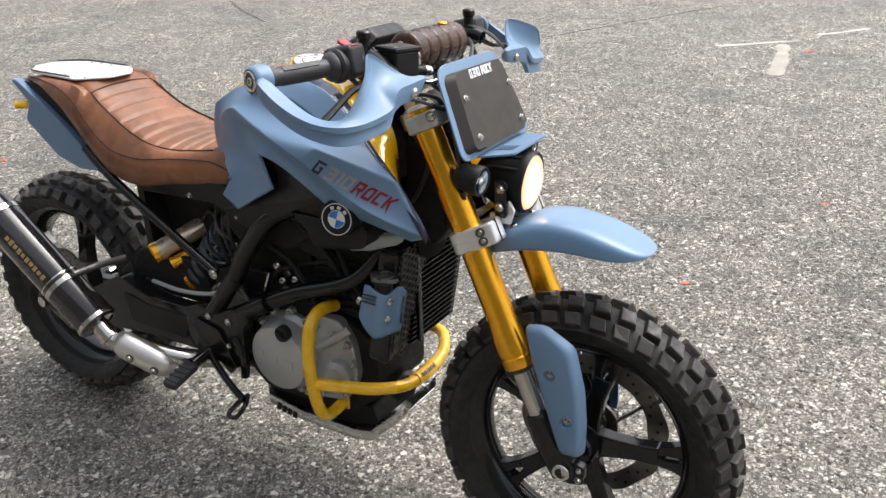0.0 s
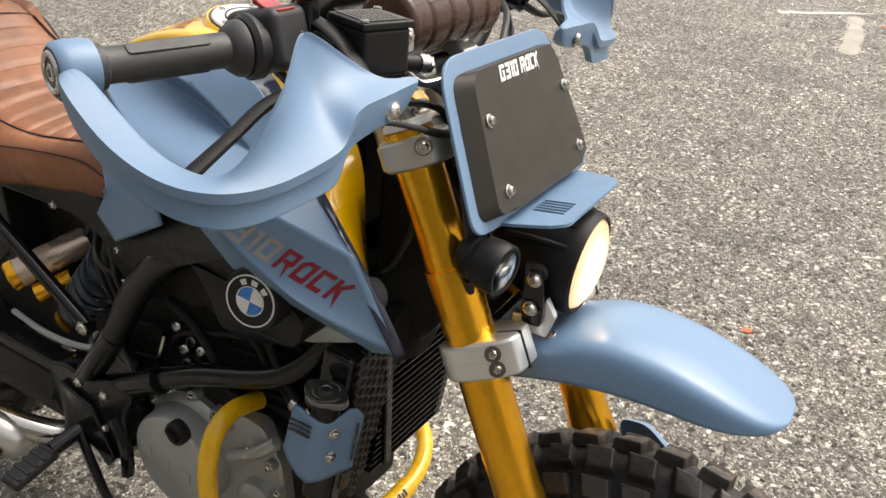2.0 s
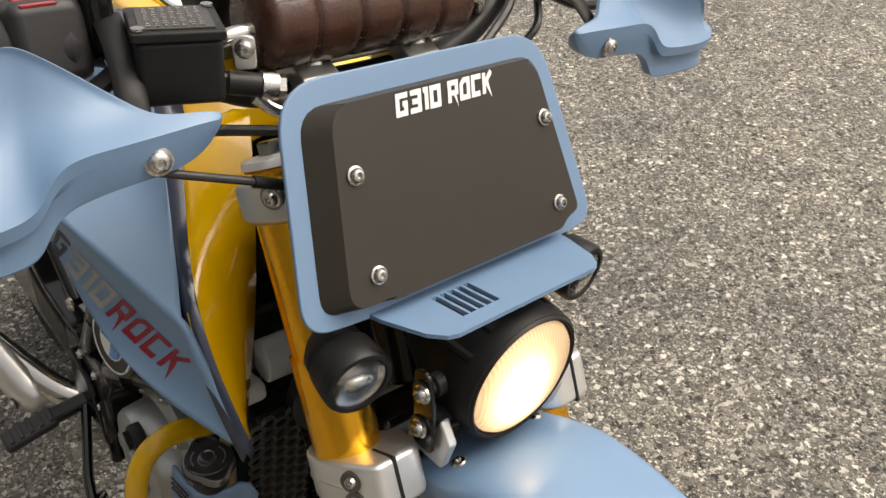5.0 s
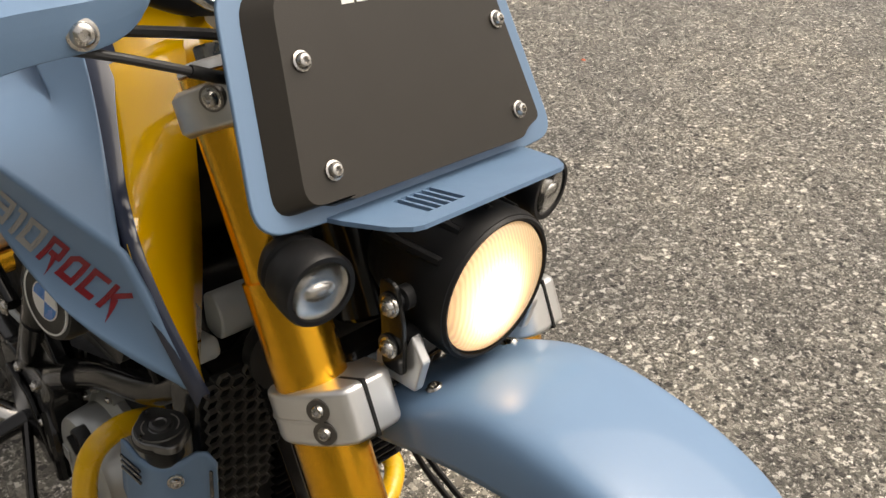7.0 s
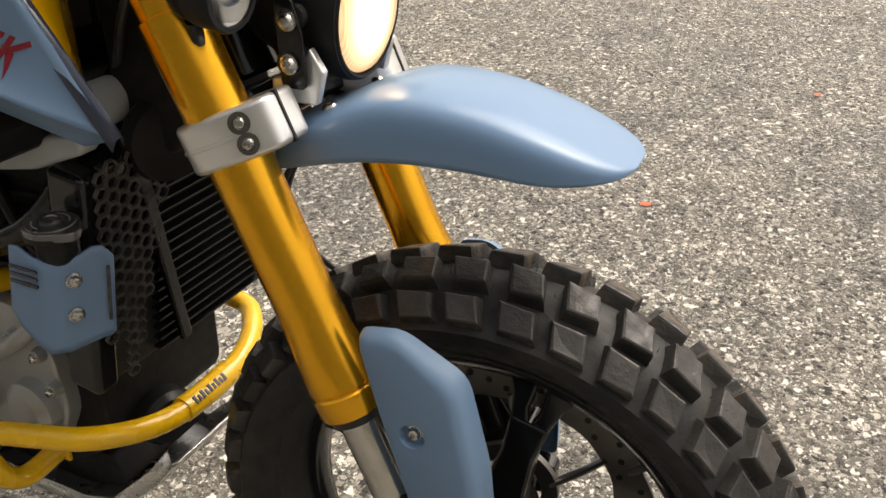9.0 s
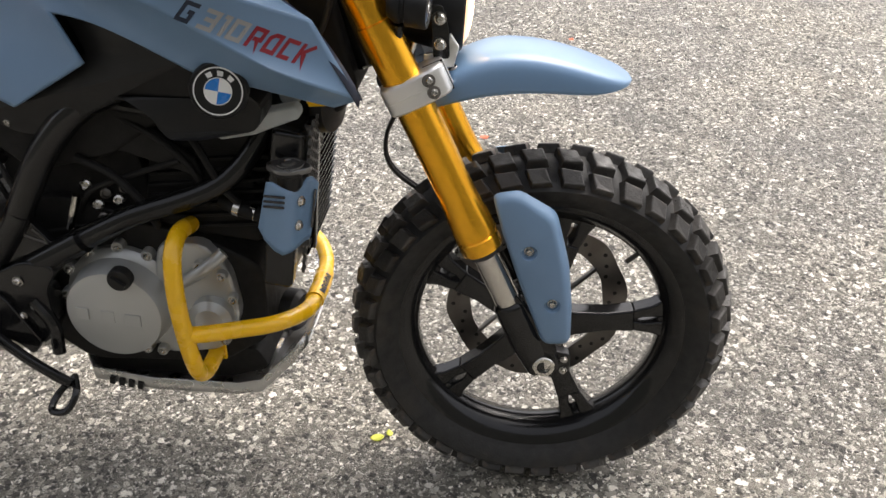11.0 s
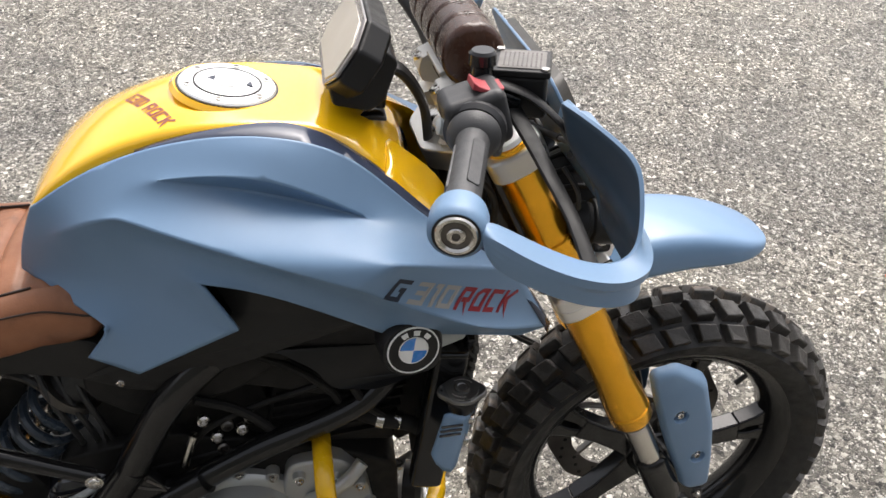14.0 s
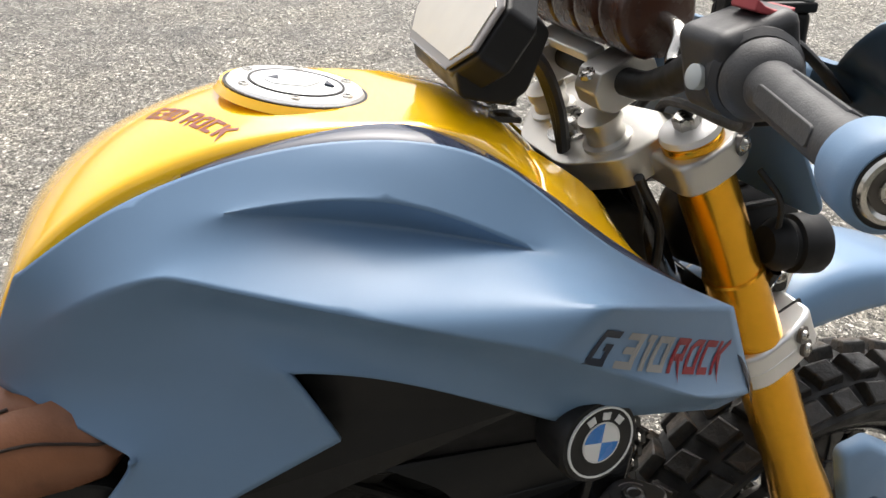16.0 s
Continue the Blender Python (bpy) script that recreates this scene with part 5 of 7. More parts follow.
def edge_line(pts, steps=6):
    """The rounded line that the shroud's upper edge follows."""
    p = [Vector(q) for q in pts]
    q = [2 * p[0] - p[1], *p, 2 * p[-1] - p[-2]]
    out = []
    for i in range(1, len(p)):
        a, b, c, d = q[i - 1:i + 3]
        for k in range(steps):
            t = k / steps
            out.append(((1 - t) ** 3 * a + (3 * t ** 3 - 6 * t * t + 4) * b + (-3 * t ** 3 + 3 * t * t + 3 * t + 1) * c + t ** 3 * d) / 6)
    return out + [p[-1]]


def shroud(s):
    bm = bmesh.new()
    ec, vc = bm.edges.layers.float.new("crease_edge"), bm.verts.layers.float.new("crease_vert")
    v = {k: bm.verts.new((x, s * w, z)) for k, (x, w, z) in SHROUD.items()}
    for f in FACES.split("|"):
        bm.faces.new([v[k] for k in f.split()])
    for k, c in CREASES.items():
        a, b = k.split()
        e = bm.edges.get((v[a], v[b]))
        if e:
            e[ec] = c
    for k, c in CORNERS.items():
        v[k][vc] = c
    return bm


for s in (-1, 1):
    sh = part("tank_shroud", shroud(s), M_BLUE, bike, "satin blue plastic tank shroud with sharp creases and a model name", sub=4, thick=0.005)
    if s > 0:
        sh.matrix_basis = Matrix.Translation((0, -0.018, -0.008))
    # gloss trim strip along the shroud's edge
    lines = edge_line([SHROUD[k] for k in ("h0", "h1", "h2", "h3", "h4", "h5", "un", "n")])
    inner = edge_line([(-0.796, 0.088, 0.8855), (-0.722, 0.088, 0.934), (-0.602, 0.091, 0.9665), (-0.515, 0.044, 0.9655), (-0.438, 0.112, 0.9245), (-0.377, 0.142, 0.866), (-0.293, 0.1755, 0.8235), (-0.247, 0.1590, 0.7265)])
    secs = []
    for a, b in zip(lines[8:], inner[8:]):
        a, b = Vector((a.x, s * a.y, a.z - 0.001)), Vector((b.x, s * b.y, b.z))
        under = a + (a - b).normalized() * 0.004 - Vector((0, 0, 0.007))
        mid = (a + b) / 2 + Vector((0.0005, s * 0.0005, 0.001))
        secs.append([under, a, mid, b, b - Vector((0, 0, 0.006))])
    part("gloss_trim", skin(secs, closed=False), M_TRIM, sh, "mirror-bright trim strip", thick=0.001, smooth=60)
    # lettering on the flat nose of the shroud
    g, k = Vector((-0.4455, s * 0.2290, 0.8365)), Vector((-0.3030, s * 0.1965, 0.7735))
    m0 = on_plane(g, k - g, (0, 0.18, 1)) if s < 0 else on_plane(k, g - k, (0, -0.18, 1))
    for text, dx, mat, wide in (("G", 0.0, M_NAVY, 0.84), ("310", 0.0250, M_TAN, 0.93), ("ROCK", 0.0800, M_RED, 0.85)):
        decal(text, 0.0262, m0 @ Matrix.Translation((dx if s < 0 else dx - 0.004, 0, 0.002)), mat, sh, sh, stretch=wide, shear=0.32)
    # round emblem: black pod, pale rings and four plain quarters
    o, ax = Vector((-0.413, s * 0.200, 0.744)), Vector((0.18, s * 1.0, 0.12))
    pod = part("emblem", lathe([(0.0, -0.03), (0.034, -0.03), (0.0355, 0.0), (0.033, 0.0055), (0.0, 0.0055)], o, ax, 40), M_BLACK, bike, "round enamel emblem with blue and white quarters", smooth=40)
    part("outer_ring", lathe([(0.0278, 0.0055), (0.0278, 0.0072), (0.0294, 0.0072), (0.0294, 0.0055)], o, ax, 40), M_WHITE, pod)
    part("black_ring", lathe([(0.0, 0.0055), (0.0, 0.0066), (0.0279, 0.0066), (0.0279, 0.0055)], o, ax, 40), M_BLACK, pod)
    part("inner_ring", lathe([(0.0158, 0.0066), (0.0158, 0.0074), (0.0168, 0.0074), (0.0168, 0.0066)], o, ax, 40), M_WHITE, pod)
    nz = ax.normalized()
    ux = (Vector((1, 0, -0.20)) if s < 0 else Vector((-1, 0, -0.20)))
    ux = (ux - nz * ux.dot(nz)).normalized()
    mq = Matrix((ux, nz.cross(ux), nz)).transposed().to_4x4()
    mq.translation = o + nz * 0.0068
    for q in (-1, 0, 1):
        a0 = math.pi / 2 + 0.62 * q
        block = [(r * math.cos(a0 + t), r * math.sin(a0 + t)) for r, t in ((0.0190, -0.17), (0.0190, 0.17), (0.0250, 0.15), (0.0250, -0.15))]
        part("ring_block", prism(block, 0.0, 0.0006, mq), M_WHITE, pod, smooth=0)
    for q in range(4):
        fan = [(0, 0)] + [(0.0156 * math.cos(a), 0.0156 * math.sin(a)) for a in (math.pi / 2 * (q + t / 6) for t in range(7))]
        part("quarter", prism(fan, 0.0, 0.0006, mq), M_EMBLEMBLUE if q % 2 else M_WHITE, pod, "blue enamel quarter" if q % 2 else "white enamel quarter", smooth=0)

# ---- yellow tank ----
def tank():
    xs = [-0.828, -0.818, -0.800, -0.765, -0.725, -0.68, -0.64, -0.60, -0.56, -0.525, -0.485, -0.45, -0.425, -0.402]
    wd = [0.052, 0.064, 0.072, 0.075, 0.076, 0.078, 0.081, 0.084, 0.084, 0.079, 0.084, 0.100, 0.108, 0.112]
    ze = [0.815, 0.842, 0.882, 0.914, 0.938, 0.954, 0.963, 0.968, 0.968, 0.965, 0.957, 0.935, 0.910, 0.884]
    zc = [0.822, 0.850, 0.889, 0.922, 0.947, 0.965, 0.9755, 0.9775, 0.9715, 0.962, 0.966, 0.958, 0.940, 0.915]
    secs = []
    for x, w, e, c in zip(xs, wd, ze, zc):
        ring = []
        for f in (-1.02, -1, -0.85, -0.6, -0.3, 0, 0.3, 0.6, 0.85, 1, 1.02):
            drop = 0.03 if abs(f) > 1 else 0
            ring.append((x, f * w, e + (c - e) * (1 - min(1, abs(f)) ** 2.2) - drop))
        secs.append(ring)
    return skin(secs, closed=False)


tk = part("fuel_tank", tank(), M_YELLOW, bike, "gloss yellow fuel tank top with a brushed filler cap", sub=2, thick=0.003, m=Matrix.Translation((0, -0.008, -0.002)))
for s in (-1, 1):
    outer = curve_points([(-0.430, 0.110, 0.914), (-0.378, 0.137, 0.864), (-0.302, 0.1670, 0.8150), (-0.262, 0.148, 0.724)], 6)
    inner = curve_points([(-0.425, 0.050, 0.930), (-0.364, 0.080, 0.880), (-0.340, 0.098, 0.790), (-0.288, 0.139, 0.712)], 6)
    secs = [[Vector((a.x - 0.012, s * (a.y + 0.004), a.z - 0.004)), Vector((a.x, s * a.y, a.z)), Vector(((2 * a.x + b.x) / 3 + 0.003, s * (2 * a.y + b.y) / 3, (2 * a.z + b.z) / 3 + 0.0015)), Vector(((a.x + 2 * b.x) / 3 + 0.002, s * (a.y + 2 * b.y) / 3, (a.z + 2 * b.z) / 3 + 0.001)), Vector((b.x, s * b.y, b.z)), Vector((b.x - 0.03, s * (b.y - 0.004), b.z - 0.004))] for a, b in zip(outer, inner)]
    part("tank_wing", skin(secs, closed=False), M_YELLOW, tk, "gloss yellow inner tank wing", thick=0.003, smooth=70)
    part("wing_screw", lathe([(0.005, 0), (0.005, 0.002), (0.003, 0.003), (0, 0.003)], (-0.384, s * 0.118, 0.836), (1, s * 0.4, 0.3), 14), M_DARKSTEEL, tk)
    part("tank_underside", prism([(-0.80, 0.80), (-0.78, 0.87), (-0.48, 0.90), (-0.42, 0.86), (-0.42, 0.76), (-0.62, 0.72), (-0.74, 0.72)], s * 0.004, s * 0.070), M_SOOT, tk)

CAPN = Vector((0.17, 0, 0.985)).normalized()
CAPO = Vector((-0.588, -0.006, 0.9725))
cap = part("filler_cap", lathe([(0.0, -0.010), (0.0525, -0.010), (0.0525, 0.000), (0.0505, 0.0025), (0.037, 0.003), (0.0362, 0.0015), (0.0352, 0.0015), (0.0344, 0.0036), (0.0, 0.0042)], CAPO, CAPN, 56), M_BRUSHED, bike, "brushed aluminium fuel filler cap with six screws", smooth=25)
cm = on_plane(CAPO, (1, 0, -0.17), (0, 1, 0))
for k in range(6):
    a = math.pi / 3 * k + 0.35
    part("cap_screw", lathe([(0.0042, 0.0025), (0.0042, 0.0042), (0.002, 0.0044), (0.0018, 0.003), (0, 0.003)], cm @ Vector((0.0438 * math.cos(a), 0.0438 * math.sin(a), 0)), CAPN, 14), M_BOLT, cap)
part("cap_groove", lathe([(0.0347, 0.0016), (0.0347, 0.0040), (0.0366, 0.0040), (0.0366, 0.0016)], CAPO, CAPN, 56), M_BLACK, cap, smooth=20)
# black ring that paints the shadow line round the cap's rim
part("cap_shadow_gap", lathe([(0.0524, -0.004), (0.0524, 0.0006), (0.0545, 0.0004), (0.0545, -0.004)], CAPO, CAPN, 56), M_BLACK, cap, smooth=20)
part("lock_flap", prism(rounded([(-0.020, -0.012), (-0.026, 0.0), (-0.014, 0.018), (0.012, 0.018), (0.020, 0.004), (0.006, -0.014)], 0.004), 0.0040, 0.0052, cm), M_BRUSHED, cap, bevel=0.0006)
for pts in ([(-0.022, 0.002), (-0.013, 0.010), (-0.014, -0.003)], [(0.020, -0.006), (0.027, -0.010), (0.024, 0.004)]):
    part("arrow_mark", prism(pts, 0.0042, 0.0056, cm), M_NAVY, cap, smooth=0)
part("cap_surround", lathe([(0.0530, -0.006), (0.0540, -0.001), (0.0570, 0.0), (0.0610, -0.0060)], CAPO, CAPN, 56), M_YELLOW, cap, "gloss yellow cap surround")
mt = on_plane((-0.701, 0.015, 0.960), (0.056, -0.097, 0.023), (0.40, 0.85, -0.10))
decal("G310", 0.0150, mt, M_FADED, tk, tk, stretch=0.86, shear=0.22)
decal("ROCK", 0.0150, mt @ Matrix.Translation((0.0475, 0, 0)), M_FADED, tk, tk, stretch=0.98, shear=0.22)

# ---- black side cover below the tank ----
COVER = [(-0.628, 0.818), (-0.560, 0.808), (-0.444, 0.768), (-0.405, 0.745), (-0.372, 0.712), (-0.380, 0.680), (-0.440, 0.672), (-0.500, 0.662), (-0.520, 0.690), (-0.565, 0.712), (-0.615, 0.706), (-0.66, 0.66), (-0.70, 0.640), (-0.735, 0.640), (-0.80, 0.668), (-0.90, 0.690), (-0.98, 0.700), (-0.98, 0.720), (-0.775, 0.722), (-0.720, 0.690), (-0.600, 0.758)]
for s in (-1, 1):
    bm = bmesh.new()
    pts = rounded(COVER, 0.012, 3)

    def cover_w(x):
        return interp([-0.98, -0.75, -0.62, -0.45, -0.37], [0.112, 0.112, 0.132, 0.184, 0.166], x)

    a = [bm.verts.new((x, s * cover_w(x), z)) for x, z in pts]
    b = [bm.verts.new((x, s * (cover_w(x) - 0.055), z)) for x, z in pts]
    bm.faces.new(a)
    bm.faces.new(b[::-1])
    for k in range(len(a)):
        j = (k + 1) % len(a)
        bm.faces.new((a[j], a[k], b[k], b[j]))
    bmesh.ops.triangulate(bm, faces=[f for f in bm.faces if len(f.verts) > 4])
    side = part("side_cover", bm, M_BLACK, bike, "satin black plastic side cover below the tank", smooth=20)
    bolt((-0.745, s * 0.114, 0.655), (0, s, 0), 0.0048, side)
    bolt((-0.878, s * 0.114, 0.680), (0, s, 0), 0.0048, side)

# ---- seat ----
SEAT_X = [-1.462, -1.445, -1.40, -1.33, -1.26, -1.205, -1.178, -1.145, -1.10, -1.06, -1.0, -0.95, -0.90, -0.82, -0.785, -0.762, -0.744]
SEAT_TOP = [0.845, 0.868, 0.881, 0.887, 0.888, 0.882, 0.868, 0.846, 0.822, 0.806, 0.790, 0.783, 0.784, 0.793, 0.795, 0.790, 0.774]
SEAT_LOW = [0.842, 0.862, 0.868, 0.852, 0.820, 0.780, 0.756, 0.728, 0.698, 0.686, 0.682, 0.694, 0.704, 0.710, 0.712, 0.720, 0.736]
SEAT_PIPE = [0.844, 0.864, 0.874, 0.876, 0.868, 0.845, 0.820, 0.790, 0.762, 0.750, 0.747, 0.752, 0.759, 0.762, 0.757, 0.752, 0.748]
SEAT_WIDE = [0.030, 0.060, 0.085, 0.105, 0.118, 0.127, 0.130, 0.134, 0.138, 0.140, 0.140, 0.136, 0.130, 0.113, 0.112, 0.113, 0.104]


def panel_edge(x):
    """How far out the ribbed panel reaches, as a share of the seat's half width."""
    return interp([-1.2, -1.1, -1.0, -0.80, -0.744], [0.69, 0.70, 0.77, 0.79, 0.66], x)


def seat():
    ribs = [-1.163, -1.128, -1.088, -1.050, -1.012, -0.975, -0.938, -0.902, -0.866, -0.832, -0.800]
    secs = []
    n = 200
    for i in range(n + 1):
        x = SEAT_X[0] + (SEAT_X[-1] - SEAT_X[0]) * i / n
        zc, zb, zp, w = (interp(SEAT_X, q, x) for q in (SEAT_TOP, SEAT_LOW, SEAT_PIPE, SEAT_WIDE))
        rib = max(max(0.0, 1 - abs(x - r) / 0.0085) ** 1.5 for r in ribs)
        dip = 0.0060 * rib
        p = panel_edge(x)
        roll = interp([-1.2, -1.0], [0.0, 1.0], x)
        half = [(0, zc - dip), (0.30, zc - 0.002 * roll - dip), (p - 0.13, zc - 0.003 - 0.005 * roll - dip), (p - 0.035, zc - 0.007 - 0.005 * roll - dip * 0.6), (p - 0.01, zc - 0.011 - 0.004 * roll), (p + 0.01, zc - 0.008 - 0.004 * roll), ((p + 0.975) / 2, (zc - 0.012 + zp) / 2 + 0.006 if x > -1.19 else zc - 0.006), (0.955, zp + 0.004), (0.975, zp - 0.001), (0.995, zp - 0.004), (1.03, zp * 0.55 + zb * 0.45), (1.0, zb + 0.008), (0.93, zb), (0.5, zb)]
        half = [(f, max(z, zb)) for f, z in half]
        secs.append([(x, -f * w, z) for f, z in half] + [(x, f * w, z) for f, z in half[:0:-1]])
    return skin(secs)


st = part("seat", seat(), M_LEATHER, bike, "worn tan leather seat with ribbed panel and dark piping", smooth=60)
for s in (-1, 1):
    part("seat_piping", tube([(x, s * interp(SEAT_X, SEAT_WIDE, x) * 0.98, interp(SEAT_X, SEAT_PIPE, x) + 0.002) for x in SEAT_X[2:]], 0.0012, 8, 5), M_STITCH, st)
    part("panel_piping", tube([(x, s * interp(SEAT_X, SEAT_WIDE, x) * panel_edge(x), interp(SEAT_X, SEAT_TOP, x) - 0.0068 - 0.004 * interp([-1.2, -1.0], [0.0, 1.0], x)) for x in SEAT_X[6:-3]], 0.0016, 8, 5), M_STITCH, st)
part("panel_seam", tube([(-1.182, y, 0.8730 - 0.0005 - 0.010 * abs(y / 0.09) ** 2) for y in (-0.088, -0.05, 0, 0.05, 0.088)], 0.0016, 8, 5), M_STITCH, st)
part("hump_seam", tube([(-1.182, -0.088, 0.862), (-1.21, -0.112, 0.856), (-1.235, -0.121, 0.850)], 0.0012, 8, 5), M_STITCH, st)

# brushed carrier plate on the hump
rk = rounded([(-1.185, -0.030), (-1.185, 0.035), (-1.235, 0.080), (-1.395, 0.076), (-1.455, 0.030), (-1.455, -0.025), (-1.405, -0.078), (-1.235, -0.088)], 0.012, 3)
RM = Matrix.Translation((0, 0, 0.8845))
rack = part("carrier_plate", prism(rk, 0.0, 0.004, RM), M_BRUSHED, bike, "brushed aluminium carrier plate bolted on the seat hump", bevel=0.001)
for u, v in [(-1.225 - 0.035 * k, s * 0.066) for k in range(6) for s in (-1, 1)]:
    part("plate_hole", lathe([(0.004, 0.0035), (0.004, 0.0044)], RM @ Vector((u, v, 0)), (0, 0, 1), 10), M_BLACK, rack)
for s in (-1, 1):
    part("carrier_rail", tube([RM @ Vector((-1.452, s * 0.034, 0.005)), RM @ Vector((-1.40, s * 0.074, 0.006)), RM @ Vector((-1.26, s * 0.080, 0.006))], 0.002, 8), M_DARKSTEEL, rack)

# ---- tail ----
for s in (-1, 1):
    tail = part("tail_panel", prism(rounded([(-1.445, 0.870), (-1.425, 0.872), (-1.30, 0.798), (-1.15, 0.686), (-1.235, 0.680), (-1.312, 0.700), (-1.412, 0.775), (-1.388, 0.822)], 0.008, 2), s * 0.085, s * 0.108), M_BLUE, bike, "satin blue tail side panel", bevel=0.005, segments=3)
    part("indicator", tube([(-1.405, s * 0.10, 0.812), (-1.425, s * 0.118, 0.812)], 0.010, 12, 2), M_BAR, tail, "amber indicator")
    part("tail_filler", prism([(-1.44, 0.866), (-1.30, 0.865), (-1.12, 0.73), (-1.10, 0.69), (-1.155, 0.69), (-1.30, 0.792)], s * 0.02, s * 0.092), M_BLACK, tail)
    part("seat_strut", tube([(-1.19, s * 0.120, 0.742), (-1.088, s * 0.135, 0.684), (-0.90, s * 0.138, 0.580), (-0.797, s * 0.140, 0.526)], 0.0105, 12, 3), M_FRAME, bike, "black tubular rear subframe strut")
    bolt((-0.796, s * 0.150, 0.527), (0, s, 0), 0.0075, bike)
part("seat_pan", prism([(-0.76, 0.735), (-1.05, 0.70), (-1.15, 0.735), (-1.40, 0.87), (-1.40, 0.86), (-1.15, 0.70), (-1.05, 0.655), (-0.80, 0.665)], -0.095, 0.095), M_BLACK, bike, "black plastic seat base", bevel=0.006)

# ---- frame ----
for s in (-1, 1):
    fr = part("frame_side", tube([(-0.50, s * 0.075, 0.745), (-0.575, s * 0.105, 0.712), (-0.640, s * 0.118, 0.680), (-0.697, s * 0.122, 0.620), (-0.740, s * 0.124, 0.550), (-0.765, s * 0.126, 0.505)], 0.0205, 18), M_FRAME, bike, "black tubular steel frame")
    part("cross_rail", tube([(-0.815, s * 0.118, 0.398), (-0.745, s * 0.122, 0.438), (-0.672, s * 0.120, 0.479)], 0.0205, 18), M_FRAME, fr)
    part("pivot_leg", tube([(-0.752, s * 0.126, 0.524), (-0.805, s * 0.126, 0.452), (-0.862, s * 0.122, 0.388)], 0.0205, 18), M_FRAME, fr)
    part("web_plate", prism([(-0.752, 0.522), (-0.850, 0.405), (-0.80, 0.385), (-0.700, 0.445), (-0.690, 0.470), (-0.722, 0.478)], s * 0.112, s * 0.128), M_FRAME, fr, bevel=0.002)
    part("lower_rail", tube([(-0.690, s * 0.116, 0.468), (-0.60, s * 0.112, 0.515), (-0.46, s * 0.100, 0.572), (-0.39, s * 0.075, 0.66), (-0.36, s * 0.03, 0.74)], 0.0155, 14, radii=[0.0175, 0.0165, 0.0155, 0.014, 0.013]), M_FRAME, fr)
    part("gusset", prism([(-0.66, 0.665), (-0.60, 0.69), (-0.56, 0.65), (-0.50, 0.60), (-0.49, 0.57), (-0.58, 0.60), (-0.65, 0.62)], s * 0.080, s * 0.092), M_SOOT, fr, bevel=0.004)
    plate_out = [(-0.905, 0.420), (-0.862, 0.432), (-0.810, 0.425), (-0.765, 0.448), (-0.722, 0.444), (-0.715, 0.430), (-0.735, 0.400), (-0.735, 0.335), (-0.755, 0.300), (-0.870, 0.310), (-0.905, 0.345)]
    pp = part("pivot_plate", prism(rounded(plate_out, 0.012, 3), s * 0.100, s * 0.143), M_FRAME, bike, "black steel swingarm pivot plate", bevel=0.005, segments=2)
    for x, z in ((-0.832, 0.414), (-0.774, 0.415), (-0.782, 0.352), (-0.838, 0.326)):
        bolt((x, s * 0.1445, z), (0, s, 0), 0.0055, pp)
    part("pivot_rib", tube([(-0.742, s * 0.1285, 0.496), (-0.722, s * 0.1285, 0.474), (-0.768, s * 0.1285, 0.490)], 0.0018, 6, 2), M_DARKSTEEL, pp)
    # swingarm
    sw = [(-0.82, 0.405), (-0.90, 0.412), (-1.04, 0.408), (-1.13, 0.440), (-1.17, 0.42), (-1.30, 0.345), (-1.45, 0.335), (-1.47, 0.300), (-1.45, 0.270), (-1.25, 0.285), (-1.05, 0.305), (-0.85, 0.310)]
    arm = part("swingarm", prism(rounded(sw, 0.014, 3), s * 0.098, s * 0.134), M_FRAME, bike, "black box-section swingarm", bevel=0.007, segments=2)
    part("swingarm_panel", prism(rounded([(-0.90, 0.390), (-1.04, 0.388), (-1.12, 0.405), (-1.10, 0.330), (-0.92, 0.330)], 0.01, 2), s * 0.133, s * 0.137), M_BLACK, arm, bevel=0.002)
part("rear_axle", tube([(-1.43, -0.15, 0.302), (-1.43, 0.15, 0.302)], 0.014, 16, 1), M_STEEL, bike, "rear axle")
part("hose", tube([(-0.80, -0.10, 0.47), (-0.86, -0.11, 0.448), (-0.95, -0.11, 0.435), (-1.05, -0.10, 0.432)], 0.005, 8), M_GREYPLASTIC, bike, "pale grey hose above the swingarm")
# added black filler in place of the dark clutter above the swingarm
part("rear_hugger", prism(rounded([(-0.90, 0.50), (-1.02, 0.515), (-1.10, 0.50), (-1.14, 0.44), (-1.02, 0.40), (-0.86, 0.40)], 0.02, 3), -0.085, 0.085), M_SOOT, bike, "added black block filling the gap above the swingarm", bevel=0.008)
# added filler panel: hides bright ground so the bay reads dark
part("inner_mudguard", prism(rounded([(-1.09, 0.68), (-0.90, 0.68), (-0.88, 0.60), (-0.92, 0.50), (-1.04, 0.47)], 0.02, 2), -0.015, 0.03), M_SOOT, bike, "added black panel that darkens the space under the seat", bevel=0.004)
part("pivot_cover", lathe([(0.0, 0.0), (0.040, 0.001), (0.060, 0.010), (0.066, 0.030), (0.066, 0.060)], (-0.830, -0.098, 0.412), (0, 1, 0), 40), M_GLOSSBLACK, bike, "glossy black swingarm pivot cover", smooth=50)
part("rear_mudflap", prism([(-1.10, 0.66), (-1.08, 0.66), (-1.06, 0.45), (-1.085, 0.45)], -0.07, 0.07), M_BLACK, bike, "black plastic splash guard", bevel=0.003)

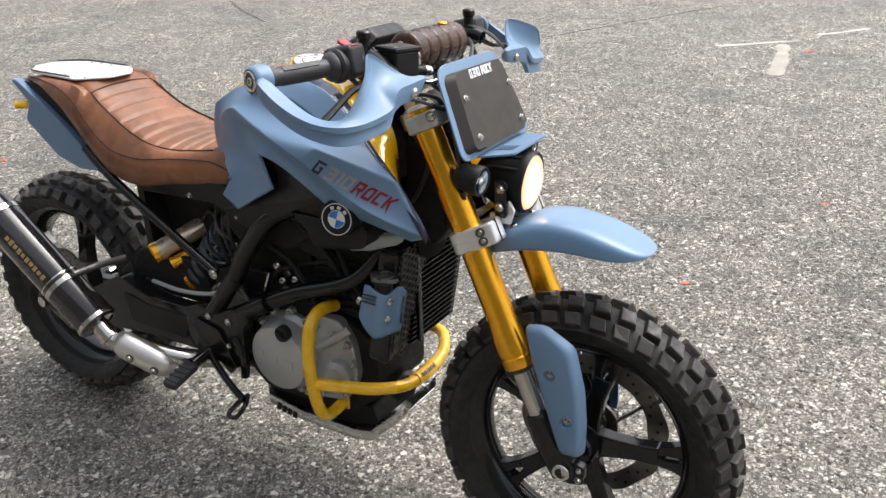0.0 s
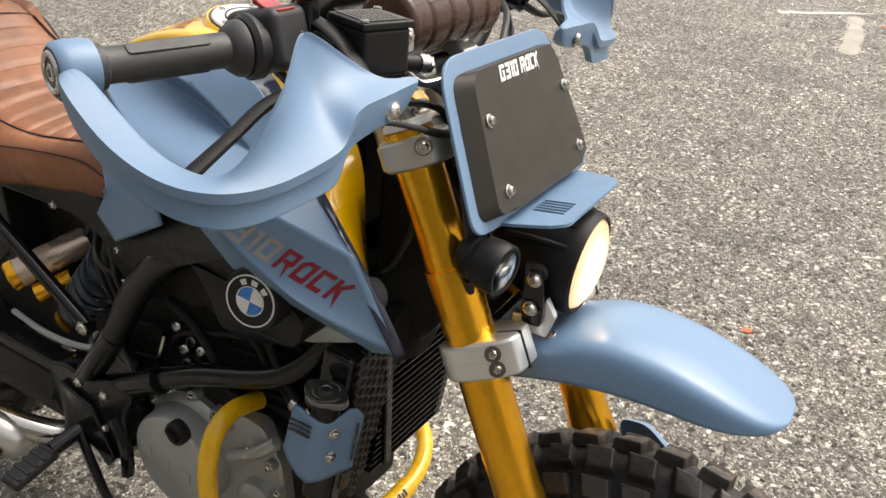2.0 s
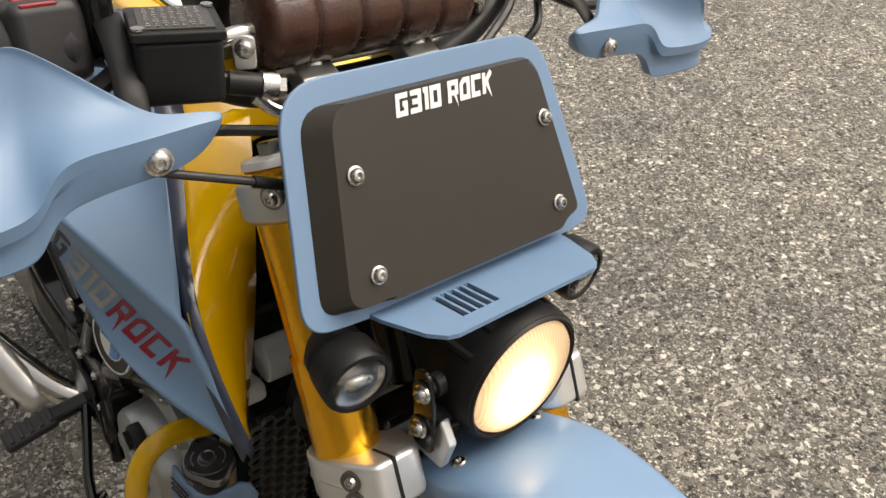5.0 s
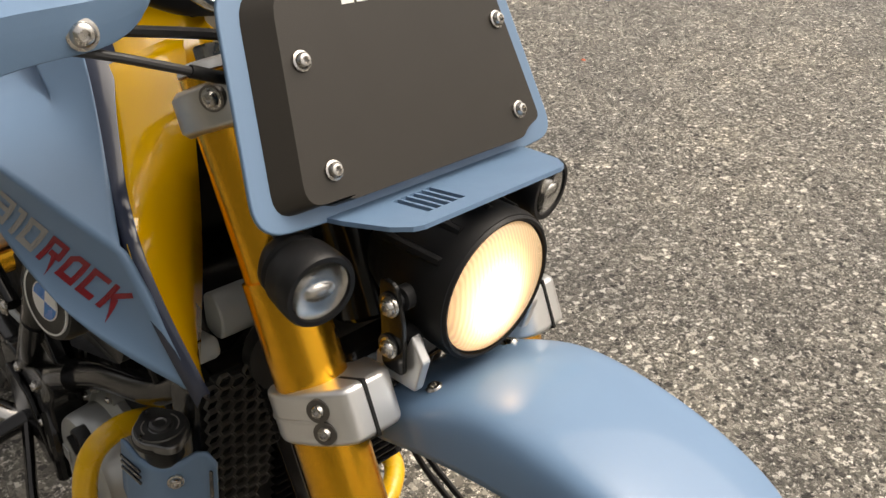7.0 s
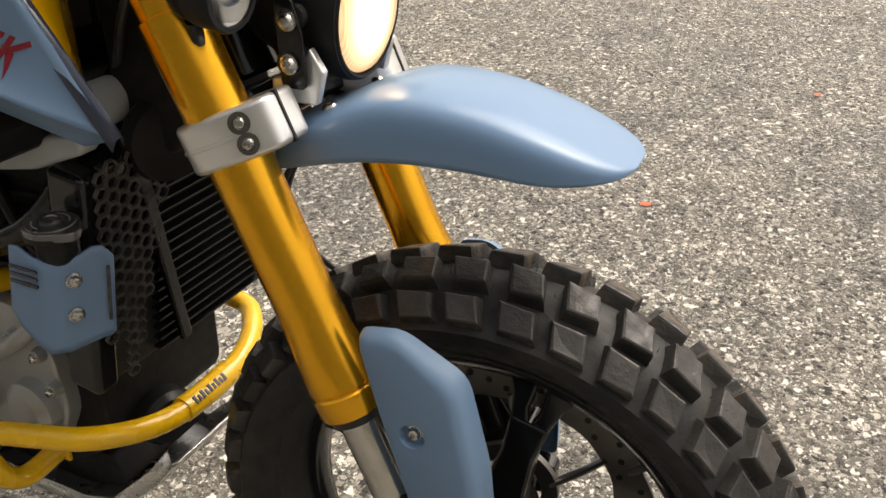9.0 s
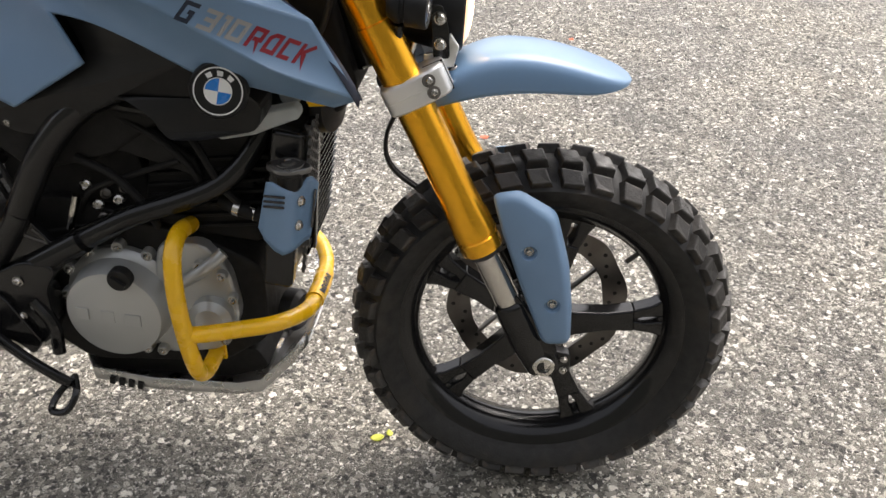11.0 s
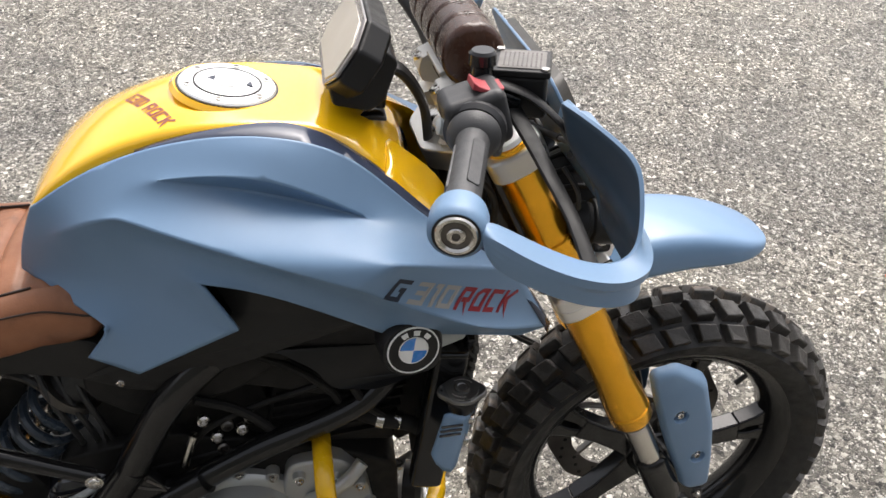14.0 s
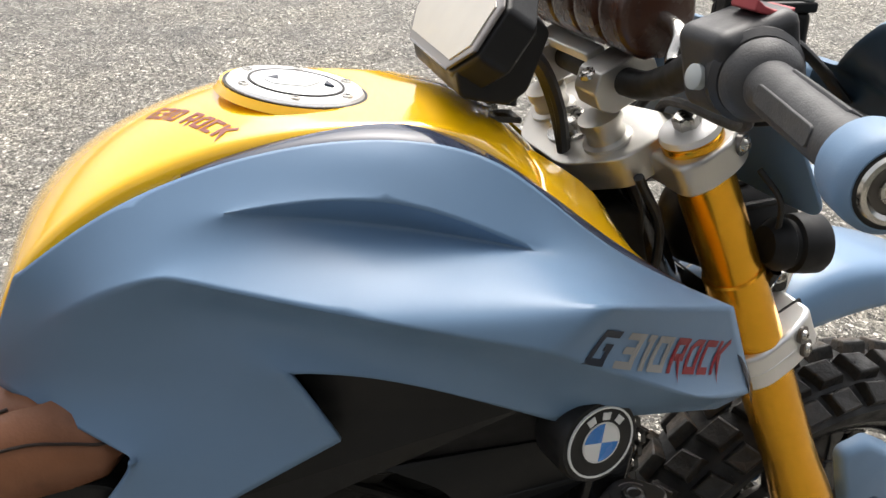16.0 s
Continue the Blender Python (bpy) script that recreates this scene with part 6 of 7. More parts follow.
# ---- shock absorber with coil spring and gas reservoir ----
A, B = Vector((-0.812, -0.050, 0.612)), Vector((-0.965, -0.050, 0.420))
shock = part("shock_absorber", tube([A, B], 0.014, 14, 1), M_STEEL, bike, "rear shock absorber with dusty blue coil spring")
ax = (B - A).normalized()
sd = ax.cross(Vector((0, 1, 0)))
coil = [A + ax * (0.035 + 0.16 * k / 96) + 0.036 * (math.cos(2 * math.pi * k / 16) * sd + math.sin(2 * math.pi * k / 16) * Vector((0, 1, 0))) for k in range(97)]
part("coil_spring", tube(coil, 0.0065, 8, 2), M_TEAL, shock)
part("spring_seat", lathe([(0.016, 0.0), (0.042, 0.0), (0.042, 0.012), (0.030, 0.020), (0.016, 0.022)], A + ax * 0.012, ax, 28), M_DARKSTEEL, shock)
part("spring_collar", lathe([(0.016, 0.0), (0.040, 0.0), (0.040, 0.014), (0.016, 0.016)], A + ax * 0.205, ax, 28), M_GOLD, shock)
part("shock_cap", lathe([(0.0, -0.024), (0.026, -0.022), (0.034, 0.0), (0.030, 0.02)], A + ax * 0.002, ax, 24), M_GRIP, shock)
r0 = Vector((-1.020, -0.105, 0.512))
rs = part("gas_reservoir", tube([r0, r0 + Vector((0.055, 0.10, 0.045))], 0.024, 24, 1), M_BRONZE, bike, "gold and silver shock gas reservoir")
rd = Vector((0.055, 0.10, 0.045)).normalized()
part("reservoir_cap", lathe([(0.0, -0.009), (0.023, -0.009), (0.0255, -0.006), (0.0255, 0.006)], r0, rd, 28), M_GOLD, rs, smooth=30)
for k in range(7):
    a = 2 * math.pi * k / 6
    p = Vector((0, 0, 0)) if k == 6 else 0.013 * (math.cos(a) * rd.cross(Vector((0, 0, 1))).normalized() + math.sin(a) * rd.cross(rd.cross(Vector((0, 0, 1)))).normalized())
    part("cap_dimple", lathe([(0.0028, 0), (0.0028, 0.0008), (0, 0.0008)], r0 - rd * 0.0092 + p, -rd, 8), M_DARKSTEEL, rs)
part("adjuster", tube([Vector((-0.985, -0.095, 0.487)), Vector((-0.955, -0.05, 0.507))], 0.016, 18, 1), M_GOLD, rs)
part("reservoir_hose", tube([r0 + rd * 0.11, (-0.93, -0.02, 0.60), (-0.88, -0.05, 0.62), (-0.85, -0.06, 0.60)], 0.006, 8), M_GRIP, rs)
for k, x in enumerate((-0.838, -0.818, -0.800)):
    part("loose_hose", tube([(x - 0.02, -0.06, 0.645), (x, -0.085, 0.60), (x + 0.012, -0.08, 0.545), (x + 0.01, -0.06, 0.50)], 0.0042, 8), M_GRIP, bike, "thin black vent hose beside the shock")

# ---- engine ----
eng = part("engine", prism(rounded([(-0.80, 0.46), (-0.62, 0.50), (-0.50, 0.47), (-0.42, 0.43), (-0.42, 0.30), (-0.50, 0.245), (-0.72, 0.235), (-0.80, 0.30)], 0.02, 3), -0.088, 0.10), M_SOOT, bike, "single-cylinder engine with grey clutch cover", bevel=0.008)
part("cylinder", prism(rounded([(-0.60, 0.48), (-0.57, 0.62), (-0.43, 0.66), (-0.42, 0.46)], 0.01, 2), -0.072, 0.072), M_SOOT, eng, bevel=0.006)
for k in range(7):
    z = 0.488 + 0.018 * k
    part("cooling_fin", box((0.175, 0.160, 0.005), Matrix.Translation((-0.508 + 0.004 * k, 0, z)) @ Matrix.Rotation(radians(-6), 4, "Y")), M_SOOT, eng, bevel=0.001, segments=1)
part("cylinder_head", prism(rounded([(-0.59, 0.615), (-0.56, 0.700), (-0.42, 0.715), (-0.40, 0.640), (-0.43, 0.610)], 0.014, 3), -0.078, 0.078), M_SOOT, eng, bevel=0.008)
cc = Vector((-0.637, -0.088, 0.364))
part("clutch_cover", lathe([(0.090, 0.0), (0.090, 0.010), (0.085, 0.016), (0.0785, 0.020), (0.0745, 0.050), (0.0715, 0.056), (0.054, 0.0600), (0.0, 0.0612)], cc, (0, -1, 0), 64), M_COVER, eng, "dusty grey clutch cover with a raised plain bar", smooth=28)
plug = lathe([(0.018, 0.052), (0.018, 0.064), (0.0165, 0.067), (0.0, 0.067)], Vector((-0.614, -0.088, 0.432)), (0, -1, 0), 28)
box((0.024, 0.006, 0.0055), Matrix.Translation((-0.614, -0.158, 0.432)) @ Matrix.Rotation(radians(35), 4, "Y"), plug)
part("filler_plug", plug, M_BLACK, eng, "black oil filler plug", smooth=30)
for k in range(3):
    w = (0.018, 0.020, 0.024)[k]
    part("raised_mark", box((w, 0.002, 0.020), Matrix.Translation((-0.682 + 0.038 * k, -0.1495, 0.368 - 0.004 * k)) @ Matrix.Rotation(radians(3), 4, "Y")), M_COVER, eng, bevel=0.0006)
ang = (88, 118, 148, 178, 210, 244, 282, 310, 338, 8, 34, 60)
for a in ang:
    p = cc + Vector((0.0925 * math.cos(radians(a)), 0, 0.0925 * math.sin(radians(a))))
    part("bolt_boss", lathe([(0.010, 0.0), (0.009, 0.014), (0.0, 0.014)], p, (0, -1, 0), 12), M_COVER, eng)
    bolt(p + Vector((0, -0.0145, 0)), (0, -1, 0), 0.0045, eng)
part("side_casting", prism(rounded([(-0.57, 0.47), (-0.50, 0.475), (-0.465, 0.43), (-0.455, 0.35), (-0.49, 0.285), (-0.58, 0.272), (-0.60, 0.30)], 0.02, 3), -0.108, -0.080), M_COVER, eng, bevel=0.005)
part("water_pump", lathe([(0.034, 0.0), (0.033, 0.018), (0.022, 0.026), (0.0, 0.028)], (-0.497, -0.106, 0.352), (0, -1, 0), 28), M_COVER, eng, smooth=30)
part("pump_spout", tube([(-0.545, -0.115, 0.405), (-0.510, -0.122, 0.430), (-0.486, -0.118, 0.448), (-0.470, -0.108, 0.462)], 0.0095, 14), M_COVER, eng)
for x, z in ((-0.555, 0.45), (-0.475, 0.425), (-0.462, 0.385), (-0.482, 0.31), (-0.545, 0.292), (-0.585, 0.283), (-0.508, 0.44), (-0.53, 0.35)):
    part("bolt_boss", lathe([(0.009, 0.0), (0.008, 0.010), (0, 0.010)], (x, -0.108, z), (0, -1, 0), 12), M_COVER, eng)
    bolt((x, -0.1185, z), (0, -1, 0), 0.0042, eng)
part("oil_filter_cover", lathe([(0.034, 0.0), (0.034, 0.020), (0.028, 0.028), (0.0, 0.03)], (-0.405, -0.03, 0.318), (1, -0.25, 0), 28), M_BLACK, eng, smooth=30)
part("sump", prism(rounded([(-0.74, 0.255), (-0.45, 0.262), (-0.43, 0.225), (-0.50, 0.20), (-0.72, 0.20)], 0.012, 3), -0.07, 0.07), M_SOOT, eng, bevel=0.006)
# intake side: throttle body, wiring and bits between frame and cylinder
part("throttle_body", tube([(-0.60, -0.02, 0.60), (-0.68, -0.02, 0.615)], 0.032, 18, 1), M_DARKSTEEL, bike, "throttle body and intake rubber behind the cylinder")
part("airbox", prism(rounded([(-0.50, 0.74), (-0.50, 0.68), (-0.62, 0.60), (-0.74, 0.57), (-0.80, 0.62), (-0.78, 0.72), (-0.70, 0.80)], 0.02, 3), -0.095, 0.095), M_SOOT, bike, "black plastic airbox", bevel=0.008)
# added block: stops light from the far side reaching the gearbox top
part("cylinder_block", prism(rounded([(-0.80, 0.49), (-0.80, 0.60), (-0.60, 0.62), (-0.575, 0.49)], 0.015, 3), -0.066, 0.070), M_SOOT, bike, "added black block that keeps the engine bay dark", bevel=0.006)
part("gearbox_shell", prism(rounded([(-0.86, 0.50), (-0.72, 0.53), (-0.60, 0.50), (-0.62, 0.42), (-0.86, 0.36)], 0.02, 3), -0.085, 0.085), M_SOOT, bike, "black gearbox casing", bevel=0.01)
for k, (x, z) in enumerate(((-0.655, 0.520), (-0.640, 0.540), (-0.622, 0.530), (-0.610, 0.550), (-0.668, 0.552), (-0.650, 0.500))):
    part("connector", lathe([(0.008, 0), (0.008, 0.008), (0.005, 0.010), (0.0045, 0.004), (0, 0.004)], (x, -0.086, z), (0.2, -1, 0.2), 14), M_DARKSTEEL if k % 2 else M_BOLT, bike, "small metal connector on the engine top")
for k, pts in enumerate(([(-0.69, -0.08, 0.50), (-0.66, -0.095, 0.545), (-0.60, -0.09, 0.57), (-0.52, -0.095, 0.60)], [(-0.60, -0.09, 0.66), (-0.54, -0.10, 0.63), (-0.50, -0.10, 0.585), (-0.49, -0.09, 0.53)], [(-0.52, -0.09, 0.67), (-0.485, -0.105, 0.62), (-0.462, -0.105, 0.57), (-0.44, -0.10, 0.54)], [(-0.67, -0.10, 0.60), (-0.62, -0.10, 0.575), (-0.58, -0.10, 0.53), (-0.57, -0.09, 0.49)])):
    part("wiring_loom", tube(pts, 0.0045 + 0.0006 * k, 8), M_SOOT, bike, "black wiring loom along the cylinder")
part("cable_guide", tube([(-0.70, -0.10, 0.485), (-0.68, -0.10, 0.54)], 0.006, 10, 1), M_STEEL, bike, "bright metal cable end")
part("cam_cover_bracket", prism(rounded([(-0.46, 0.672), (-0.34, 0.700), (-0.335, 0.682), (-0.40, 0.655), (-0.45, 0.645)], 0.006, 2), -0.125, -0.10), M_GREYPLASTIC, bike, "pale blue-grey coolant pipe under the shroud", bevel=0.005)
part("coolant_bottle", prism(rounded([(-0.370, 0.690), (-0.370, 0.728), (-0.352, 0.732), (-0.338, 0.716), (-0.342, 0.690)], 0.010, 3), -0.096, -0.058), M_GREYPLASTIC, bike, "translucent white expansion bottle", bevel=0.008, segments=3)

# added filler that keeps the space between engine and radiator dark
part("radiator_duct", prism(rounded([(-0.455, 0.690), (-0.335, 0.705), (-0.352, 0.60), (-0.375, 0.47), (-0.42, 0.44), (-0.445, 0.55)], 0.012, 2), -0.060, 0.060), M_SOOT, bike, "added black block that darkens the gap behind the radiator", bevel=0.005)
pipe = part("coolant_pipe", tube([(-0.470, -0.085, 0.535), (-0.440, -0.098, 0.530), (-0.405, -0.100, 0.520), (-0.385, -0.098, 0.500)], 0.011, 14), M_SOOT, bike, "black coolant pipe with steel clamps")
for x, z in ((-0.447, 0.5315), (-0.425, 0.5265)):
    part("hose_clamp", tube([(x, -0.0965, z), (x + 0.009, -0.0985, z - 0.002)], 0.0128, 18, 1), M_STEEL, pipe)

# ---- radiator with honeycomb guard ----
RAD = Matrix.Translation((-0.368, 0, 0.545)) @ Matrix.Rotation(radians(8), 4, "Y")
rad = part("radiator", box((0.030, 0.215, 0.235), RAD), M_BLACK, bike, "black radiator with a honeycomb guard", bevel=0.003)
for s in (-1, 1):
    part("side_tank", box((0.044, 0.030, 0.245), RAD @ Matrix.Translation((-0.002, s * 0.120, 0))), M_FRAME, rad, bevel=0.008)
bm = bmesh.new()
for k in range(18):
    box((0.010, 0.170, 0.0022), RAD @ Matrix.Translation((0.021, 0.03, -0.108 + 0.0125 * k)), bm)
part("slat", bm, M_FRAME, rad, kind="stuff")
part("guard_post", box((0.010, 0.014, 0.235), RAD @ Matrix.Translation((0.025, -0.045, 0)) @ Matrix.Rotation(radians(14), 4, "X")), M_FRAME, rad, bevel=0.002)
bm = bmesh.new()
hx = 0.0125
for i in range(7):
    for j in range(17):
        cy, cz = -0.121 + hx * 0.98 * i, -0.105 + hx * 1.13 * j + (hx * 0.565 if i % 2 else 0)
        if cy > -0.066 + 0.25 * cz or (cy < -0.100 and cz < -0.050):
            continue
        c = [RAD @ Vector((0.030, cy + r * math.cos(math.pi / 3 * k), cz + r * math.sin(math.pi / 3 * k))) for r in (hx * 0.61, hx * 0.505) for k in range(6)]
        d = [RAD @ Vector((0.026, cy + r * math.cos(math.pi / 3 * k), cz + r * math.sin(math.pi / 3 * k))) for r in (hx * 0.61, hx * 0.505) for k in range(6)]
        f, g = [bm.verts.new(p) for p in c], [bm.verts.new(p) for p in d]
        for k in range(6):
            q = (k + 1) % 6
            bm.faces.new((f[k], f[q], f[6 + q], f[6 + k]))
            bm.faces.new((f[6 + k], f[6 + q], g[6 + q], g[6 + k]))
            bm.faces.new((f[q], f[k], g[k], g[q]))
part("honeycomb", bm, M_HEX, rad, "black honeycomb radiator guard", smooth=0, kind="stuff")
part("guard_top_rail", box((0.012, 0.235, 0.016), RAD @ Matrix.Translation((0.022, 0, 0.122))), M_FRAME, rad, bevel=0.003)
# filler neck and pressure cap
NK = Vector((-0.347, -0.159, 0.5925))
nk = part("radiator_neck", lathe([(0.010, 0.002), (0.0125, 0.004), (0.0165, 0.010), (0.017, 0.026), (0.024, 0.030), (0.024, 0.034)], NK, (0, 0, 1), 28), M_BLACK, bike, "black coolant filler neck with a steel pressure cap", smooth=35)
cp = []
for k in range(64):
    a = 2 * math.pi * k / 64
    r = 0.0236 + 0.0072 * max(0.0, math.cos(2 * a)) ** 2.5
    cp.append((r * math.cos(a), r * math.sin(a)))
capm = Matrix.Translation(NK + Vector((0, 0, 0.034))) @ Matrix.Rotation(radians(-6), 4, "Z")
part("pressure_cap", prism(cp, -0.003, 0.0055, capm, shrink=0.98), M_CAST_PALE, nk, bevel=0.002, segments=2)
part("cap_step", lathe([(0.0205, 0.005), (0.0200, 0.0068), (0.0110, 0.0070), (0.0100, 0.0060), (0.0092, 0.0064), (0.0088, 0.0092), (0.0060, 0.0102), (0.0050, 0.0090), (0, 0.0088)], NK + Vector((0, 0, 0.034)), (0, 0, 1), 40), M_CAST_PALE, nk, smooth=28)
bm = bmesh.new()
for k in list(range(-4, 5)) + list(range(14, 21)):
    box((0.0011, 0.0021, 0.0005), capm @ Matrix.Rotation(radians(10 * k + 80), 4, "Z") @ Matrix.Translation((0.0152, 0, 0.0069)), bm)
part("cap_print", bm, M_SATIN, nk, "band of unreadable print", kind="stuff")
# blue guard plate with three slots
gp = bmesh.new()
# rows run from the upper edge to the lower one, across the bend from the outer face to the flange
cols = [((-0.372, -0.1835, 0.6165), (-0.388, -0.1840, 0.550)), ((-0.364, -0.1825, 0.6165), (-0.382, -0.1830, 0.532)), ((-0.352, -0.1795, 0.6070), (-0.371, -0.1795, 0.513)), ((-0.344, -0.1735, 0.6005), (-0.3620, -0.1750, 0.5035)), ((-0.3375, -0.1650, 0.5985), (-0.353, -0.1640, 0.5025)), ((-0.3320, -0.1520, 0.6005), (-0.346, -0.1480, 0.504)), ((-0.3285, -0.1395, 0.6045), (-0.3405, -0.1350, 0.505)), ((-0.323, -0.1325, 0.6035), (-0.337, -0.1290, 0.505)), ((-0.3165, -0.1285, 0.5930), (-0.3335, -0.1255, 0.510))]
grid = []
for up, dn in cols:
    grid.append([gp.verts.new(Vector(up).lerp(Vector(dn), f)) for f in (0, 0.08, 0.25, 0.5, 0.75, 0.92, 1)])
for ca, cb_ in zip(grid, grid[1:]):
    for k in range(6):
        gp.faces.new((ca[k], cb_[k], cb_[k + 1], ca[k + 1]))
gd = part("radiator_side_guard", gp, M_BLUE, bike, "bent blue sheet guard with three slots and two bolts", thick=0.003, smooth=50)
for k in range(3):
    part("guard_slot", prism(rounded([(-0.014, -0.0016), (-0.014, 0.0016), (0.014, 0.0016), (0.014, -0.0016)], 0.0012, 2), 0.0006, 0.0022, on_plane((-0.3625 - 0.0012 * k, -0.1825, 0.596 - 0.0075 * k), (1, 0.14, -0.12), (0, 0, 1))), M_GLOSSBLACK, gd)
for z in (0.574, 0.537):
    bolt((-0.3345 - 0.16 * (0.574 - z), -0.1590, z + 0.005), (0.92, -0.45, 0), 0.0050, gd)
part("guard_slot", prism(rounded([(-0.030, -0.0016), (-0.030, 0.0016), (0.030, 0.0016), (0.030, -0.0016)], 0.0012, 2), 0.0012, 0.0024, on_plane((-0.3258, -0.1312, 0.555), (0.15, 0, 0.99), (-0.9, -0.6, 0.1))), M_GLOSSBLACK, gd)

# ---- yellow crash bars ----
for s in (-1, 1):
    cb = part("crash_bar", tube([(-0.522, s * 0.085, 0.494), (-0.521, s * 0.135, 0.505), (-0.520, s * 0.170, 0.485), (-0.517, s * 0.186, 0.43), (-0.514, s * 0.182, 0.355), (-0.512, s * 0.166, 0.29), (-0.511, s * 0.138, 0.264), (-0.506, s * 0.095, 0.270)], 0.0128, 18), M_BAR, bike, "glossy yellow tubular crash bar")
    part("cross_tube", tube([(-0.513, s * 0.180, 0.362), (-0.487, s * 0.169, 0.359), (-0.445, s * 0.156, 0.3605), (-0.405, s * 0.143, 0.362), (-0.380, s * 0.118, 0.357), (-0.364, s * 0.084, 0.349), (-0.358, s * 0.050, 0.343), (-0.356, s * 0.012, 0.342)], 0.0128, 18), M_BAR, cb)
    part("bar_flange", box((0.03, 0.006, 0.03), Matrix.Translation((-0.506, s * 0.093, 0.272))), M_BAR, cb, bevel=0.002)
    if s < 0:
        part("sleeve", tube([(-0.3575, -0.040, 0.3427), (-0.3560, 0.0, 0.342), (-0.3575, 0.040, 0.3427)], 0.0152, 20, 3), M_BAR, cb)
        bm = bmesh.new()
        face = Matrix.Rotation(radians(-48), 4, "Y")
        for k in range(9):
            box((0.0012, 0.0036, 0.0100 - 0.0025 * (k % 2)), Matrix.Translation((-0.3565, -0.029 + 0.0060 * k, 0.3423)) @ face @ Matrix.Translation((0.0152, 0, -0.001 * (k % 2))), bm)
        part("sleeve_mark", bm, M_NAVY, cb, "dark printed marks on the sleeve", kind="stuff")

# ---- skid plate ----
rows = []
for x, z, w in ((-0.745, 0.225, 0.060), (-0.722, 0.192, 0.090), (-0.62, 0.186, 0.100), (-0.48, 0.182, 0.095), (-0.445, 0.184, 0.086), (-0.392, 0.236, 0.072), (-0.368, 0.270, 0.062)):
    rows.append([(x, -w, z + 0.028), (x, -w * 0.97, z + 0.004), (x, -w * 0.8, z), (x, w * 0.8, z), (x, w * 0.97, z + 0.004), (x, w, z + 0.028)])
sk = part("skid_plate", skin(rows, closed=False), M_SKID, bike, "brushed aluminium engine skid plate with slots", thick=0.003, smooth=20)
for k in range(4):
    part("skid_slot", box((0.009, 0.006, 0.014), Matrix.Translation((-0.690 + 0.016 * k, -0.0945 - 0.0012 * k, 0.200 - 0.0015 * k)) @ Matrix.Rotation(0.2, 4, "Y")), M_BLACK, sk)


# ---- foot controls ----
peg = part("foot_peg", box((0.038, 0.078, 0.018), Matrix.Translation((-0.845, -0.230, 0.304)) @ Matrix.Rotation(radians(14), 4, "X")), M_GRIP, bike, "black rubber rider foot peg", bevel=0.007, segments=3)
for k in range(5):
    part("peg_rib", box((0.034, 0.006, 0.004), Matrix.Translation((-0.845, -0.202 - 0.014 * k, 0.3205 - 0.0035 * k)) @ Matrix.Rotation(radians(14), 4, "X")), M_GRIP, peg, bevel=0.001)
part("peg_hanger", tube([(-0.835, -0.140, 0.330), (-0.842, -0.195, 0.315)], 0.013, 12, 1), M_FRAME, peg)
ped = part("brake_pedal", tube([(-0.838, -0.150, 0.326), (-0.78, -0.172, 0.300), (-0.73, -0.190, 0.285), (-0.695, -0.198, 0.272)], 0.0075, 10, flat=1.3), M_FRAME, bike, "black steel rear brake pedal")
part("pedal_tip", tube([(-0.700, -0.180, 0.274), (-0.688, -0.205, 0.262), (-0.700, -0.222, 0.240), (-0.725, -0.218, 0.236), (-0.722, -0.196, 0.250), (-0.700, -0.182, 0.272)], 0.0055, 8), M_FRAME, ped)
part("pivot_bolt", lathe([(0.0095, 0), (0.0095, 0.006), (0.007, 0.008), (0, 0.008)], (-0.838, -0.150, 0.326), (0, -1, 0), 18), M_BOLT, ped)
hanger = part("foot_hanger", prism(rounded([(-0.872, 0.405), (-0.80, 0.39), (-0.755, 0.31), (-0.775, 0.285), (-0.80, 0.31), (-0.87, 0.315)], 0.008, 2), -0.152, -0.143), M_FRAME, bike, "black foot control hanger plate", bevel=0.003)
part("lower_lug", tube([(-0.76, -0.14, 0.38), (-0.735, -0.145, 0.34), (-0.737, -0.145, 0.29)], 0.010, 10), M_FRAME, bike, "black steel lug below the pivot plate")

# side stand on the far side: it bears on the ground
stand = part("side_stand", tube([(-0.72, 0.10, 0.25), (-0.73, 0.17, 0.14), (-0.74, 0.222, 0.022)], 0.012, 12, 3), M_FRAME, bike, "black side stand, folded out")
part("stand_foot", box((0.05, 0.035, 0.008), Matrix.Translation((-0.745, 0.225, 0.019)) @ Matrix.Rotation(radians(3.8), 4, "X")), M_FRAME, stand, bevel=0.003)

# ---- exhaust ----
e0, e1 = Vector((-1.085, -0.238, 0.368)), Vector((-1.40, -0.262, 0.632))
ed = (e1 - e0).normalized()
can = part("exhaust_silencer", lathe([(0.022, -0.002), (0.040, 0.0), (0.0455, 0.012), (0.0455, 0.37), (0.040, 0.39), (0.02, 0.395), (0.018, 0.36)], e0, ed, 40), M_CARBON, bike, "dark carbon exhaust silencer with steel bands", smooth=35)
for h, w in ((0.006, 0.010), (0.115, 0.012), (0.135, 0.004), (0.335, 0.014)):
    part("steel_band", lathe([(0.0450, h), (0.0472, h + 0.001), (0.0472, h + w), (0.0450, h + w + 0.001)], e0, ed, 40), M_STEEL, can, smooth=30)
side = ed.cross(Vector((0, 1, 0))).normalized()
bm = bmesh.new()
out = Vector((0.30, -1.0, 0.45))
out = (out - ed * out.dot(ed)).normalized()
for k in range(10):
    box((0.0095, 0.0120 - 0.003 * (k % 2), 0.0012), on_plane(e0 + ed * (0.155 + 0.0135 * k) + out * 0.0457, ed, out.cross(ed)), bm)
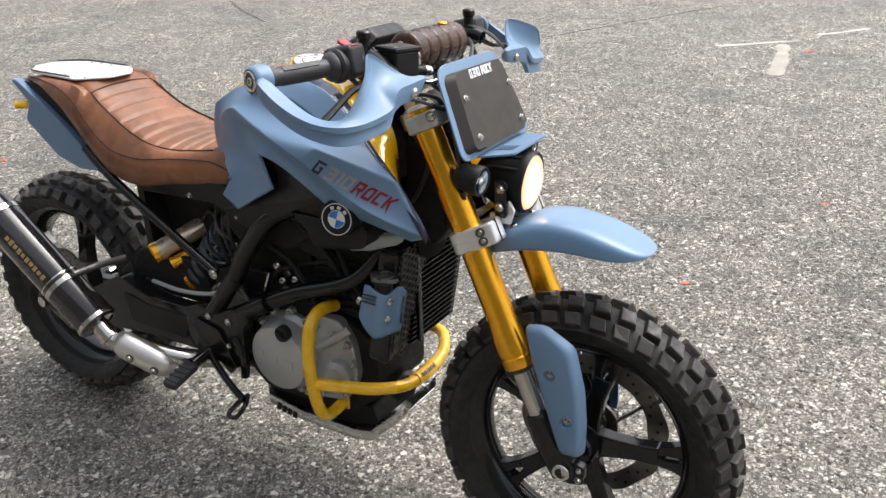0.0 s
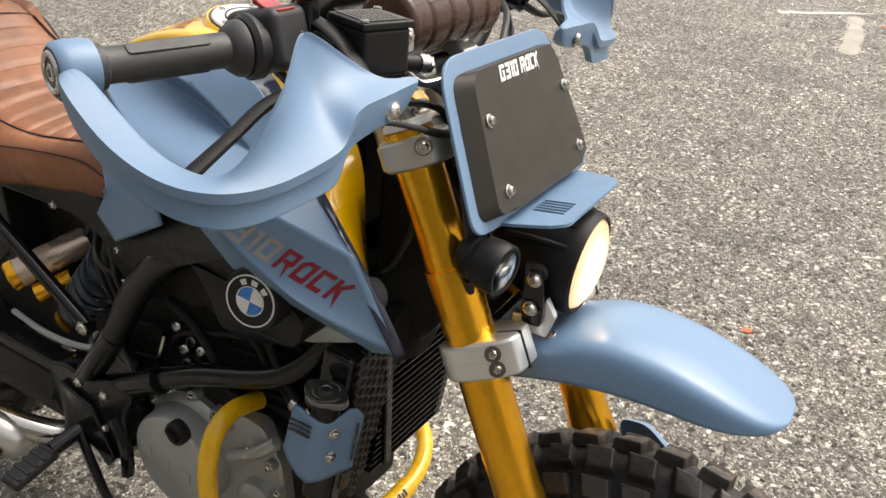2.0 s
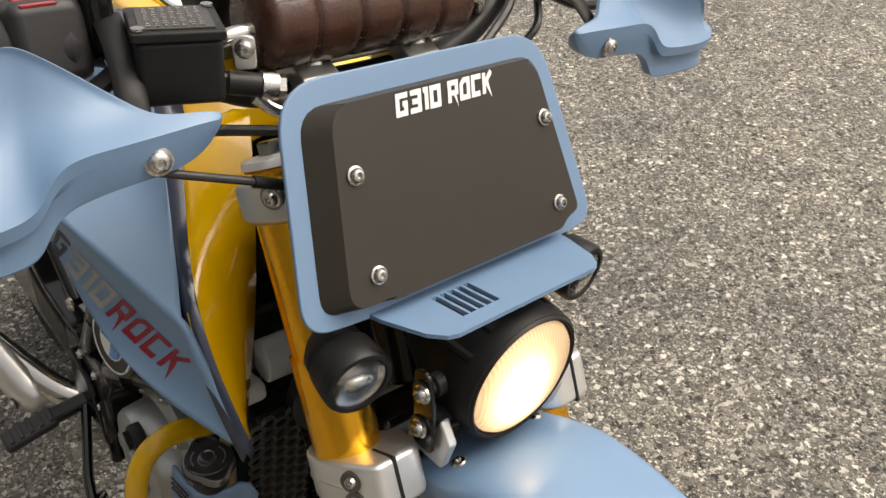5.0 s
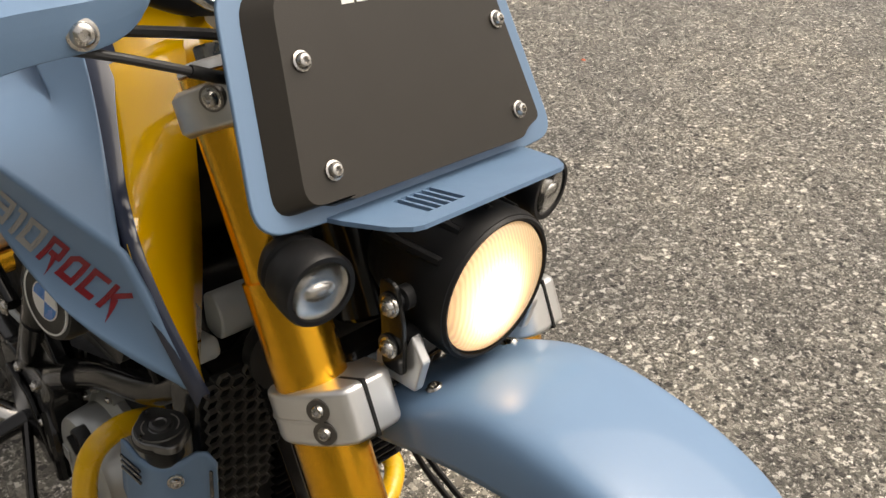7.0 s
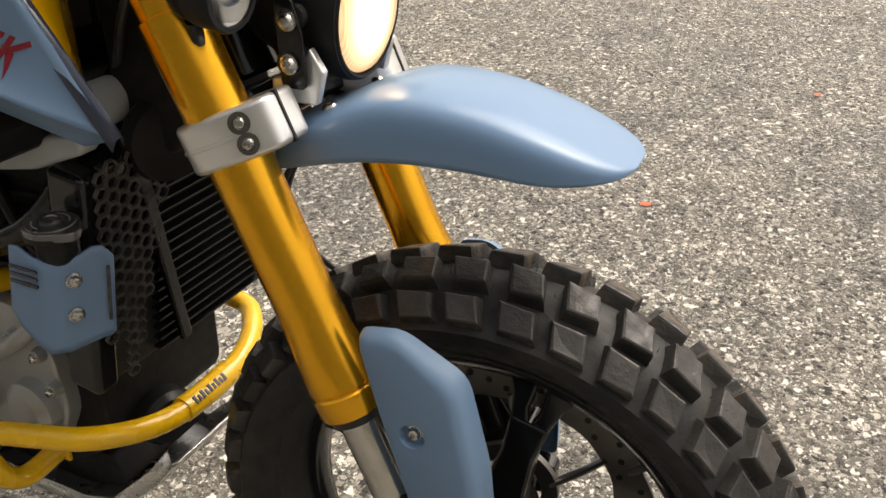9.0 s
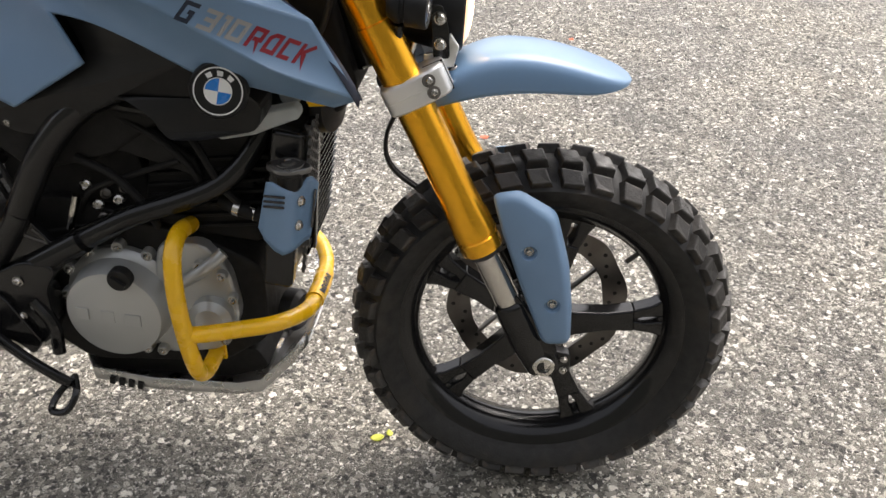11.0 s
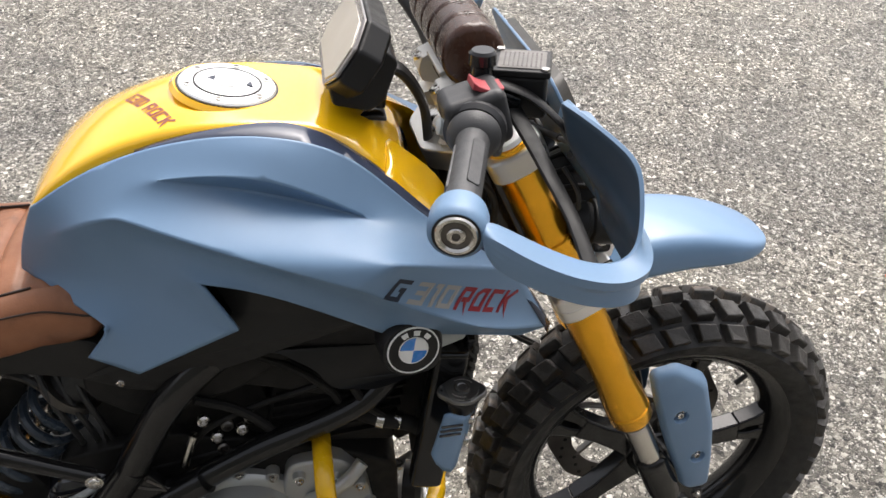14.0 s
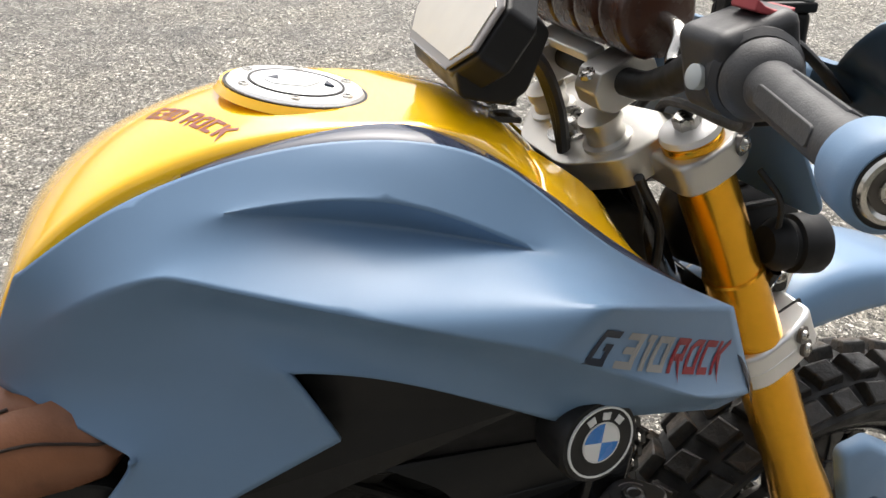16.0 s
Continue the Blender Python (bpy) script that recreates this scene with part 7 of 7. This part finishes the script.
part("silencer_print", bm, M_FADEDGOLD, can, "worn gold printed bars", kind="stuff")
mid = part("mid_pipe", tube([e0 + ed * 0.004, e0 - ed * 0.05, (-1.03, -0.225, 0.336), (-0.97, -0.200, 0.318), (-0.90, -0.165, 0.30), (-0.84, -0.10, 0.28), (-0.70, -0.04, 0.262)], 0.0215, 20), M_STEEL, bike, "bronzed steel exhaust pipe with polished heat shield")
part("clamp_ring", lathe([(0.0225, 0), (0.0262, 0.002), (0.0262, 0.012), (0.0225, 0.014)], e0 - ed * 0.045, ed, 28), M_STEEL, mid, smooth=30)
hs0, hs1 = Vector((-1.040, -0.226, 0.335)), Vector((-0.905, -0.190, 0.280))
hd = (hs1 - hs0).normalized()
hs = bmesh.new()
secs = []
upv = hd.cross(Vector((0, -1, 0))).normalized()
outv = upv.cross(hd).normalized()
if outv.y > 0:
    outv = -outv
for i in range(9):
    f = i / 8
    p = hs0 + (hs1 - hs0) * f
    r = 0.033 * min(1.0, 0.75 + f * 3) * min(1, 0.35 + (1 - f) * 3.5)
    secs.append([p + r * (math.cos(a) * outv + math.sin(a) * upv) for a in (radians(-100 + 20 * k) for k in range(11))])
shield = part("heat_shield", skin(secs, closed=False, bm=hs), M_SATIN, mid, "satin steel heat shield", thick=0.002, smooth=60)
for f in (0.34, 0.76):
    part("bolt_ring", lathe([(0.0098, -0.001), (0.0098, 0.0012), (0.0085, 0.0014)], hs0 + (hs1 - hs0) * f + outv * 0.0335, outv, 20), M_BLACK, mid)
    bolt(hs0 + (hs1 - hs0) * f + outv * 0.0345, outv, 0.0055, mid)
part("silencer_bracket", tube([e0 + ed * 0.12 + Vector((0.03, 0.01, 0.035)), (-1.13, -0.18, 0.485), (-1.08, -0.14, 0.50)], 0.008, 10), M_DARKSTEEL, can)
part("rear_brake_caliper", prism(rounded([(-1.36, 0.40), (-1.28, 0.42), (-1.27, 0.36), (-1.34, 0.34)], 0.01, 2), -0.115, -0.07), M_DARKSTEEL, bike, "rear brake caliper", bevel=0.004)

# ---- instrument display ----
DM = Matrix.Translation((-0.460, -0.012, 1.019)) @ Matrix.Rotation(radians(-55), 4, "Y")
FACE = [(-0.040, -0.052), (-0.016, -0.078), (0.022, -0.078), (0.047, -0.046), (0.047, 0.046), (0.022, 0.078), (-0.016, 0.078), (-0.040, 0.052)]
dash = part("instrument_display", prism(FACE[::-1], -0.027, 0.004, DM), M_BLACK, bike, "black digital instrument display on a bracket", bevel=0.005, segments=1)
part("bezel", prism([(u * 0.95, v * 0.97) for u, v in FACE[::-1]], 0.003, 0.0075, DM), M_BEZEL, dash, "glossy grey display bezel", bevel=0.004, segments=1)
part("screen", prism([(-0.030, -0.050), (-0.013, -0.068), (0.018, -0.068), (0.037, -0.040), (0.037, 0.040), (0.018, 0.068), (-0.013, 0.068), (-0.030, 0.050)][::-1], 0.0070, 0.0085, DM), M_SCREEN, dash, "glossy display screen, its pale colour standing for reflected sky")
part("housing", prism(rounded([(-0.482, 0.992), (-0.478, 0.971), (-0.440, 0.962), (-0.424, 0.972), (-0.408, 1.015), (-0.420, 1.030)], 0.004, 2), -0.070, 0.050), M_BLACK, dash, bevel=0.004)
part("display_button", box((0.010, 0.008, 0.010), DM @ Matrix.Translation((0.004, 0.080, -0.008))), M_GREYPLASTIC, dash, bevel=0.003)
part("display_bracket", prism(rounded([(-0.470, 0.952), (-0.420, 0.945), (-0.420, 0.940), (-0.470, 0.947)], 0.001, 1), -0.05, -0.028), M_FRAME, dash, bevel=0.001)
bolt((-0.443, -0.036, 0.952), (0.12, 0, 1), 0.005, dash)
part("bracket_leg", tube([(-0.43, -0.035, 0.952), (-0.425, -0.030, 0.975)], 0.010, 10, 1), M_FRAME, dash)
for k in range(3):
    part("display_cable", tube([(-0.425, -0.03 + 0.008 * k, 0.995), (-0.400, -0.030 + 0.008 * k, 0.985), (-0.375, -0.020 + 0.006 * k, 0.940), (-0.37, -0.030, 0.89), (-0.36, -0.03, 0.84)], 0.0055, 8), M_GRIP, dash)
# dark clutter behind the forks, between the wings
part("front_fairing_stay", prism(rounded([(-0.36, 0.86), (-0.31, 0.86), (-0.27, 0.70), (-0.30, 0.66), (-0.36, 0.70)], 0.01, 2), -0.06, 0.06), M_SOOT, bike, "black loom cover round the steering head", bevel=0.008)
for k in range(5):
    part("throttle_cable", tube([(-0.335, -0.09 + 0.035 * k, 0.90), (-0.30, -0.075 + 0.035 * k, 0.84), (-0.315, -0.08 + 0.03 * k, 0.78), (-0.36, -0.05 + 0.02 * k, 0.73)], 0.0042, 8), M_GRIP, bike, "black control cable behind the fork")
part("horn", lathe([(0.0, 0.0), (0.038, 0.0), (0.041, 0.006), (0.038, 0.020), (0.015, 0.024), (0.0, 0.024)], (-0.325, -0.045, 0.675), (1, -0.3, 0), 28), M_BLACK, bike, "black horn below the steering head", smooth=35)

# ---- ground ----
bm = bmesh.new()
bmesh.ops.create_grid(bm, x_segments=40, y_segments=40, size=2500)
ground = link("ground", bm, M_GROUND, kind="structure", label="grey exposed-aggregate concrete yard, slightly damp", smooth=0)


# loose and proud stones in the paving
def grit(count, seed):
    rnd = random.Random(seed)
    verts, faces = [], []
    for _ in range(count):
        x, y = rnd.uniform(-2.6, 2.3), rnd.uniform(-0.75, 3.2)
        r = rnd.choice((0.0022, 0.003, 0.0036, 0.0045, 0.006))
        a0, st, h = rnd.uniform(0, 6.28), rnd.uniform(0.6, 1.0), rnd.uniform(0.25, 0.6)
        b = len(verts)
        for k in range(5):
            a = a0 + 2 * math.pi * k / 5 + rnd.uniform(-0.3, 0.3)
            verts.append((x + r * math.cos(a), y + r * st * math.sin(a), -0.0005))
        for k in range(5):
            a = a0 + 2 * math.pi * k / 5 + rnd.uniform(-0.3, 0.3)
            verts.append((x + 0.65 * r * math.cos(a), y + 0.65 * r * st * math.sin(a), r * h * rnd.uniform(0.8, 1.1)))
        for k in range(5):
            j = (k + 1) % 5
            faces.append((b + k, b + j, b + 5 + j, b + 5 + k))
        faces.append(tuple(b + 5 + k for k in range(5)))
    me = bpy.data.meshes.new("grit")
    me.from_pydata(verts, [], faces)
    me.materials.append(M_STONE)
    return tagged(new("grit", me), "pale and dark stone chips standing proud of the concrete", "stone chips", kind="stuff")


grit(24000, 5)


def patch(name, pts, width, mat, label, category, seed):
    """A worn streak lying on the concrete."""
    rnd = random.Random(seed)
    line = curve_points([(x, y, 0) for x, y in pts], 10)
    left, right = [], []
    for i, p in enumerate(line):
        d = (line[min(i + 1, len(line) - 1)] - line[max(i - 1, 0)]).normalized()
        n = Vector((-d.y, d.x, 0))
        w = width * rnd.uniform(0.55, 1.1) * (0.4 if i in (0, len(line) - 1) else 1)
        left.append(p + n * w / 2)
        right.append(p - n * w / 2)
    bm = skin([[a + Vector((0, 0, z)) for a in (l, r) for z in ((0.0, 0.0015) if a is l else (0.0015, 0.0))] for l, r in zip(left, right)])
    return tagged(link(name, bm, mat, smooth=0), label, category, kind="structure")


patch("trim_paint_streak", [(-0.38, 5.17), (-0.22, 5.33), (-0.08, 5.52)], 0.045, M_PAINT, "worn white paint streak on the concrete", "paint mark", 1)
patch("trim_paint_smear", [(-0.92, 4.60), (-0.74, 4.72), (-0.53, 4.90)], 0.05, M_PAINT, "faded white paint smear on the concrete", "paint mark", 2)
patch("trim_paint_spot", [(-0.55, 4.86), (-0.45, 4.95)], 0.09, M_PAINT, "white paint spot on the concrete", "paint mark", 4)
patch("trim_pale_band", [(-0.53, 4.80), (-0.46, 4.40), (-0.42, 3.98)], 0.11, M_BAND, "pale cement band across the concrete", "cement band", 3)
patch("trim_crack", [(-2.10, 4.40), (-1.90, 4.75), (-1.63, 5.25), (-1.20, 6.0)], 0.014, M_CRACK, "thin dark crack in the concrete", "crack", 6)
patch("trim_crack", [(-5.6, 4.9), (-5.0, 4.45), (-4.41, 4.10)], 0.016, M_CRACK, "thin dark crack in the concrete", "crack", 7)


def leaf(name, x, y, size, turn, mat, label):
    bm = bmesh.new()
    rows = []
    for i in range(7):
        f = i / 6
        w = size * 0.34 * math.sin(math.pi * min(1, 0.06 + f * 0.94)) ** 0.8
        z = 0.003 + size * 0.12 * (2 * f - 1) ** 2
        rows.append([(size * (f - 0.5), -w, z + 0.15 * w), (size * (f - 0.5), 0, z), (size * (f - 0.5), w, z + 0.25 * w)])
    skin(rows, closed=False, bm=bm)
    ob = link(name, bm, mat, m=pose(x, y, 0, 0, 0, turn), thick=0.0006)
    return tagged(ob, label, "leaf", group="fallen leaves")


leaf("fallen_leaf", -0.275, 0.010, 0.026, 20, M_LEAF_Y, "small yellow-green leaf lying on the concrete")
leaf("fallen_leaf", -0.255, 0.024, 0.018, 110, M_LEAF_Y, "small yellow-green leaf lying on the concrete")
for x, y, sz, turn in ((-0.14, 1.26, 0.030, 15), (0.15, 2.13, 0.030, 70), (-1.775, 2.245, 0.028, 140), (0.93, 0.66, 0.026, 40), (-3.38, 1.02, 0.04, 10), (-0.34, 4.65, 0.06, 30)):
    leaf("fallen_leaf", x, y, sz, turn, M_LEAF_O, "small orange-red dead leaf lying on the concrete")

# unseen wall, added behind the viewer to block low sky light and darken reflections
bm = box((30.0, 0.25, 3.9), Matrix.Translation((0, -4.6, 1.95)))
wall = link("wall_south", bm, M_WALL, kind="structure", label="unseen dark wall added to block sky light", smooth=0)
